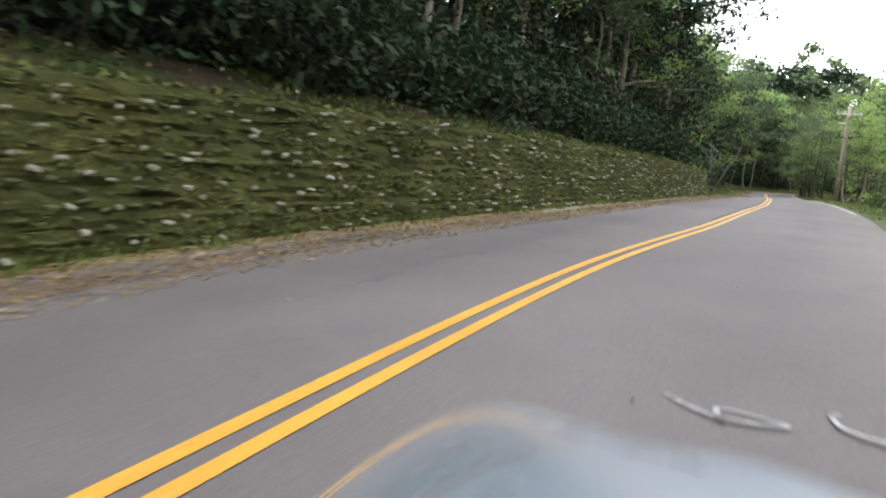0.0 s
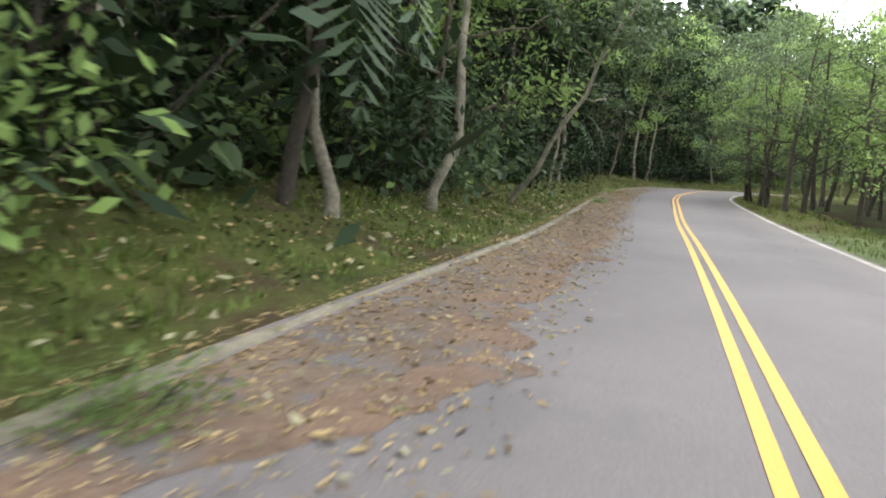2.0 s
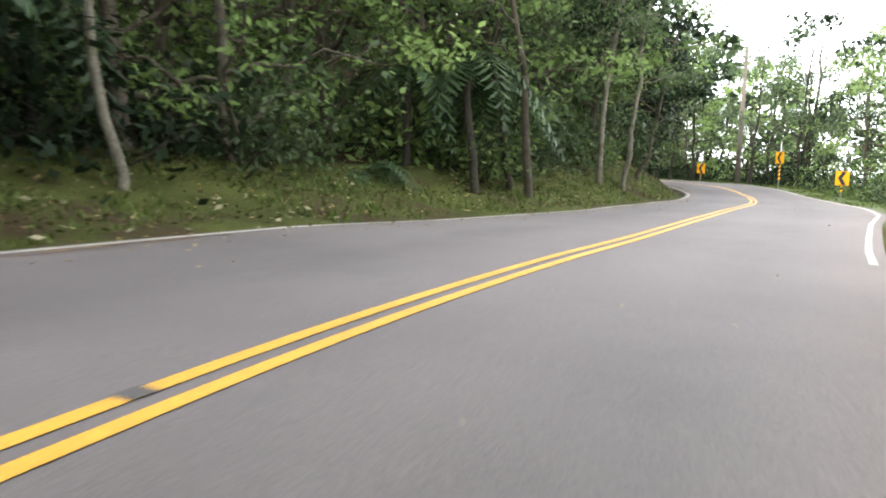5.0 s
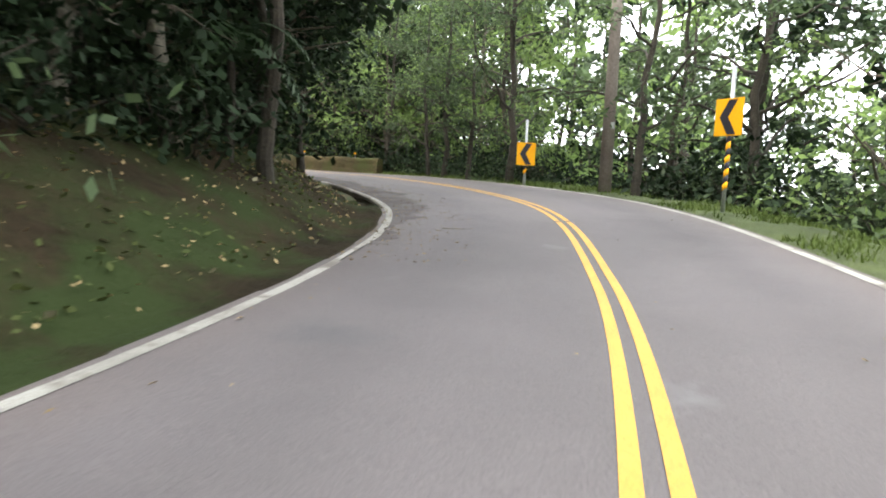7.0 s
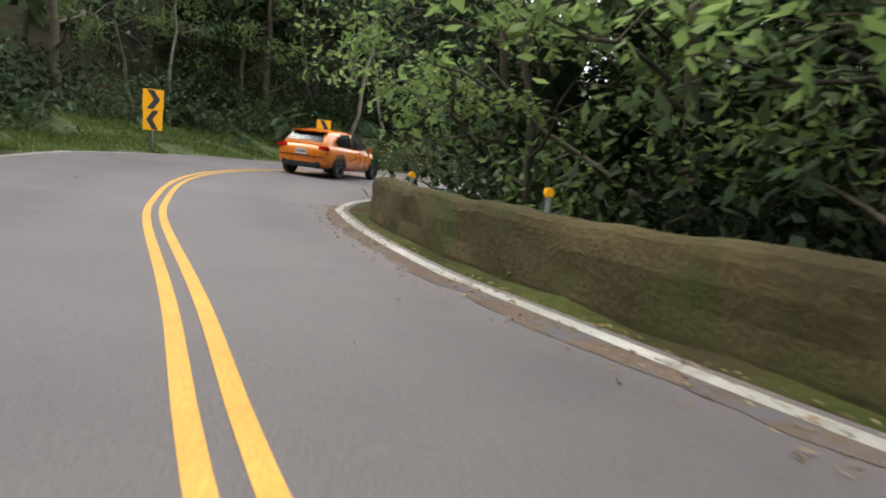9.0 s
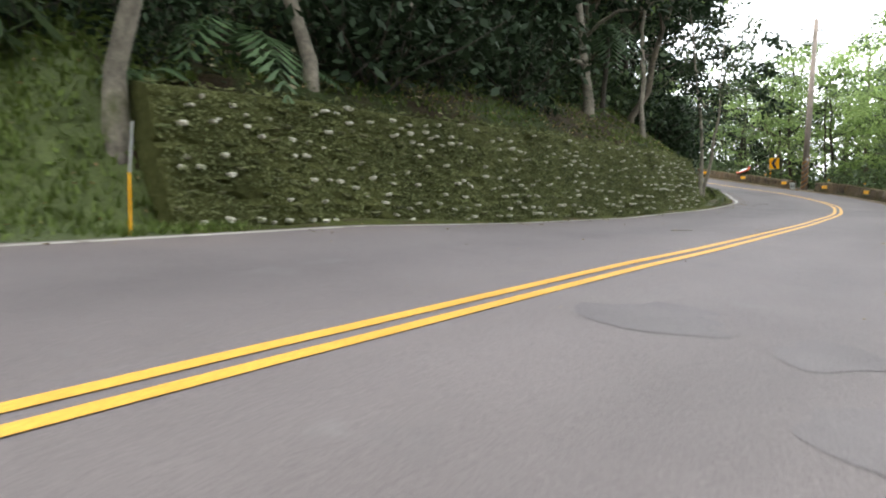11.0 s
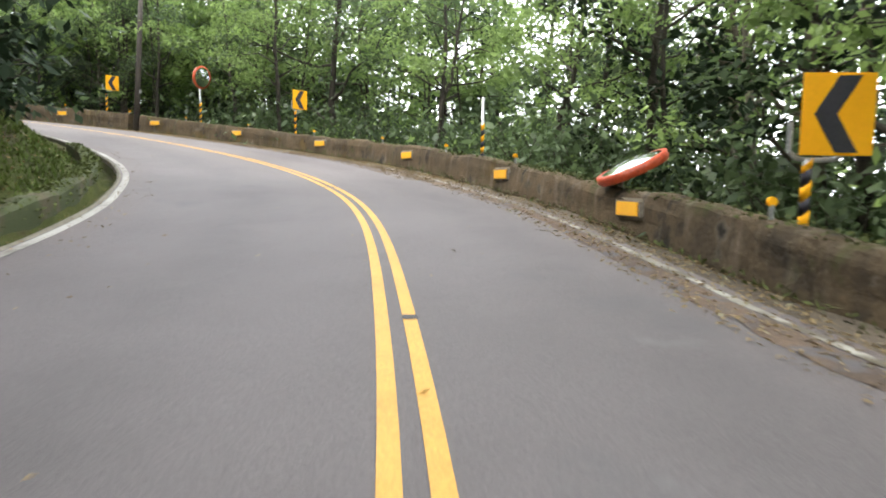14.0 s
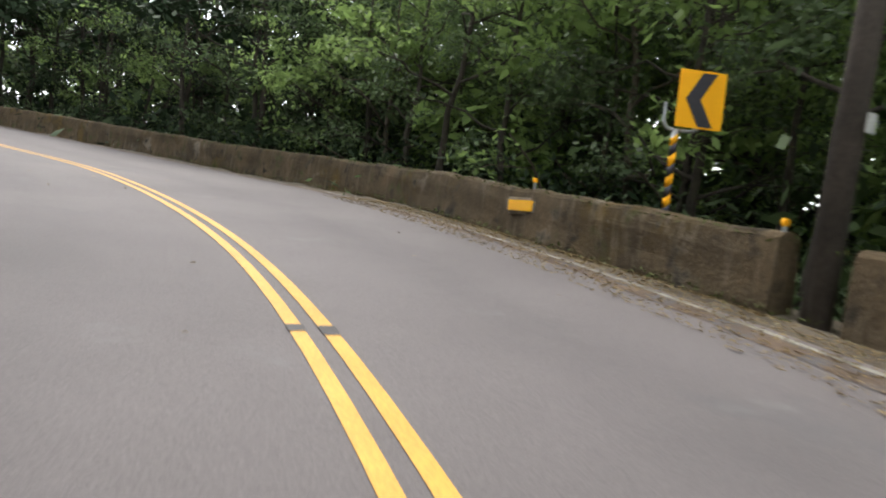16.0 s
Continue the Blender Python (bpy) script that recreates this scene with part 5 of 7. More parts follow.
row(-1, 203, 234, 0.7, 2.2, 3.6, ["dim", "dim", "fern"], (0.7, 1.1), UNDER, 1.9)
row(-1, 204, 245, 1.2, 2.7, 5.0, ["dim", "fern", "fern"], (0.8, 1.3), UNDER, 2.4)
# valley side
row(1, -30, 44, 3.8, 4.6, 9.0, ["open", "bright", "slim"], (0.7, 1.0), VALLEY, 3.2)
row(1, 44, 72, 2.2, 4.4, 9.0, ["airy", "airy", "bright"], (0.75, 1.05), VALLEY, 3.2)
row(1, -30, 70, 3.2, 4.4, 9.0, ["shrub"], (0.6, 1.2), SCRUB, 3.0)
row(1, 72, 100, 2.3, 2.6, 7.0, ["airy", "airy", "open"], (0.7, 1.0), VALLEY, 2.2)
row(1, 100, 126, 4.0, 4.0, 10, ["open", "airy"], (0.6, 0.9), VALLEY, 3.0)
row(1, 100, 126, 3.4, 2.6, 6.0, ["shrub"], (0.6, 1.0), SCRUB, 2.4)
row(1, 126, 150, 2.3, 3.4, 7.5, ["open", "bright"], (0.75, 1.0), VALLEY, 2.4)
row(1, 150, 172, 1.9, 3.0, 6.5, ["open", "bright"], (0.75, 1.0), VALLEY, 2.4)
row(1, 126, 140, 1.1, 2.8, 6.0, ["shrub", "shrub", "bush"], (0.8, 1.4), SCRUB, 2.4)
row(1, 140, 158, 1.0, 2.6, 6.0, ["dim", "dim", "bush"], (0.8, 1.4), SCRUB, 2.2)
row(1, 158, 166, 1.1, 2.8, 6.0, ["shrub", "bush"], (0.8, 1.4), SCRUB, 2.4)
row(1, 145.4, 149.6, 0.5, 0.9, 2.4, ["dim", "dim", "bush"], (0.55, 0.9), SCRUB, 0.7)
row(1, 166, 196, 3.0, 2.8, 7.0, ["open", "tall"], (0.7, 1.0), VALLEY, 2.4)
row(1, 166, 196, 2.0, 2.0, 5.0, ["shrub", "low_fern"], (0.7, 1.2), SCRUB, 1.8)
row(1, 196, 224, 1.6, 2.2, 6.0, ["airy", "open", "airy"], (0.7, 0.98), VALLEY, 2.0)
row(1, 224, 246, 1.5, 2.4, 7.0, ["airy", "open", "airy"], (0.65, 0.98), VALLEY, 2.2)
row(1, 246, LAST, 2.1, 3.0, 6.0, ["airy", "open"], (0.7, 0.98), VALLEY, 2.6)
row(1, 246, 272, 2.6, 4.5, 8.0, ["bright", "open"], (0.7, 0.95), VALLEY, 3.0)
row(1, 196, 246, 1.1, 2.5, 4.6, ["shrub", "shrub", "low_fern"], (0.8, 1.35), SCRUB, 2.1)
row(1, 246, 268, 1.15, 3.0, 5.0, ["shrub", "bush", "low_fern"], (0.6, 1.0), SCRUB, 2.8)
# deeper woods
row(-1, -30, 41, 1.7, 4.2, 8.0, ["canopy"], (0.75, 1.05), "deep_woods", 3.8, True)
row(-1, 42, 70, 1.9, 4.6, 8.5, ["bright", "crown"], (0.85, 1.1), "deep_woods", 4.2, True)
row(-1, 70, 100, 1.5, 3.6, 8.0, ["canopy"], (0.75, 1.05), "deep_woods", 3.4, True)
row(-1, 43, 64, 3.0, 4.4, 5.6, ["crown"], (0.8, 1.0), HILL, 3.6)
row(-1, 64, 97, 2.2, 2.8, 4.2, ["crown"], (0.95, 1.12), HILL, 2.4)
row(-1, 134, 149, 2.2, 1.5, 3.0, ["canopy"], (0.6, 0.75), "deep_woods", 1.4, True)
row(-1, 128, 152, 1.8, 4.2, 8.0, ["canopy"], (0.75, 1.05), "deep_woods", 3.8, True)
row(-1, 182, LAST, 1.8, 4.2, 8.0, ["canopy"], (0.75, 1.05), "deep_woods", 3.8, True)
row(-1, 99, 128, 1.8, 4.4, 8.5, ["bright"], (0.8, 1.1), "deep_woods", 4.0, True)
row(-1, -30, LAST, 2.2, 8.0, 14, ["distant"], (0.9, 1.15), "deep_woods", 5.0, True)
row(-1, -30, 44, 1.5, 3.6, 8.0, ["scrub"], (0.7, 1.15), "thicket", 3.0, True)
row(-1, 44, 70, 1.3, 4.0, 8.0, ["shrub", "scrub"], (1.1, 1.6), "thicket", 3.2, True)
row(-1, 70, 100, 1.2, 3.4, 8.0, ["scrub"], (0.7, 1.15), "thicket", 3.0, True)
row(-1, 97, 128, 1.6, 4.0, 8.0, ["shrub"], (1.2, 1.8), "thicket", 3.2, True)
row(-1, 128, LAST, 1.6, 3.6, 8.0, ["scrub"], (0.7, 1.15), "thicket", 3.0, True)
row(1, -30, 166, 3.2, 9.0, 17, ["far"], (0.8, 1.05), "deep_woods", 4.0, True)
row(1, 198, 226, 1.1, 3.2, 6.5, ["shrub"], (1.0, 1.5), "thicket", 3.0, True)
row(1, 224, 246, 1.3, 3.6, 6.5, ["shrub"], (0.9, 1.4), "thicket", 3.2, True)
row(1, 220, 250, 1.1, 8.0, 20, ["far"], (0.7, 1.0), "deep_woods", 4.0, True)
row(1, 204, 224, 2.0, 4.0, 8.0, ["bright"], (0.8, 1.0), "deep_woods", 3.0, True)
row(1, 246, 290, 1.1, 4.0, 6.5, ["scrub"], (0.55, 0.9), "thicket", 2.4, True)
row(1, 248, 272, 1.3, 5.5, 10.0, ["far"], (0.6, 0.95), "deep_woods", 4.0, True)
row(1, 250, 266, 1.7, 4.0, 8.0, ["crown"], (0.7, 0.95), "deep_woods", 3.2, True)
row(1, 266, 288, 1.7, 4.0, 8.0, ["canopy"], (0.7, 0.95), "deep_woods", 3.2, True)
row(1, 228, 247, 0.8, 3.4, 5.5, ["shrub"], (1.2, 1.7), "thicket", 3.0, True)
row(1, 222, 262, 1.6, 5.5, 11.0, ["bright", "crown"], (0.65, 0.85), "deep_woods", 4.6, True)
row(1, 122, 168, 2.2, 7.0, 15, ["far"], (0.8, 1.1), "deep_woods", 4.0, True)
row(1, 168, 222, 1.8, 6.5, 15, ["far"], (0.55, 0.9), "deep_woods", 4.0, True)
row(1, 246, LAST, 1.8, 6.5, 15, ["far"], (0.55, 0.9), "deep_woods", 4.0, True)
row(1, 246, LAST, 1.3, 4.0, 7.0, ["scrub", "shrub"], (0.9, 1.35), "thicket", 3.4, True)
row(1, 248, LAST, 1.2, 7.0, 14.0, ["scrub"], (1.2, 2.0), "thicket", 4.0, True)
row(1, 255, LAST, 0.7, 14.0, 26.0, ["far"], (0.9, 1.2), "deep_woods", 5.0, True)
row(1, 258, LAST, 1.0, 3.4, 5.0, ["scrub"], (0.7, 1.1), "thicket", 2.8, True)
row(1, 258, LAST, 1.0, 8.0, 15.0, ["scrub"], (1.8, 2.6), "thicket", 5.0, True)
row(1, 248, LAST, 1.3, 8.0, 18.0, ["distant"], (0.7, 1.1), "deep_woods", 5.0, True)
row(1, 126, 224, 2.3, 4.5, 9.0, ["scrub"], (0.7, 1.0), "thicket", 3.0, True)
row(1, 246, LAST, 2.3, 4.5, 9.0, ["scrub"], (0.7, 1.0), "thicket", 3.0, True)
for side, u0, u1, near, far, count in ((-1, -30, LAST, 14, 60, 140), (1, -30, 130, 18, 60, 100), (1, 130, LAST, 14, 60, 100), (-1, -30, LAST, 55, 110, 70), (1, -30, LAST, 55, 130, 120)):
    for _ in range(count):
        u = rng.uniform(u0, u1)
        x, y, _z = at(u, side * rng.uniform(near, far))
        if clear_of_road(x, y, 9):
            join_later("deep_woods", "distant", rng.randrange(2), float(x), float(y), ground_z(x, y) - 0.3, rng.uniform(0, 360), rng.uniform(0.9, 1.3))
join_all("deep_woods", "dense mixed broadleaf woods on the slopes", "woods")
join_all("thicket", "dark tangled shrubs under the trees", "thicket")
for kind in KINDS.values():
    for src in kind:
        if src.name not in USED:
            for o in (*src.children, src):
                bpy.data.objects.remove(o)


# ---------------------------------------------------------------- patches and marks on the asphalt
M_PATCH = surface("dark_asphalt", (0.075, 0.067, 0.069), (0.12, 0.107, 0.109), 0.6, 90, 0.5, 0.006, 0.85)
M_SPRAY = surface("white_spray_paint", (0.22, 0.21, 0.22), (0.44, 0.43, 0.44), 3.0, 50, 0.2, 0.003, 0.7, spots=[((0.12, 0.11, 0.11), 4.0, 0.5)])


def patch(u0, u1, a, b, seed, label, mat=None):
    us = band(u0, u1, 0.05)
    wa, wb = wob(us, seed, 0.3, 0.6) + wob(us, seed + 1, 0.16, 0.15), wob(us, seed + 3, 0.3, 0.5) + wob(us, seed + 4, 0.16, 0.14)
    ends = np.sqrt(np.clip(1 - ((us - (u0 + u1) / 2) / (u1 - u0) * 2) ** 2, 0, 1))
    m = (a + b) / 2
    ob = strip("asphalt_patch", us, [lambda u: (m + (a + wa - m) * ends, 0.003 + 0 * u), lambda u: (m + (b + wb - m) * ends, 0.003 + 0 * u)], mat or M_PATCH)
    return tagged(ob, label, "asphalt patch", kind="structure")


for k, (u0, u1, a, b) in enumerate([(4.0, 9.0, -1.25, -1.12), (76.2, 77.4, -0.75, -0.3), (86.4, 87.6, 1.2, 2.2), (88.0, 89.6, 0.2, 1.4), (89.4, 91.6, 0.5, 2.1),
                                    (181.7, 182.6, 0.55, 1.1), (181.6, 182.3, 1.5, 1.85), (180.6, 181.3, 1.8, 2.3)]):
    patch(u0, u1, a, b, 20 + k, "darker repair patch in the asphalt")
# scrawled white surveyor's marks
for k, (u, off, pts) in enumerate([(3.15, 1.42, [(-0.28, 0.2), (-0.02, -0.05), (0.25, 0.0), (0.0, 0.08), (0.02, -0.1)]), (3.3, 2.02, [(-0.2, 0.1), (-0.1, 0.2), (0.1, 0.12), (0.16, -0.05), (0.0, -0.14), (-0.16, -0.06), (-0.2, 0.1)])]):
    b = Build()
    p = spline([(x, y, 0.012) for x, y in pts], 6)
    d = np.gradient(p, axis=0)
    s = np.stack([-d[:, 1], d[:, 0], 0 * d[:, 0]], -1)
    s /= np.linalg.norm(s, axis=1)[:, None] + 1e-9
    n = len(p)
    b.add(np.vstack([p - s * 0.013, p + s * 0.013]), [(i, i + 1, n + i + 1, n + i) for i in range(n - 1)])
    ob = new("spray_mark", b.mesh("spray_mark", M_SPRAY))
    ob.matrix_world = road_pose(u, off)
    tagged(ob, "white spray-painted survey mark on the asphalt", "road marking", kind="structure")


# ---------------------------------------------------------------- cars
def paint(name, colour, metal):
    m, n, l, b = nodes_of(name, 0.32, metal)
    co = n.new("ShaderNodeTexCoord").outputs["Object"]
    f = noise_node(n, l, 400, 2, 0.5, co)
    d = noise_node(n, l, 3, 4, 0.6, co)
    c = ramp(n, l, f.outputs[0], [(0.3, tuple(v * 0.85 for v in colour)), (0.7, colour)]).outputs[0]
    l.new(c, b.inputs["Base Color"])
    r = ramp(n, l, d.outputs[0], [(0.3, (0.22,) * 3), (0.75, (0.4,) * 3)]).outputs[0]
    l.new(r, b.inputs["Roughness"])
    b.inputs["Coat Weight"].default_value = 0.8
    b.inputs["Coat Roughness"].default_value = 0.06
    return m


M_ORANGE = paint("orange_car_paint", (0.78, 0.2, 0.012), 0.1)
M_SILVER = paint("blue_grey_car_paint", (0.4, 0.46, 0.55), 0.55)
M_GLASS = surface("dark_car_glass", (0.012, 0.014, 0.016), (0.02, 0.022, 0.025), 2, 20, 0, 0, 0.08)
M_TYRE = surface("tyre_rubber", (0.012, 0.012, 0.012), (0.022, 0.021, 0.02), 6, 60, 0.3, 0.004, 0.8)
M_RIM = surface("dark_alloy", (0.05, 0.05, 0.055), (0.09, 0.09, 0.1), 4, 40, 0, 0, 0.35, 0.9)
M_TRIM = surface("black_plastic", (0.012, 0.012, 0.013), (0.022, 0.022, 0.023), 5, 60, 0.2, 0.003, 0.6)
M_TAIL = surface("red_lamp_lens", (0.35, 0.01, 0.008), (0.5, 0.02, 0.012), 5, 40, 0, 0, 0.15)
M_LAMP = surface("clear_lamp_lens", (0.5, 0.52, 0.54), (0.7, 0.72, 0.74), 5, 40, 0, 0, 0.12)
M_PLATE = surface("plate_white", (0.6, 0.6, 0.6), (0.7, 0.7, 0.7), 5, 40, 0, 0, 0.5)


def skin(name, parent, stations, profile, mat, label="", caps=True):
    """A lofted shell: for each station (y, ...) a half outline of (x, z) from the bottom to the middle on top, mirrored."""
    bm = bmesh.new()
    rows = []
    for s in stations:
        half = profile(*s)
        pts = [(x, z) for x, z in half] + [(-x, z) for x, z in reversed(half) if x > 1e-4]
        rows.append([bm.verts.new((x, s[0], z)) for x, z in pts])
    for a, b in zip(rows, rows[1:]):
        for i in range(len(a) - 1):
            bm.faces.new((a[i], a[i + 1], b[i + 1], b[i]))
    if caps:
        bm.faces.new(rows[0])
        bm.faces.new(rows[-1][::-1])
    bmesh.ops.recalc_face_normals(bm, faces=bm.faces)
    ob = part(name, bm, mat, parent, label, smooth=True)
    mod = ob.modifiers.new("round", "SUBSURF")
    mod.levels = mod.render_levels = 1
    return ob


def wheel(parent, x, y, r, width):
    """Tyre with a hollow rim of ten spokes."""
    side = 1 if x > 0 else -1
    bm = bmesh.new()
    n = 28
    prof = [(r * 0.68, -0.5), (r * 0.94, -0.5), (r, -0.36), (r, 0.36), (r * 0.94, 0.5), (r * 0.68, 0.5)]
    rings = [[bm.verts.new((x + w * width, y + q * math.cos(a), r + q * math.sin(a))) for a in (2 * math.pi * i / n for i in range(n))] for q, w in prof]
    for a, b in zip(rings, rings[1:] + rings[:1]):
        for i in range(n):
            bm.faces.new((a[i], a[(i + 1) % n], b[(i + 1) % n], b[i]))
    bmesh.ops.recalc_face_normals(bm, faces=bm.faces)
    tyre = part("wheel", bm, M_TYRE, parent, "black tyre", smooth=True)
    bm = bmesh.new()
    for k in range(10):
        a = 2 * math.pi * k / 10
        rod(bm, (x + side * width * 0.3, y + 0.04 * math.cos(a), r + 0.04 * math.sin(a)), (x + side * width * 0.4, y + r * 0.66 * math.cos(a), r + r * 0.66 * math.sin(a)), 0.03, 0.022, 6)
    rod(bm, (x - side * width * 0.3, y, r), (x - side * width * 0.2, y, r), r * 0.66, sides=24)
    part("rim", bm, M_RIM, tyre, "dark alloy rim")


def hatchback(m):
    """A five-door hot hatchback, 4.4 m long, its nose along +y."""
    car = empty("orange_hatchback", m, "orange five-door hatchback car standing on the road", "car")

    def lower(y, w, belt, floor, mid):
        return [(0.0, floor), (w * 0.8, floor), (w * 0.97, floor + 0.1), (w, (floor + belt) * 0.52), (w * 0.985, belt - 0.16), (w * 0.93, belt - 0.02), (w * 0.86, belt + mid * 0.3), (w * 0.45, belt + mid), (0, belt + mid * 1.1)]
    skin("body", car, [(-2.18, 0.72, 0.8, 0.36, 0.02), (-2.1, 0.84, 0.9, 0.27, 0.04), (-1.85, 0.9, 0.96, 0.24, 0.05), (-1.3, 0.915, 0.97, 0.22, 0.04), (-0.5, 0.91, 0.95, 0.21, 0.02), (0.4, 0.905, 0.93, 0.21, 0.03),
                        (1.0, 0.905, 0.9, 0.22, 0.08), (1.5, 0.9, 0.83, 0.22, 0.1), (1.95, 0.82, 0.72, 0.24, 0.08), (2.2, 0.62, 0.6, 0.3, 0.04)], lower, M_ORANGE, "glossy orange bodywork")

    def cabin(y, w, top, base, roof):
        return [(w, base), (w * 0.97, base + (top - base) * 0.25), (w * 0.88, base + (top - base) * 0.7), (roof, top - 0.03), (roof * 0.6, top), (0, top + 0.012)]
    skin("cabin", car, [(-2.06, 0.76, 1.0, 0.9, 0.6), (-1.95, 0.78, 1.14, 0.9, 0.6), (-1.66, 0.8, 1.4, 0.9, 0.61), (-1.0, 0.82, 1.47, 0.9, 0.63), (-0.2, 0.83, 1.49, 0.88, 0.63), (0.3, 0.81, 1.4, 0.88, 0.61), (0.8, 0.79, 1.15, 0.88, 0.63), (1.2, 0.75, 0.94, 0.86, 0.63)], cabin, M_ORANGE, "orange roof and pillars")

    def pane(name, pts, label):
        """A window: a flat polygon with a little thickness."""
        bm = bmesh.new()
        f = bm.faces.new([bm.verts.new(p) for p in pts])
        bmesh.ops.solidify(bm, geom=[f], thickness=0.012)
        bmesh.ops.recalc_face_normals(bm, faces=bm.faces)
        part(name, bm, M_GLASS, car, label)
    pane("rear_window", [(-0.6, -2.03, 1.06), (0.6, -2.03, 1.06), (0.5, -1.74, 1.36), (-0.5, -1.74, 1.36)], "dark rear window")
    pane("windscreen", [(-0.66, 1.1, 0.99), (0.66, 1.1, 0.99), (0.54, 0.36, 1.39), (-0.54, 0.36, 1.39)], "dark windscreen")
    for sx in (-1, 1):
        for ys in ([(0.85, 0.97), (0.3, 1.34), (-0.42, 1.385), (-0.42, 0.97)], [(-0.5, 0.97), (-0.5, 1.385), (-1.15, 1.36), (-1.55, 1.12), (-1.4, 0.98)]):
            pane("side_window", [(sx * (0.842 - (z - 0.95) * 0.26), y, z) for y, z in ys], "dark side window")
        bm = bmesh.new()
        box(bm, sx * 0.98, 0.62, 0.98, 0.2, 0.12, 0.14, bevel=0.03)
        part("wing_mirror", bm, M_ORANGE, car)
        bm = bmesh.new()
        box(bm, sx * 0.7, -2.1, 0.86, 0.34, 0.14, 0.13, bevel=0.03)
        part("tail_lamp", bm, M_TAIL, car, "red tail lamp")
        bm = bmesh.new()
        box(bm, sx * 0.66, 2.0, 0.68, 0.3, 0.16, 0.1, bevel=0.03)
        part("headlamp", bm, M_LAMP, car, "clear headlamp")
        bm = bmesh.new()
        rod(bm, (sx * 0.5, -2.24, 0.3), (sx * 0.5, -2.05, 0.3), 0.05, sides=14)
        part("exhaust_tip", bm, M_RIM, car)
        for y in (-1.34, 1.36):
            wheel(car, sx * 0.81, y, 0.33, 0.22)
            bm = bmesh.new()
            n = 20
            ring = [[bm.verts.new((sx * q, y + r * math.cos(math.pi * i / n), 0.33 + r * math.sin(math.pi * i / n))) for i in range(n + 1)] for q, r in ((0.925, 0.36), (0.925, 0.41), (0.86, 0.41), (0.86, 0.36))]
            for a, b in zip(ring, ring[1:] + ring[:1]):
                for i in range(n):
                    bm.faces.new((a[i], a[i + 1], b[i + 1], b[i]))
            bmesh.ops.recalc_face_normals(bm, faces=bm.faces)
            part("wheel_arch", bm, M_TRIM, car, "black arch trim")
    bm = bmesh.new()
    box(bm, 0, -1.74, 1.352, 1.1, 0.3, 0.045, Matrix.Identity(4), bevel=0.015)
    part("spoiler", bm, M_ORANGE, car, "orange roof spoiler")
    bm = bmesh.new()
    box(bm, 0, -2.13, 0.36, 1.3, 0.14, 0.2, bevel=0.04)
    part("rear_diffuser", bm, M_TRIM, car, "black rear diffuser")
    bm = bmesh.new()
    box(bm, 0, -2.2, 0.72, 0.36, 0.02, 0.16, bevel=0.004)
    pl = part("number_plate", bm, M_PLATE, car, "white plate")
    for k in range(5):
        bm = bmesh.new()
        box(bm, -0.13 + 0.065 * k, -2.214, 0.72, 0.035, 0.006, 0.08)
        part("plate_bar", bm, M_TRIM, pl)
    bm = bmesh.new()
    box(bm, 0, -2.19, 0.6, 1.5, 0.02, 0.03)
    part("bumper_crease", bm, M_TRIM, car)
    return car


hatchback(road_pose(173.7, 1.1, 0.0, 2) @ pose(0, 0, 0, 1.0, 3.0, 0))


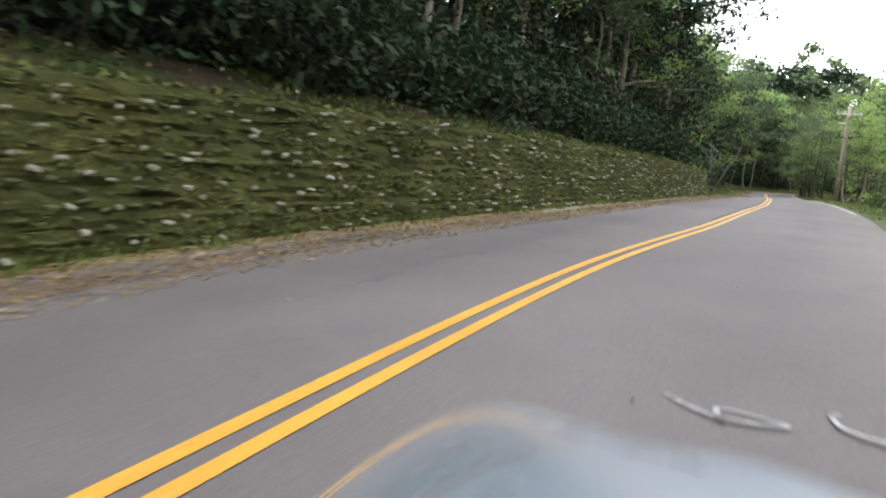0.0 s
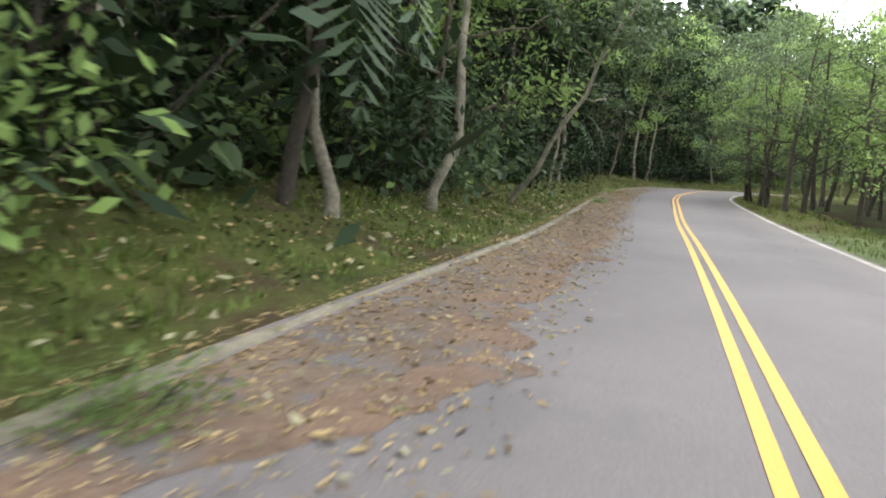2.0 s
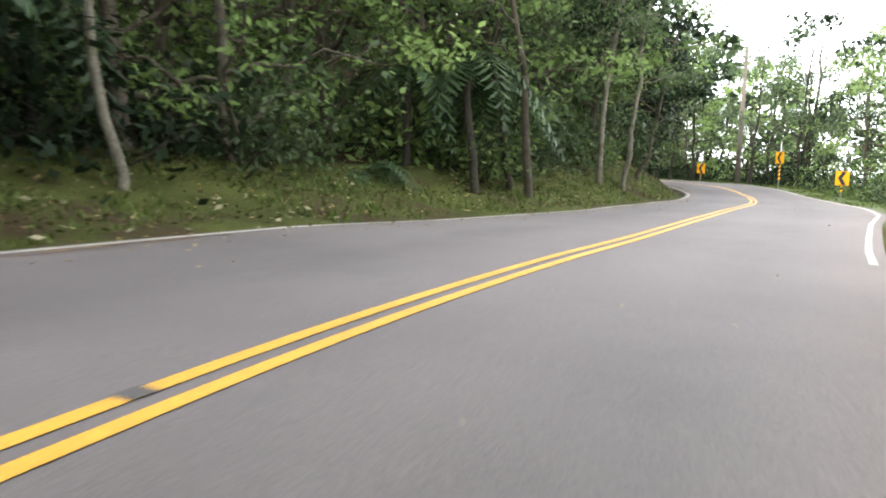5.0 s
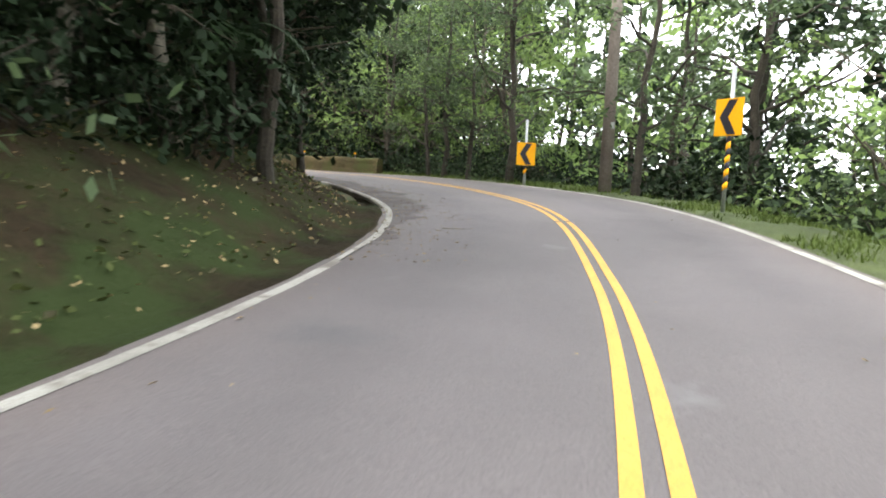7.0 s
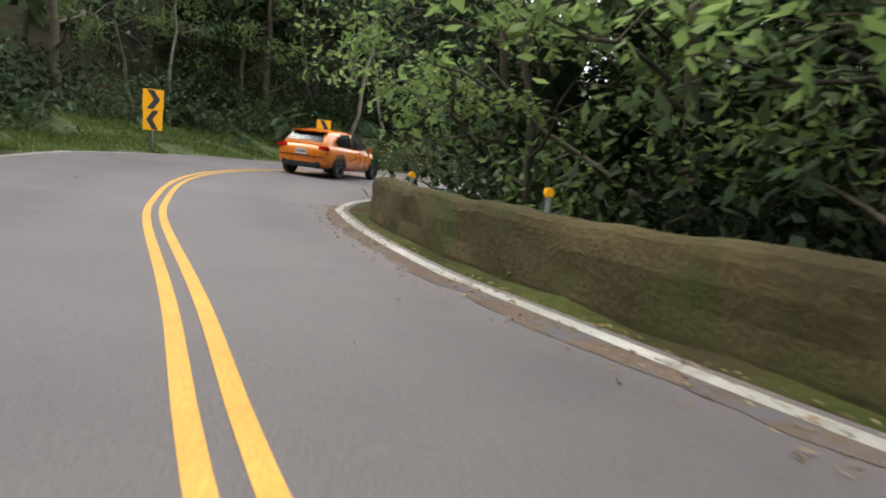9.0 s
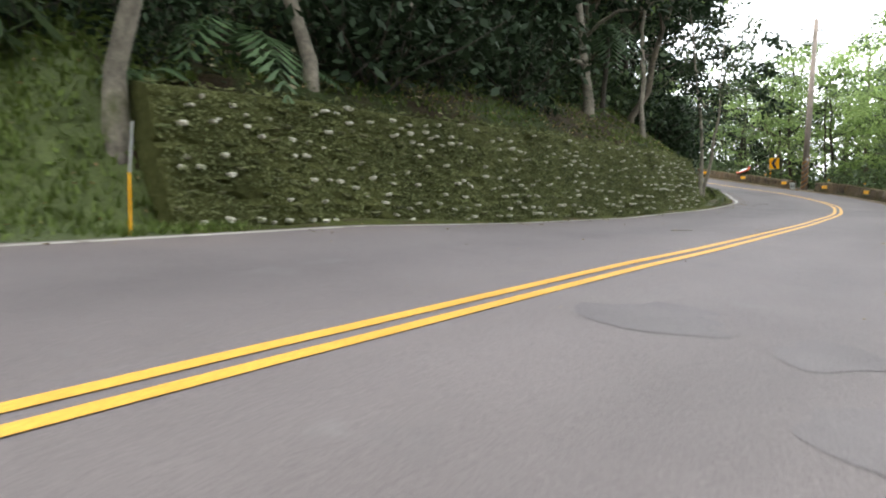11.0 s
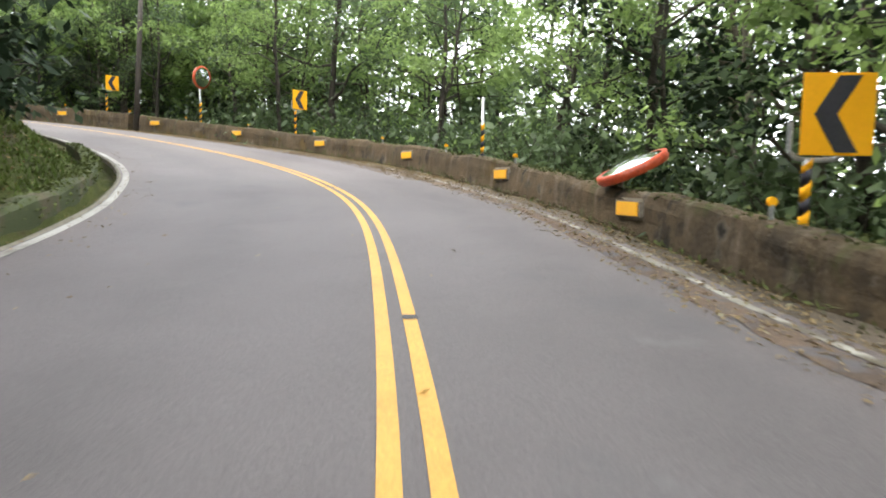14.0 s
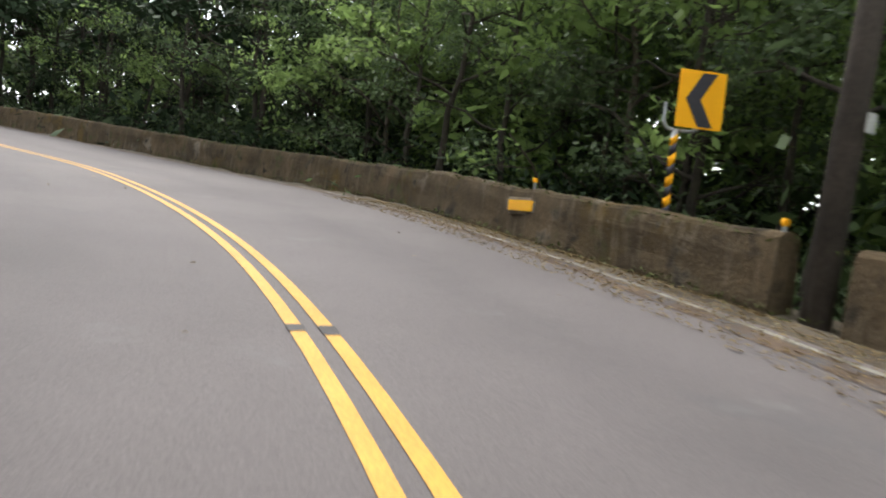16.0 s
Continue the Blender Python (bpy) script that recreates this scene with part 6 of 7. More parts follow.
def roadster(m):
    """A low blue-grey car; its bonnet slopes away in front of the windscreen."""
    car = empty("silver_car", m, "blue-grey metallic car with curved bonnet on the road", "car")

    def hood(x, y):
        a = abs(x)
        t = 0.4265 * (1.3 - y)
        return 0.705 - 0.1485 * y * y + 0.0299 * math.exp(-((a - 0.13 + t) / 0.102) ** 2) - 1.7885 * max(0, a - 0.474 + t) ** 2

    def sheet(name, xs, ys, mat, label="", lift=0.0):
        bm = bmesh.new()
        g = [[bm.verts.new((x, y, max(0.12, hood(x, y) + lift))) for x in xs] for y in ys]
        for r, s in zip(g, g[1:]):
            for i in range(len(xs) - 1):
                bm.faces.new((r[i], r[i + 1], s[i + 1], s[i]))
        return part(name, bm, mat, car, label, smooth=True)
    ys = np.linspace(0.34, 1.95, 34)
    sheet("bonnet", np.linspace(-0.44, 0.44, 37), ys, M_SILVER, "blue-grey bonnet")
    sheet("fender", np.linspace(-0.86, -0.445, 28), np.linspace(0.3, 1.95, 40), M_SILVER, "curved fender")
    sheet("fender", np.linspace(0.445, 0.86, 28), np.linspace(0.3, 1.95, 40), M_SILVER, "curved fender")
    sheet("shut_line", np.linspace(-0.455, 0.455, 20), np.linspace(0.3, 1.93, 20), M_TRIM, "dark gap under the bonnet", -0.012)
    bm = bmesh.new()
    box(bm, 0, 1.8, 0.03, 1.2, 0.14, 0.1, bevel=0.04)
    part("front_bumper", bm, M_SILVER, car)

    def body(y, w, top):
        return [(0, 0.2), (w * 0.85, 0.2), (w, 0.32), (w, top - 0.1), (w * 0.94, top), (w * 0.5, top + 0.01), (0, top + 0.015)]
    skin("tub", car, [(-3.0, 0.7, 0.66), (-2.8, 0.82, 0.72), (-2.0, 0.85, 0.74), (-1.0, 0.85, 0.72), (-0.4, 0.84, 0.68), (0.28, 0.6, 0.5)], body, M_SILVER)

    def glass(y, w, top):
        return [(w, 0.66), (w * 0.92, (0.66 + top) / 2), (w * 0.72, top - 0.02), (w * 0.4, top), (0, top + 0.005)]
    skin("windscreen", car, [(-2.6, 0.66, 0.74), (-2.0, 0.7, 0.98), (-1.3, 0.74, 1.1), (-0.8, 0.74, 1.0), (-0.2, 0.66, 0.8), (0.32, 0.6, 0.68)], glass, M_GLASS, "dark windscreen and windows")
    bm = bmesh.new()
    rod(bm, (-0.5, 0.3, 0.72), (0.1, 0.22, 0.74), 0.012, sides=8)
    part("wiper", bm, M_TRIM, car, "black wiper")
    for sx in (-1, 1):
        for y, r in ((-2.0, 0.31), (0.75, 0.16)):
            wheel(car, sx * 0.72, y, r, 0.2)
        bm = bmesh.new()
        box(bm, sx * 0.45, 1.85, 0.03, 0.2, 0.1, 0.05, bevel=0.02)
        part("headlamp", bm, M_LAMP, car)
        bm = bmesh.new()
        box(bm, sx * 0.6, -2.98, 0.6, 0.26, 0.08, 0.1, bevel=0.02)
        part("tail_lamp", bm, M_TAIL, car)
    return car


roadster(road_pose(-0.19, 1.62, 0.155, 0) @ pose(0, 0, 0, 6.39, 3.81, -5.8))

# ---------------------------------------------------------------- grass and litter
def scatter_grass(name, spans, count, size, label, seed):
    g = np.random.default_rng(seed)
    b = Build()
    for side, u0, u1, d0, d1, share in spans:
        n = int(count * share)
        u = g.uniform(u0, u1, n)
        d = g.uniform(d0, d1, n) ** 1.0
        w = W_LEFT(u) if side < 0 else W_RIGHT(u)
        h = bank_left(u, d) if side < 0 else bank_right(u, d)
        p = at(u, side * (w + d)) + np.stack([0 * u, 0 * u, h - 0.03], -1)
        keep = np.array([noise.noise(Vector((float(a[0]) * 0.5, float(a[1]) * 0.5, 1.0))) > -0.18 for a in p])
        p = p[keep]
        k = len(p)
        for _ in range(3):
            yaw = g.uniform(0, 2 * np.pi, k)
            hh = size * g.uniform(0.5, 1.4, k)
            lean = np.stack([np.cos(yaw), np.sin(yaw), 0 * yaw], -1)
            s = np.stack([-np.sin(yaw), np.cos(yaw), 0 * yaw], -1) * (0.012 + 0.012 * g.random(k))[:, None]
            q = p + g.normal(0, 0.05, (k, 3)) * np.array([1, 1, 0])
            v = np.stack([q - s, q + s, q + lean * (hh * g.uniform(0.3, 0.9, k))[:, None] + np.array([0, 0, 1]) * hh[:, None]], 1)
            b.add(v.reshape(-1, 3), np.arange(3 * k).reshape(-1, 3))
    ob = new(name, b.mesh(name, M_BLADE))
    return tagged(ob, label, "grass", kind="stuff")


scatter_grass("grass", [(-1, -20, 39, 0.15, 0.4, 0.06), (-1, -20, 39, 1.0, 3.0, 0.2), (-1, 39, 128, 0.5, 3.4, 0.68)], 15000, 0.12, "short patchy grass on the hillside verge", 1)
scatter_grass("grass", [(1, -20, 130, 0.3, 3.0, 0.6), (1, 130, 151, 0.25, 2.6, 0.4)], 11000, 0.12, "short green grass on the valley verge", 2)
scatter_grass("grass", [(-1, 150, 166, 0.6, 3.4, 0.2), (-1, 166, 182.7, 0.2, 3.6, 1.1), (-1, 183, 203, 1.2, 3.4, 0.15), (-1, 203, 245, 0.85, 3.4, 0.6)], 15000, 0.11, "short mossy grass on the banks", 3)


def scatter_litter(name, spans, label, seed, size=0.021):
    g = np.random.default_rng(seed)
    b = Build()
    for off0, off1, u0, u1, n in spans:
        u = g.uniform(u0, u1, n)
        t = g.random(n) ** 1.6
        off = np.array([float(off0(a)) for a in u]) * (1 - t) + np.array([float(off1(a)) for a in u]) * t
        p = at(u, off, 0.014)
        yaw = g.uniform(0, 2 * np.pi, n)
        ln = size * g.uniform(0.5, 1.6, n)
        d = np.stack([np.cos(yaw), np.sin(yaw), g.normal(0, 0.15, n)], -1) * ln[:, None]
        s = np.stack([-np.sin(yaw), np.cos(yaw), g.normal(0, 0.15, n)], -1) * (ln * g.uniform(0.2, 0.5, n))[:, None]
        lift = np.array([0, 0, 0.012])
        v = np.stack([p - d, p - s + lift * g.random((n, 1)), p + d, p + s + lift * g.random((n, 1))], 1)
        b.add(v.reshape(-1, 3), np.arange(4 * n).reshape(-1, 4))
    ob = new(name, b.mesh(name, M_LITTER))
    return tagged(ob, label, "leaf litter", kind="stuff")


LE = lambda k: (lambda u: -W_LEFT(u) + k)
RE = lambda k: (lambda u: W_RIGHT(u) + k)
scatter_litter("leaf_litter", [(LE(-0.4), LE(0.9), -6, 22, 20000), (LE(-0.35), LE(1.1), 22, 42, 8000), (LE(-0.3), LE(1.5), 42, 88, 13000), (LE(-0.2), LE(0.9), 88, 125, 700), (LE(0.1), LE(6), -15, 260, 900)],
               "brown and yellow leaves strewn along the road edge", 5)
scatter_litter("leaf_litter", [(RE(0.4), RE(-0.5), 196, 240, 13000), (RE(0.55), RE(-0.8), 232, 258, 15000), (RE(0.2), RE(-0.5), 150, 162, 700), (LE(-0.1), LE(1.3), 132, 160, 1600), (LE(-0.2), LE(0.5), 183, 240, 900)],
               "brown leaf litter gathered along the parapet", 6)


def scatter_bank(name, spans, label, seed, size):
    """Dead leaves lying on the banks."""
    g = np.random.default_rng(seed)
    b = Build()
    for side, u0, u1, d0, d1, n in spans:
        u, d = g.uniform(u0, u1, n), g.uniform(d0, d1, n)
        w = W_LEFT(u) if side < 0 else W_RIGHT(u)
        h = bank_left(u, d) if side < 0 else bank_right(u, d)
        p = at(u, side * (w + d)) + np.stack([0 * u, 0 * u, h + 0.05 + 0.03 * g.random(n)], -1)
        leaves(b, p, size, g, 0.1, 0.55)
    tagged(new(name, b.mesh(name, M_LITTER)), label, "leaf litter", kind="stuff")


scatter_bank("leaf_litter", [(-1, -20, 41, 1.1, 4.5, 3500), (-1, 42, 128, 0.5, 3.6, 6000), (-1, 126, 150, 0.5, 3.5, 1300), (-1, 150, 183, 0.5, 3.5, 1200), (-1, 183, 203, 1.1, 4.0, 1200), (-1, 203, 245, 0.8, 3.5, 1800), (1, 70, 100, 0.2, 3.0, 900)],
             "dead leaves and twigs strewn over the banks", 8, 0.06)

# larger pale and yellow-green leaves among the litter
M_FALLEN = foliage("pale_fallen_leaves", (0.15, 0.14, 0.07), (0.42, 0.38, 0.25), 0.8, 0.15)
_g = np.random.default_rng(77)
_b = Build()
for u0, u1, d0, d1, n in ((40, 90, 0.1, 2.6, 900), (90, 126, 0.2, 2.6, 260), (183, 240, 1.0, 3.0, 220), (126, 150, 0.5, 2.6, 60)):
    _u, _d = _g.uniform(u0, u1, n), _g.uniform(d0, d1, n)
    leaves(_b, at(_u, -W_LEFT(_u) - _d) + np.stack([0 * _u, 0 * _u, bank_left(_u, _d) + 0.06], -1), 0.12, _g, 0.05, 0.6)
for u0, u1, reach, n in ((-6, 40, 0.9, 380), (40, 84, 1.5, 900), (84, 120, 0.7, 120)):
    _u = _g.uniform(u0, u1, n)
    leaves(_b, at(_u, -W_LEFT(_u) + reach * _g.random(n) ** 1.4, 0.018), 0.075, _g, 0.0, 0.5)
for u0, u1, reach, n in ((196, 222, 0.45, 260), (222, 250, 0.8, 900), (250, 268, 0.6, 300)):
    _u = _g.uniform(u0, u1, n)
    leaves(_b, at(_u, BAR(_u) - 0.06 - reach * _g.random(n) ** 1.6, 0.016), 0.05, _g, 0.0, 0.5)
tagged(new("leaf_litter", _b.mesh("leaf_litter", M_FALLEN)), "larger pale and yellow-green fallen leaves by the road", "leaf litter", kind="stuff")
scatter_litter("leaf_litter", [(LE(0.1), LE(1.7), 42, 84, 5500), (LE(-0.1), LE(0.9), -6, 42, 1300)], "curled orange-brown leaves on the asphalt", 9, 0.03)

# dirt and crumbled leaves that creep over the asphalt
M_EARTH = surface("grey_brown_dirt", (0.075, 0.056, 0.045), (0.15, 0.105, 0.075), 1.4, 26, 0.8, 0.012, 0.95, spots=[((0.25, 0.19, 0.12), 11.0, 0.62), ((0.1, 0.092, 0.094), 3.0, 0.5)], shine=0.2)
M_FRINGE = surface("orange_brown_dirt", (0.09, 0.062, 0.047), (0.155, 0.1, 0.07), 2.2, 24, 0.8, 0.012, 0.95, spots=[((0.1, 0.09, 0.088), 2.6, 0.52), ((0.28, 0.21, 0.13), 12.0, 0.64)], shine=0.2)
for side, u0, u1, width, seed in [(-1, -10, 20, 0.5, 1), (-1, 20, 44, 0.42, 2), (-1, 44, 82, 1.15, 3), (-1, 82, 100, 0.3, 4), (1, 196, END - 3, 0.32, 5), (1, 150, 162, 0.3, 6)]:
    us = band(u0, u1, 0.12)
    w = width * (0.55 + 0.45 * np.minimum(smooth(us, u0, u0 + 4), 1 - smooth(us, u1 - 4, u1))) + wob(us, seed, 0.3, 1.5) * width + wob(us, seed + 4, 0.22, 0.3) * width
    edge = W_LEFT if side < 0 else W_RIGHT
    lines = [lambda u: (side * (edge(u) - 0.07), 0.009 + 0 * u), lambda u: (side * (edge(u) - np.maximum(w, 0.02) * 0.5), 0.012 + 0 * u), lambda u: (side * (edge(u) - np.maximum(w, 0.04)), 0.004 + 0 * u)]
    tagged(strip("dirt", us, lines if side < 0 else lines[::-1], M_EARTH), "red-brown dirt and crumbled leaves along the road edge", "dirt", kind="structure")
    if width > 1:
        fringe = [lambda u: (-edge(u) + w - 0.3 + wob(u, 21, 0.12, 0.5), 0.0135 + 0 * u), lambda u: (-edge(u) + w - 0.06, 0.0125 + 0 * u), lambda u: (-edge(u) + w + 0.14 + wob(u, 24, 0.1, 0.2), 0.004 + 0 * u)]
        tagged(strip("dirt", us, fringe, M_FRINGE), "orange-brown dirt swept along the lane", "dirt", kind="structure")

# dirt inside the bend, its dark tone also painting the shade of overhead trees
M_SHADED_DIRT = surface("damp_dirt", (0.06, 0.05, 0.046), (0.1, 0.086, 0.08), 0.9, 30, 0.6, 0.01, 0.9, spots=[((0.2, 0.15, 0.1), 14.0, 0.68), ((0.105, 0.092, 0.09), 1.6, 0.44)], shine=0.3)
us = band(132, 164, 0.06)
w = np.maximum(0.75 * np.minimum(smooth(us, 132, 140), 1 - smooth(us, 156, 164)) + wob(us, 12, 0.25, 1.3) + wob(us, 15, 0.2, 0.25) + wob(us, 19, 0.12, 0.09), 0.05)
tagged(strip("dirt", us, [lambda u: (-W_LEFT(u) + 0.06, 0.009 + 0 * u), lambda u: (-W_LEFT(u) + w * 0.5, 0.011 + 0 * u), lambda u: (-W_LEFT(u) + w, 0.004 + 0 * u)], M_SHADED_DIRT), "damp dark dirt washed over the inside of a bend", "dirt", kind="structure")

# fallen twigs on the asphalt
def twig(u, off, turn, length, k):
    g = np.random.default_rng(k)
    b = Build()
    p = bend((0, 0, 0.012), (1, 0, 0.0), length, 0.0, 6, g, 0.25)
    p[:, 2] = 0.014
    tube(b, p, np.linspace(0.007, 0.003, 6), 5)
    ob = new("twig", b.mesh("twig", M_BARK_PALE))
    ob.matrix_world = road_pose(u, off, 0.0, turn)
    return tagged(ob, "dry pale twig lying on the asphalt", "twig", "fallen twigs")


for k, (u, off) in enumerate([(73.2, -1.2), (74.5, -2.1), (72.8, -2.6), (36.5, -1.9), (33.8, -1.5), (55.5, -1.2), (57.3, -1.9), (91.5, -1.0), (90.0, 0.6), (135.0, -1.9), (140.0, -1.5), (197.0, -2.6), (201.5, -1.3),
                              (206.0, -2.2), (188.5, -1.2), (226.0, 2.0), (231.0, 2.3), (243.0, 2.9), (45.6, -2.2), (60.8, -1.6)]):
    twig(u, off, rng.uniform(0, 360), rng.uniform(0.2, 0.55), 200 + k)

# fallen green branch by the road edge
for k, (u, off, size) in enumerate([(45.6, -2.5, 0.26), (68.0, -2.7, 0.25), (77.5, -3.3, 0.25)]):
    plant_at("shrub", 1, u, off, 40 * k, size, "fallen leafy branches", 0.05)


# dark breaks across the yellow lines, and a crack in the asphalt
M_TAR = surface("tar_joint", (0.05, 0.045, 0.045), (0.08, 0.072, 0.072), 3.0, 60, 0.4, 0.004, 0.8)
for u, off, ln in [(96.6, -0.085, 0.12), (136.2, 0.085, 0.12), (136.15, -0.085, 0.12), (194.9, 0.085, 0.1), (194.85, -0.085, 0.1), (198.95, -0.085, 0.07), (198.9, 0.085, 0.07), (203.5, 0.085, 0.06), (211.0, -0.085, 0.08), (211.0, 0.085, 0.06), (218.6, 0.085, 0.06), (218.6, -0.085, 0.06), (222.7, 0.085, 0.1), (230.75, 0.085, 0.08), (230.7, -0.085, 0.08), (234.8, 0.085, 0.06), (249.55, 0.085, 0.16), (249.6, -0.085, 0.12)]:
    ob = strip("line_break", band(u - ln / 2, u + ln / 2, 0.04), [lambda u: (off - 0.05 + wob(u, 2, 0.01, 0.1), 0.009 + 0 * u), lambda u: (off + 0.05 + wob(u, 4, 0.01, 0.1), 0.009 + 0 * u)], M_TAR)
    tagged(ob, "dark joint across a yellow centre line", "road joint", kind="structure")
for u0, u1, off, amp in [(195.0, 204.0, 1.55, 0.35), (198.0, 201.0, 1.9, 0.2), (134.0, 136.2, 1.6, 0.5)]:
    us = band(u0, u1, 0.08)
    o = off + wob(us, off * 10, amp, 1.6) + wob(us, 5, 0.02, 0.2)
    w = 0.005 + np.abs(wob(us, 9, 0.028, 0.5))
    ob = strip("crack", us, [lambda u: (o - w, 0.004 + 0 * u), lambda u: (o + w, 0.004 + 0 * u)], M_TAR)
    tagged(ob, "thin dark crack in the asphalt", "crack", kind="structure")

for u0, u1, inner, spread in ((67.0, 95.5, 0.19, 0.06), (13.0, 41.0, 0.25, 0.05), (188.0, 193.0, 0.2, 0.08)):
    us = band(u0, u1, 0.1)
    _taper = np.minimum(smooth(us, u0, u0 + 3), 1 - smooth(us, u1 - 3, u1))
    _in, _out = -0.145 + wob(us, 3, 0.02, 0.3), -0.145 - (inner - 0.14 + np.abs(wob(us, 8, spread, 1.1)) + wob(us, 6, 0.03, 0.2)) * _taper
    ob = strip("crack", us, [lambda u: (_out, 0.005 + 0 * u), lambda u: (_in, 0.005 + 0 * u)], M_TAR)
    tagged(ob, "ragged dark seam beside a yellow centre line", "crack", kind="structure")


def ground_cover(spans, mat, label, seed, size):
    """Low creeping leaves over the banks, thick in some places and thin in others."""
    g = np.random.default_rng(seed)
    b = Build()
    for side, u0, u1, d0, d1, n in spans:
        u, d = g.uniform(u0, u1, n), g.uniform(d0, d1, n)
        keep = np.array([noise.noise(Vector((float(a) * 0.6, float(c) * 0.9, 6.0))) > -0.1 for a, c in zip(u, d)])
        u, d = u[keep], d[keep]
        w = W_LEFT(u) if side < 0 else W_RIGHT(u)
        h = bank_left(u, d) if side < 0 else bank_right(u, d)
        p = at(u, side * (w + d)) + np.stack([0 * u, 0 * u, h + 0.02 + 0.06 * g.random(len(u))], -1)
        leaves(b, p, size, g, -0.1, 0.6)
    tagged(new("ground_cover", b.mesh("ground_cover", mat)), label, "ground cover", kind="stuff")


ground_cover([(-1, 39.5, 128, 0.5, 3.6, 16000), (-1, 128, 150, 0.6, 3.0, 2500), (-1, 150, 166, 0.6, 3.6, 2000), (-1, 203, 245, 0.55, 3.4, 14000)], M_MOSS, "low creeping plants and moss on the banks", 31, 0.075)
ground_cover([(-1, -20, 41, 0.75, 1.6, 3500), (-1, 183, 202.5, 1.0, 1.6, 1500)], M_MOSS, "creeping plants along the top of a wall", 32, 0.08)
ground_cover([(-1, 168, 182.6, 0.3, 4.0, 7000), (1, 150, 196, 0.4, 3.0, 4000)], M_BLADE, "green weeds in the grass", 33, 0.09)


# moss tufts on the kerb round the bank
_g = np.random.default_rng(41)
_b = Build()
_u = _g.uniform(203.1, 237.9, 5000)
_d = _g.uniform(0.42, 0.74, 5000)
leaves(_b, at(_u, -W_LEFT(_u) - _d, 0.22 * np.where(_d < 0.48, _g.random(5000), 1.0) + 0.02), 0.06, _g, 0.0, 0.6)
tagged(new("kerb_moss", _b.mesh("kerb_moss", M_MOSS)), "moss and small plants growing on a kerb", "moss", kind="stuff")

# moss, weeds and dead leaves on and below the parapets
_b = Build()
for u0, u1, n in ((196.1, 218.6, 2600), (221.8, 249.0, 3200), (249.6, 270.0, 2200)):
    _u = _g.uniform(u0, u1, n)
    leaves(_b, at(_u, BAR(_u) + _g.uniform(0.04, 0.34, n), 0.5 * GROW(_u) + 0.0 + _g.uniform(-0.02, 0.04, n)), 0.055, _g, 0.1, 0.6)
    _k = n // 3
    _u = _g.uniform(u0, u1, _k)
    leaves(_b, at(_u, BAR(_u) - 0.02 - np.abs(_g.normal(0, 0.05, _k)), _g.uniform(0, 0.08, _k)), 0.07, _g, -0.5, 0.35)
tagged(new("parapet_moss", _b.mesh("parapet_moss", M_MOSS)), "moss and small weeds on a concrete parapet", "moss", kind="stuff")

# ---------------------------------------------------------------- stone retaining walls
def rock(seed):
    """A rough rounded block one unit wide, deep and high, 44 triangles."""
    bm = bmesh.new()
    bmesh.ops.create_cube(bm, size=1)
    bmesh.ops.bevel(bm, geom=list(bm.edges), offset=0.2, segments=1, affect="EDGES")
    for v in bm.verts:
        v.co += Vector(noise.noise_vector(v.co * 1.7 + Vector((seed * 3.7, 0, 0)))) * 0.16
    bmesh.ops.triangulate(bm, faces=bm.faces)
    v = np.array([tuple(a.co) for a in bm.verts])
    f = np.array([[a.index for a in b.verts] for b in bm.faces])
    bm.free()
    return v, f


ROCKS = [rock(k) for k in range(6)]


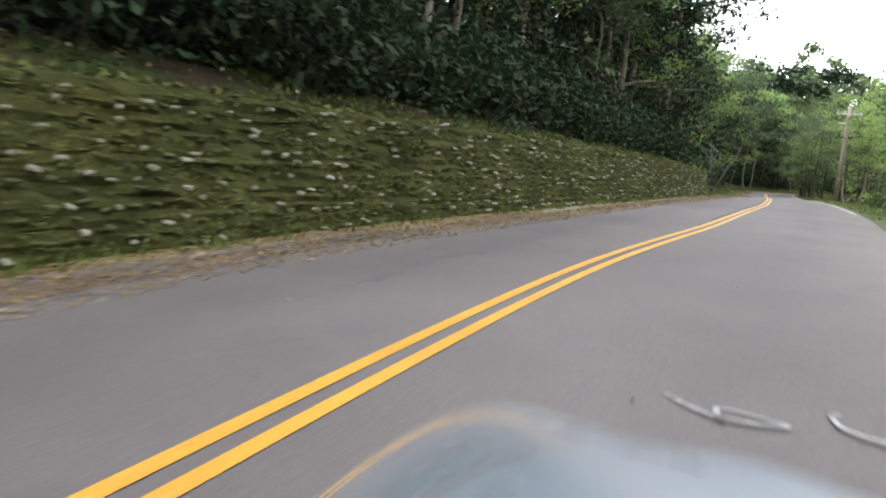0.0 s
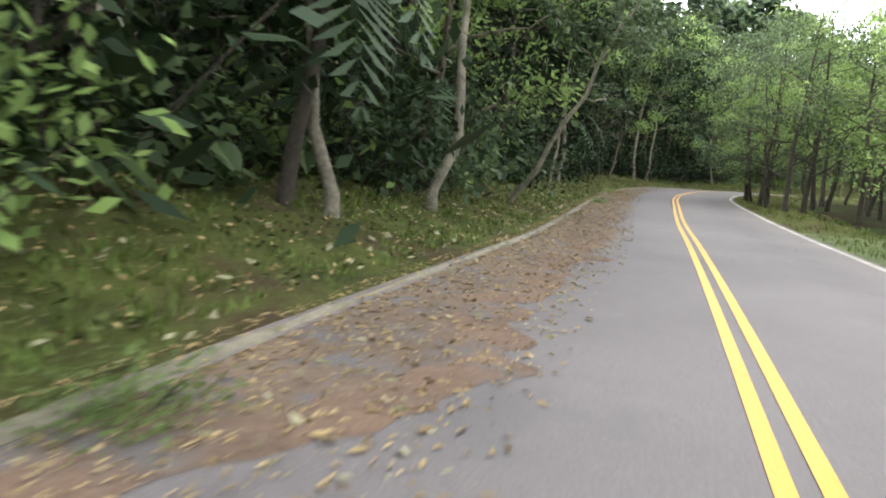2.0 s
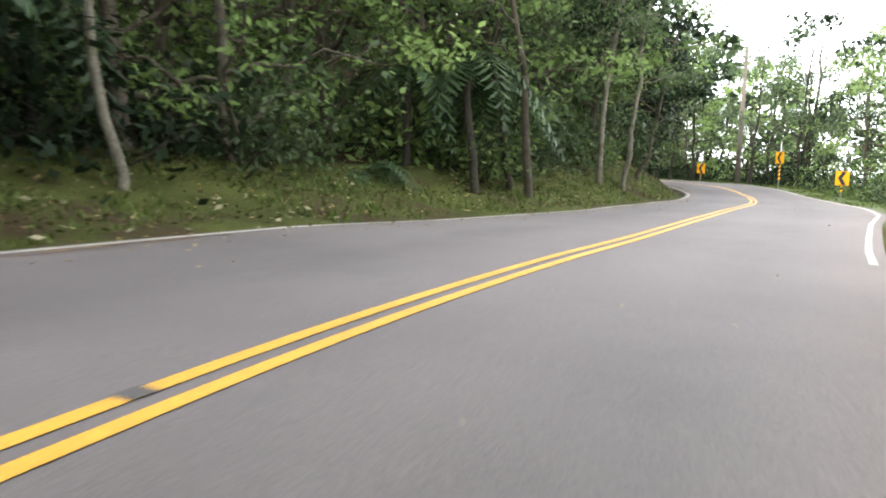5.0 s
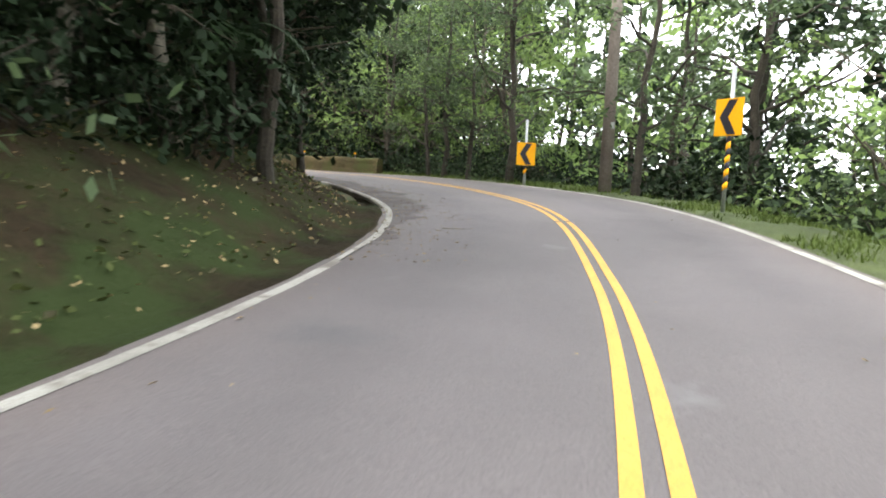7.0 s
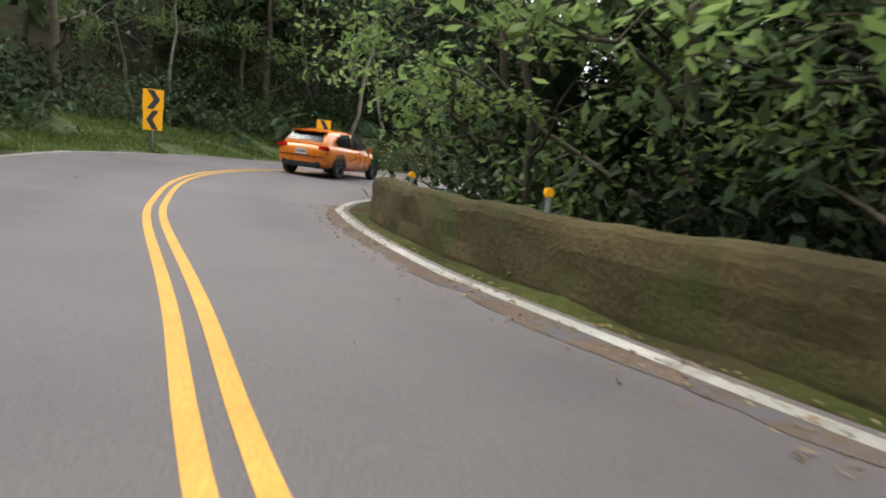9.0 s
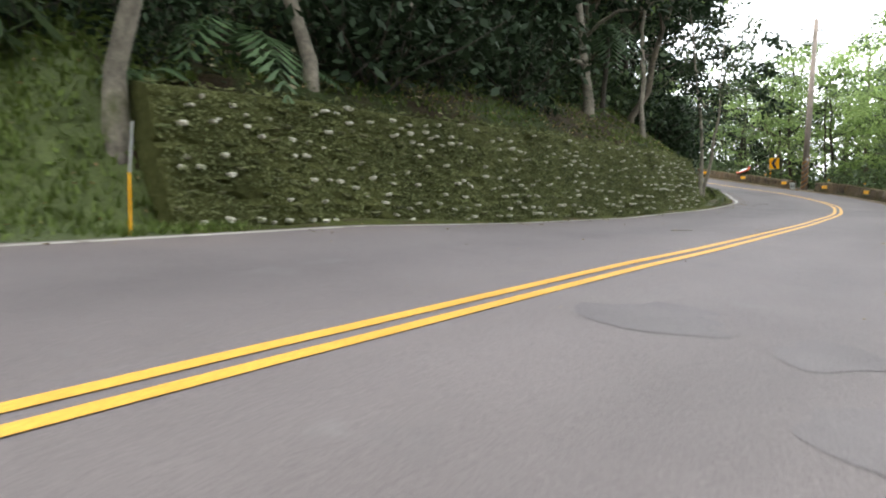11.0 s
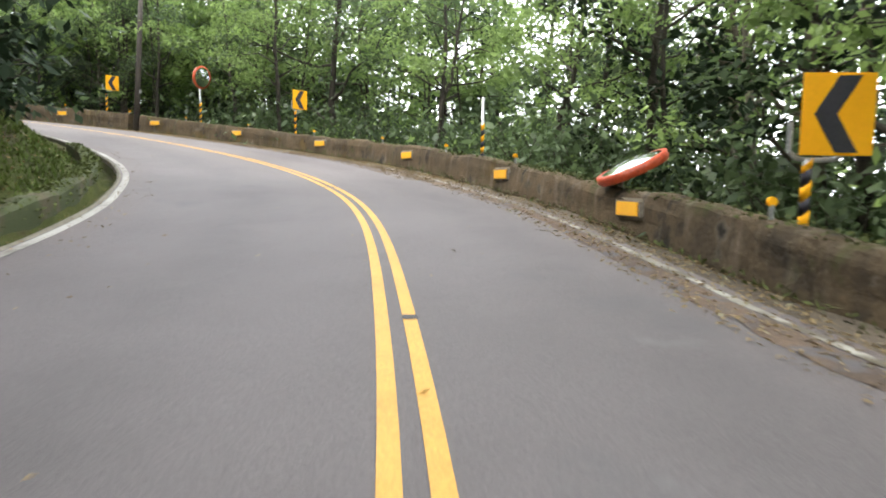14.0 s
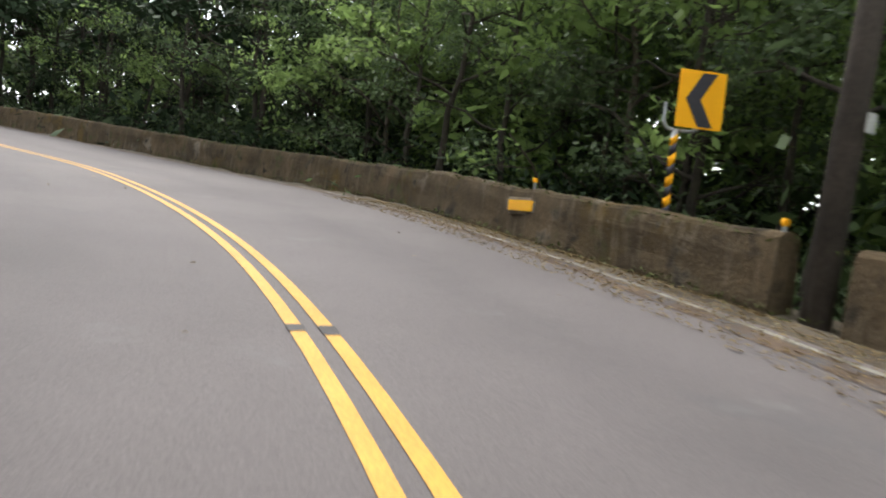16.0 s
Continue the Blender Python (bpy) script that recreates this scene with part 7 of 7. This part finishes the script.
def studded_wall(name, u0, u1, top, gap0, batter, rows, step, size, pale, near, label, seed, moss, leafy, light):
    """A battered overgrown wall: a rough mossy face in low courses, with rows of stones, some pale, standing out of it.
    near: the stretch whose stones are parts of their own."""
    g = np.random.default_rng(seed)
    us = band(u0, u1, 0.16)
    lines = []
    levels = np.linspace(0, 1, 2 * rows + 1)

    def face(u, h):
        return np.array([noise.noise((float(a) * 1.1, h * 3, 4.0 + seed)) * 0.07 + noise.noise((float(a) * 4.5, h * 14, 8.0)) * 0.07 for a in np.atleast_1d(u)])
    for k, h in enumerate(levels):
        def line(u, h=h, k=k):
            return -W_LEFT(u) - gap0 - batter * h + face(u, h) + (0.012 if k % 2 else -0.012), h * top(u) + (0.05 * np.array([noise.noise((float(a) * 1.7, h * 20, 1.0)) for a in u]) if 0 < h < 1 else 0) - (0.3 if k == 0 else 0)
        lines.append(line)
    lines.append(lambda u: (-W_LEFT(u) - gap0 - batter - 0.3, top(u) + 0.05))
    lines.append(lambda u: (-W_LEFT(u) - gap0 - batter - 0.75, top(u) + 0.06))
    lines.append(lambda u: (-W_LEFT(u) - gap0 - batter - 0.8, -0.4 + 0 * u))
    wall = strip(name, us, lines[::-1], M_JOINT, smooth=False, close=True)
    tagged(wall, label, "retaining wall", kind="structure")
    mats = (M_STONE, light)
    meshes = [[], []]
    for v, f in ROCKS:
        for q in (0, 1):
            me = bpy.data.meshes.new("stone")
            me.from_pydata(v.tolist(), [], f.tolist())
            me.materials.append(mats[q])
            meshes[q].append(me)
    rest, made = [Build(), Build()], 0
    for r in range(rows):
        u = u0 + 0.08 + g.uniform(0, step)
        while u < u1 - 0.05:
            q = int(g.random() < pale)
            if g.random() < 0.8:
                h = (r + 0.5) / rows
                t = float(top(u))
                w = size * g.uniform(0.6, 1.35) * (1.0 if q else 1.7)
                hh = min(size * g.uniform(0.5, 0.85), t / rows * 0.9) * (1.0 if q else 0.85)
                x, y, zz = at(u, -float(W_LEFT(u)) - gap0 - batter * h + float(face(u, h)[0]) + (0.01 if q else -0.02), h * t + g.normal(0, 0.035))
                m = pose(float(x), float(y), float(zz), g.normal(0, 8), g.normal(0, 8), heading(u) + g.normal(0, 8)) @ Matrix.Diagonal((0.15, w, hh, 1))
                k = int(g.integers(0, 6))
                if near[0] <= u <= near[1] and made < 300:
                    ob = new("stone", meshes[q][k])
                    ob.parent = wall
                    ob.matrix_basis = m
                    made += 1
                else:
                    a = np.array(m)
                    rest[q].add(ROCKS[k][0] @ a[:3, :3].T + a[:3, 3], ROCKS[k][1])
            u += step * g.uniform(0.55, 1.45)
    for q in (0, 1):
        if rest[q].n:
            ob = new("stones", rest[q].mesh("stones", mats[q]))
            ob.parent = wall
            tagged(ob, kind="stuff")
    green = Build()
    n = int(leafy * (u1 - u0))
    u, h = g.uniform(u0, u1, n), g.uniform(0.0, 1.0, n)
    keep = np.array([noise.noise(Vector((float(a) * 0.9, float(b) * 4, 2.0))) > (-0.12 if leafy < 1000 else -0.4) for a, b in zip(u, h)])
    u, h = u[keep], h[keep]
    h = np.where(g.random(len(h)) < 0.45, (np.floor(h * rows) + g.uniform(0, 1, len(h)) ** 2 * 0.7) / rows, h)
    p = at(u, -W_LEFT(u) - gap0 - batter * h + 0.05, h * top(u) + 0.02)
    leaves(green, p, 0.04, g, 0.5, 0.6)
    k = int(90 * (u1 - u0))
    u = g.uniform(u0, u1, k)
    leaves(green, at(u, -W_LEFT(u) - gap0 - batter - g.uniform(-0.05, 0.5, k), top(u) + 0.04), 0.1, g, -0.4, 0.4)
    tagged(new("creeper", green.mesh("creeper", moss)), "moss and small-leaved creeper growing over a stone wall", "creeper", kind="stuff")
    return wall


M_GREY_STONE = surface("grey_stone", (0.18, 0.17, 0.12), (0.46, 0.44, 0.37), 4.0, 30, 0.5, 0.01, 0.9, spots=[((0.09, 0.095, 0.035), 5.0, 0.5)])
M_MOSS_OLIVE = foliage("olive_moss", (0.05, 0.056, 0.016), (0.125, 0.132, 0.04), 0.85, 0.1)
M_MOSS_GREEN = foliage("green_creeper", (0.072, 0.08, 0.032), (0.13, 0.145, 0.06), 0.8, 0.15)
studded_wall("stone_wall", START + 3, 39.5, table([(-36, 1.45), (28, 1.45), (35, 1.38), (39.5, 1.3)]), 0.42, 0.22, 12, 0.2, 0.052, 0.32, (33.5, 39.5),
             "mossy stone retaining wall with rows of small pale stones", 7, M_MOSS_OLIVE, 900, M_GREY_STONE)
studded_wall("stone_wall", 181.95, 201.3, table([(181.9, 1.4), (186, 1.52), (190, 1.7), (197, 1.7), (201.3, 1.5)]), 0.5, 0.4, 10, 0.3, 0.066, 0.62, (188.5, 201.3),
             "overgrown retaining wall studded with rows of small whitish stones", 9, M_MOSS_GREEN, 2300, M_PALE)
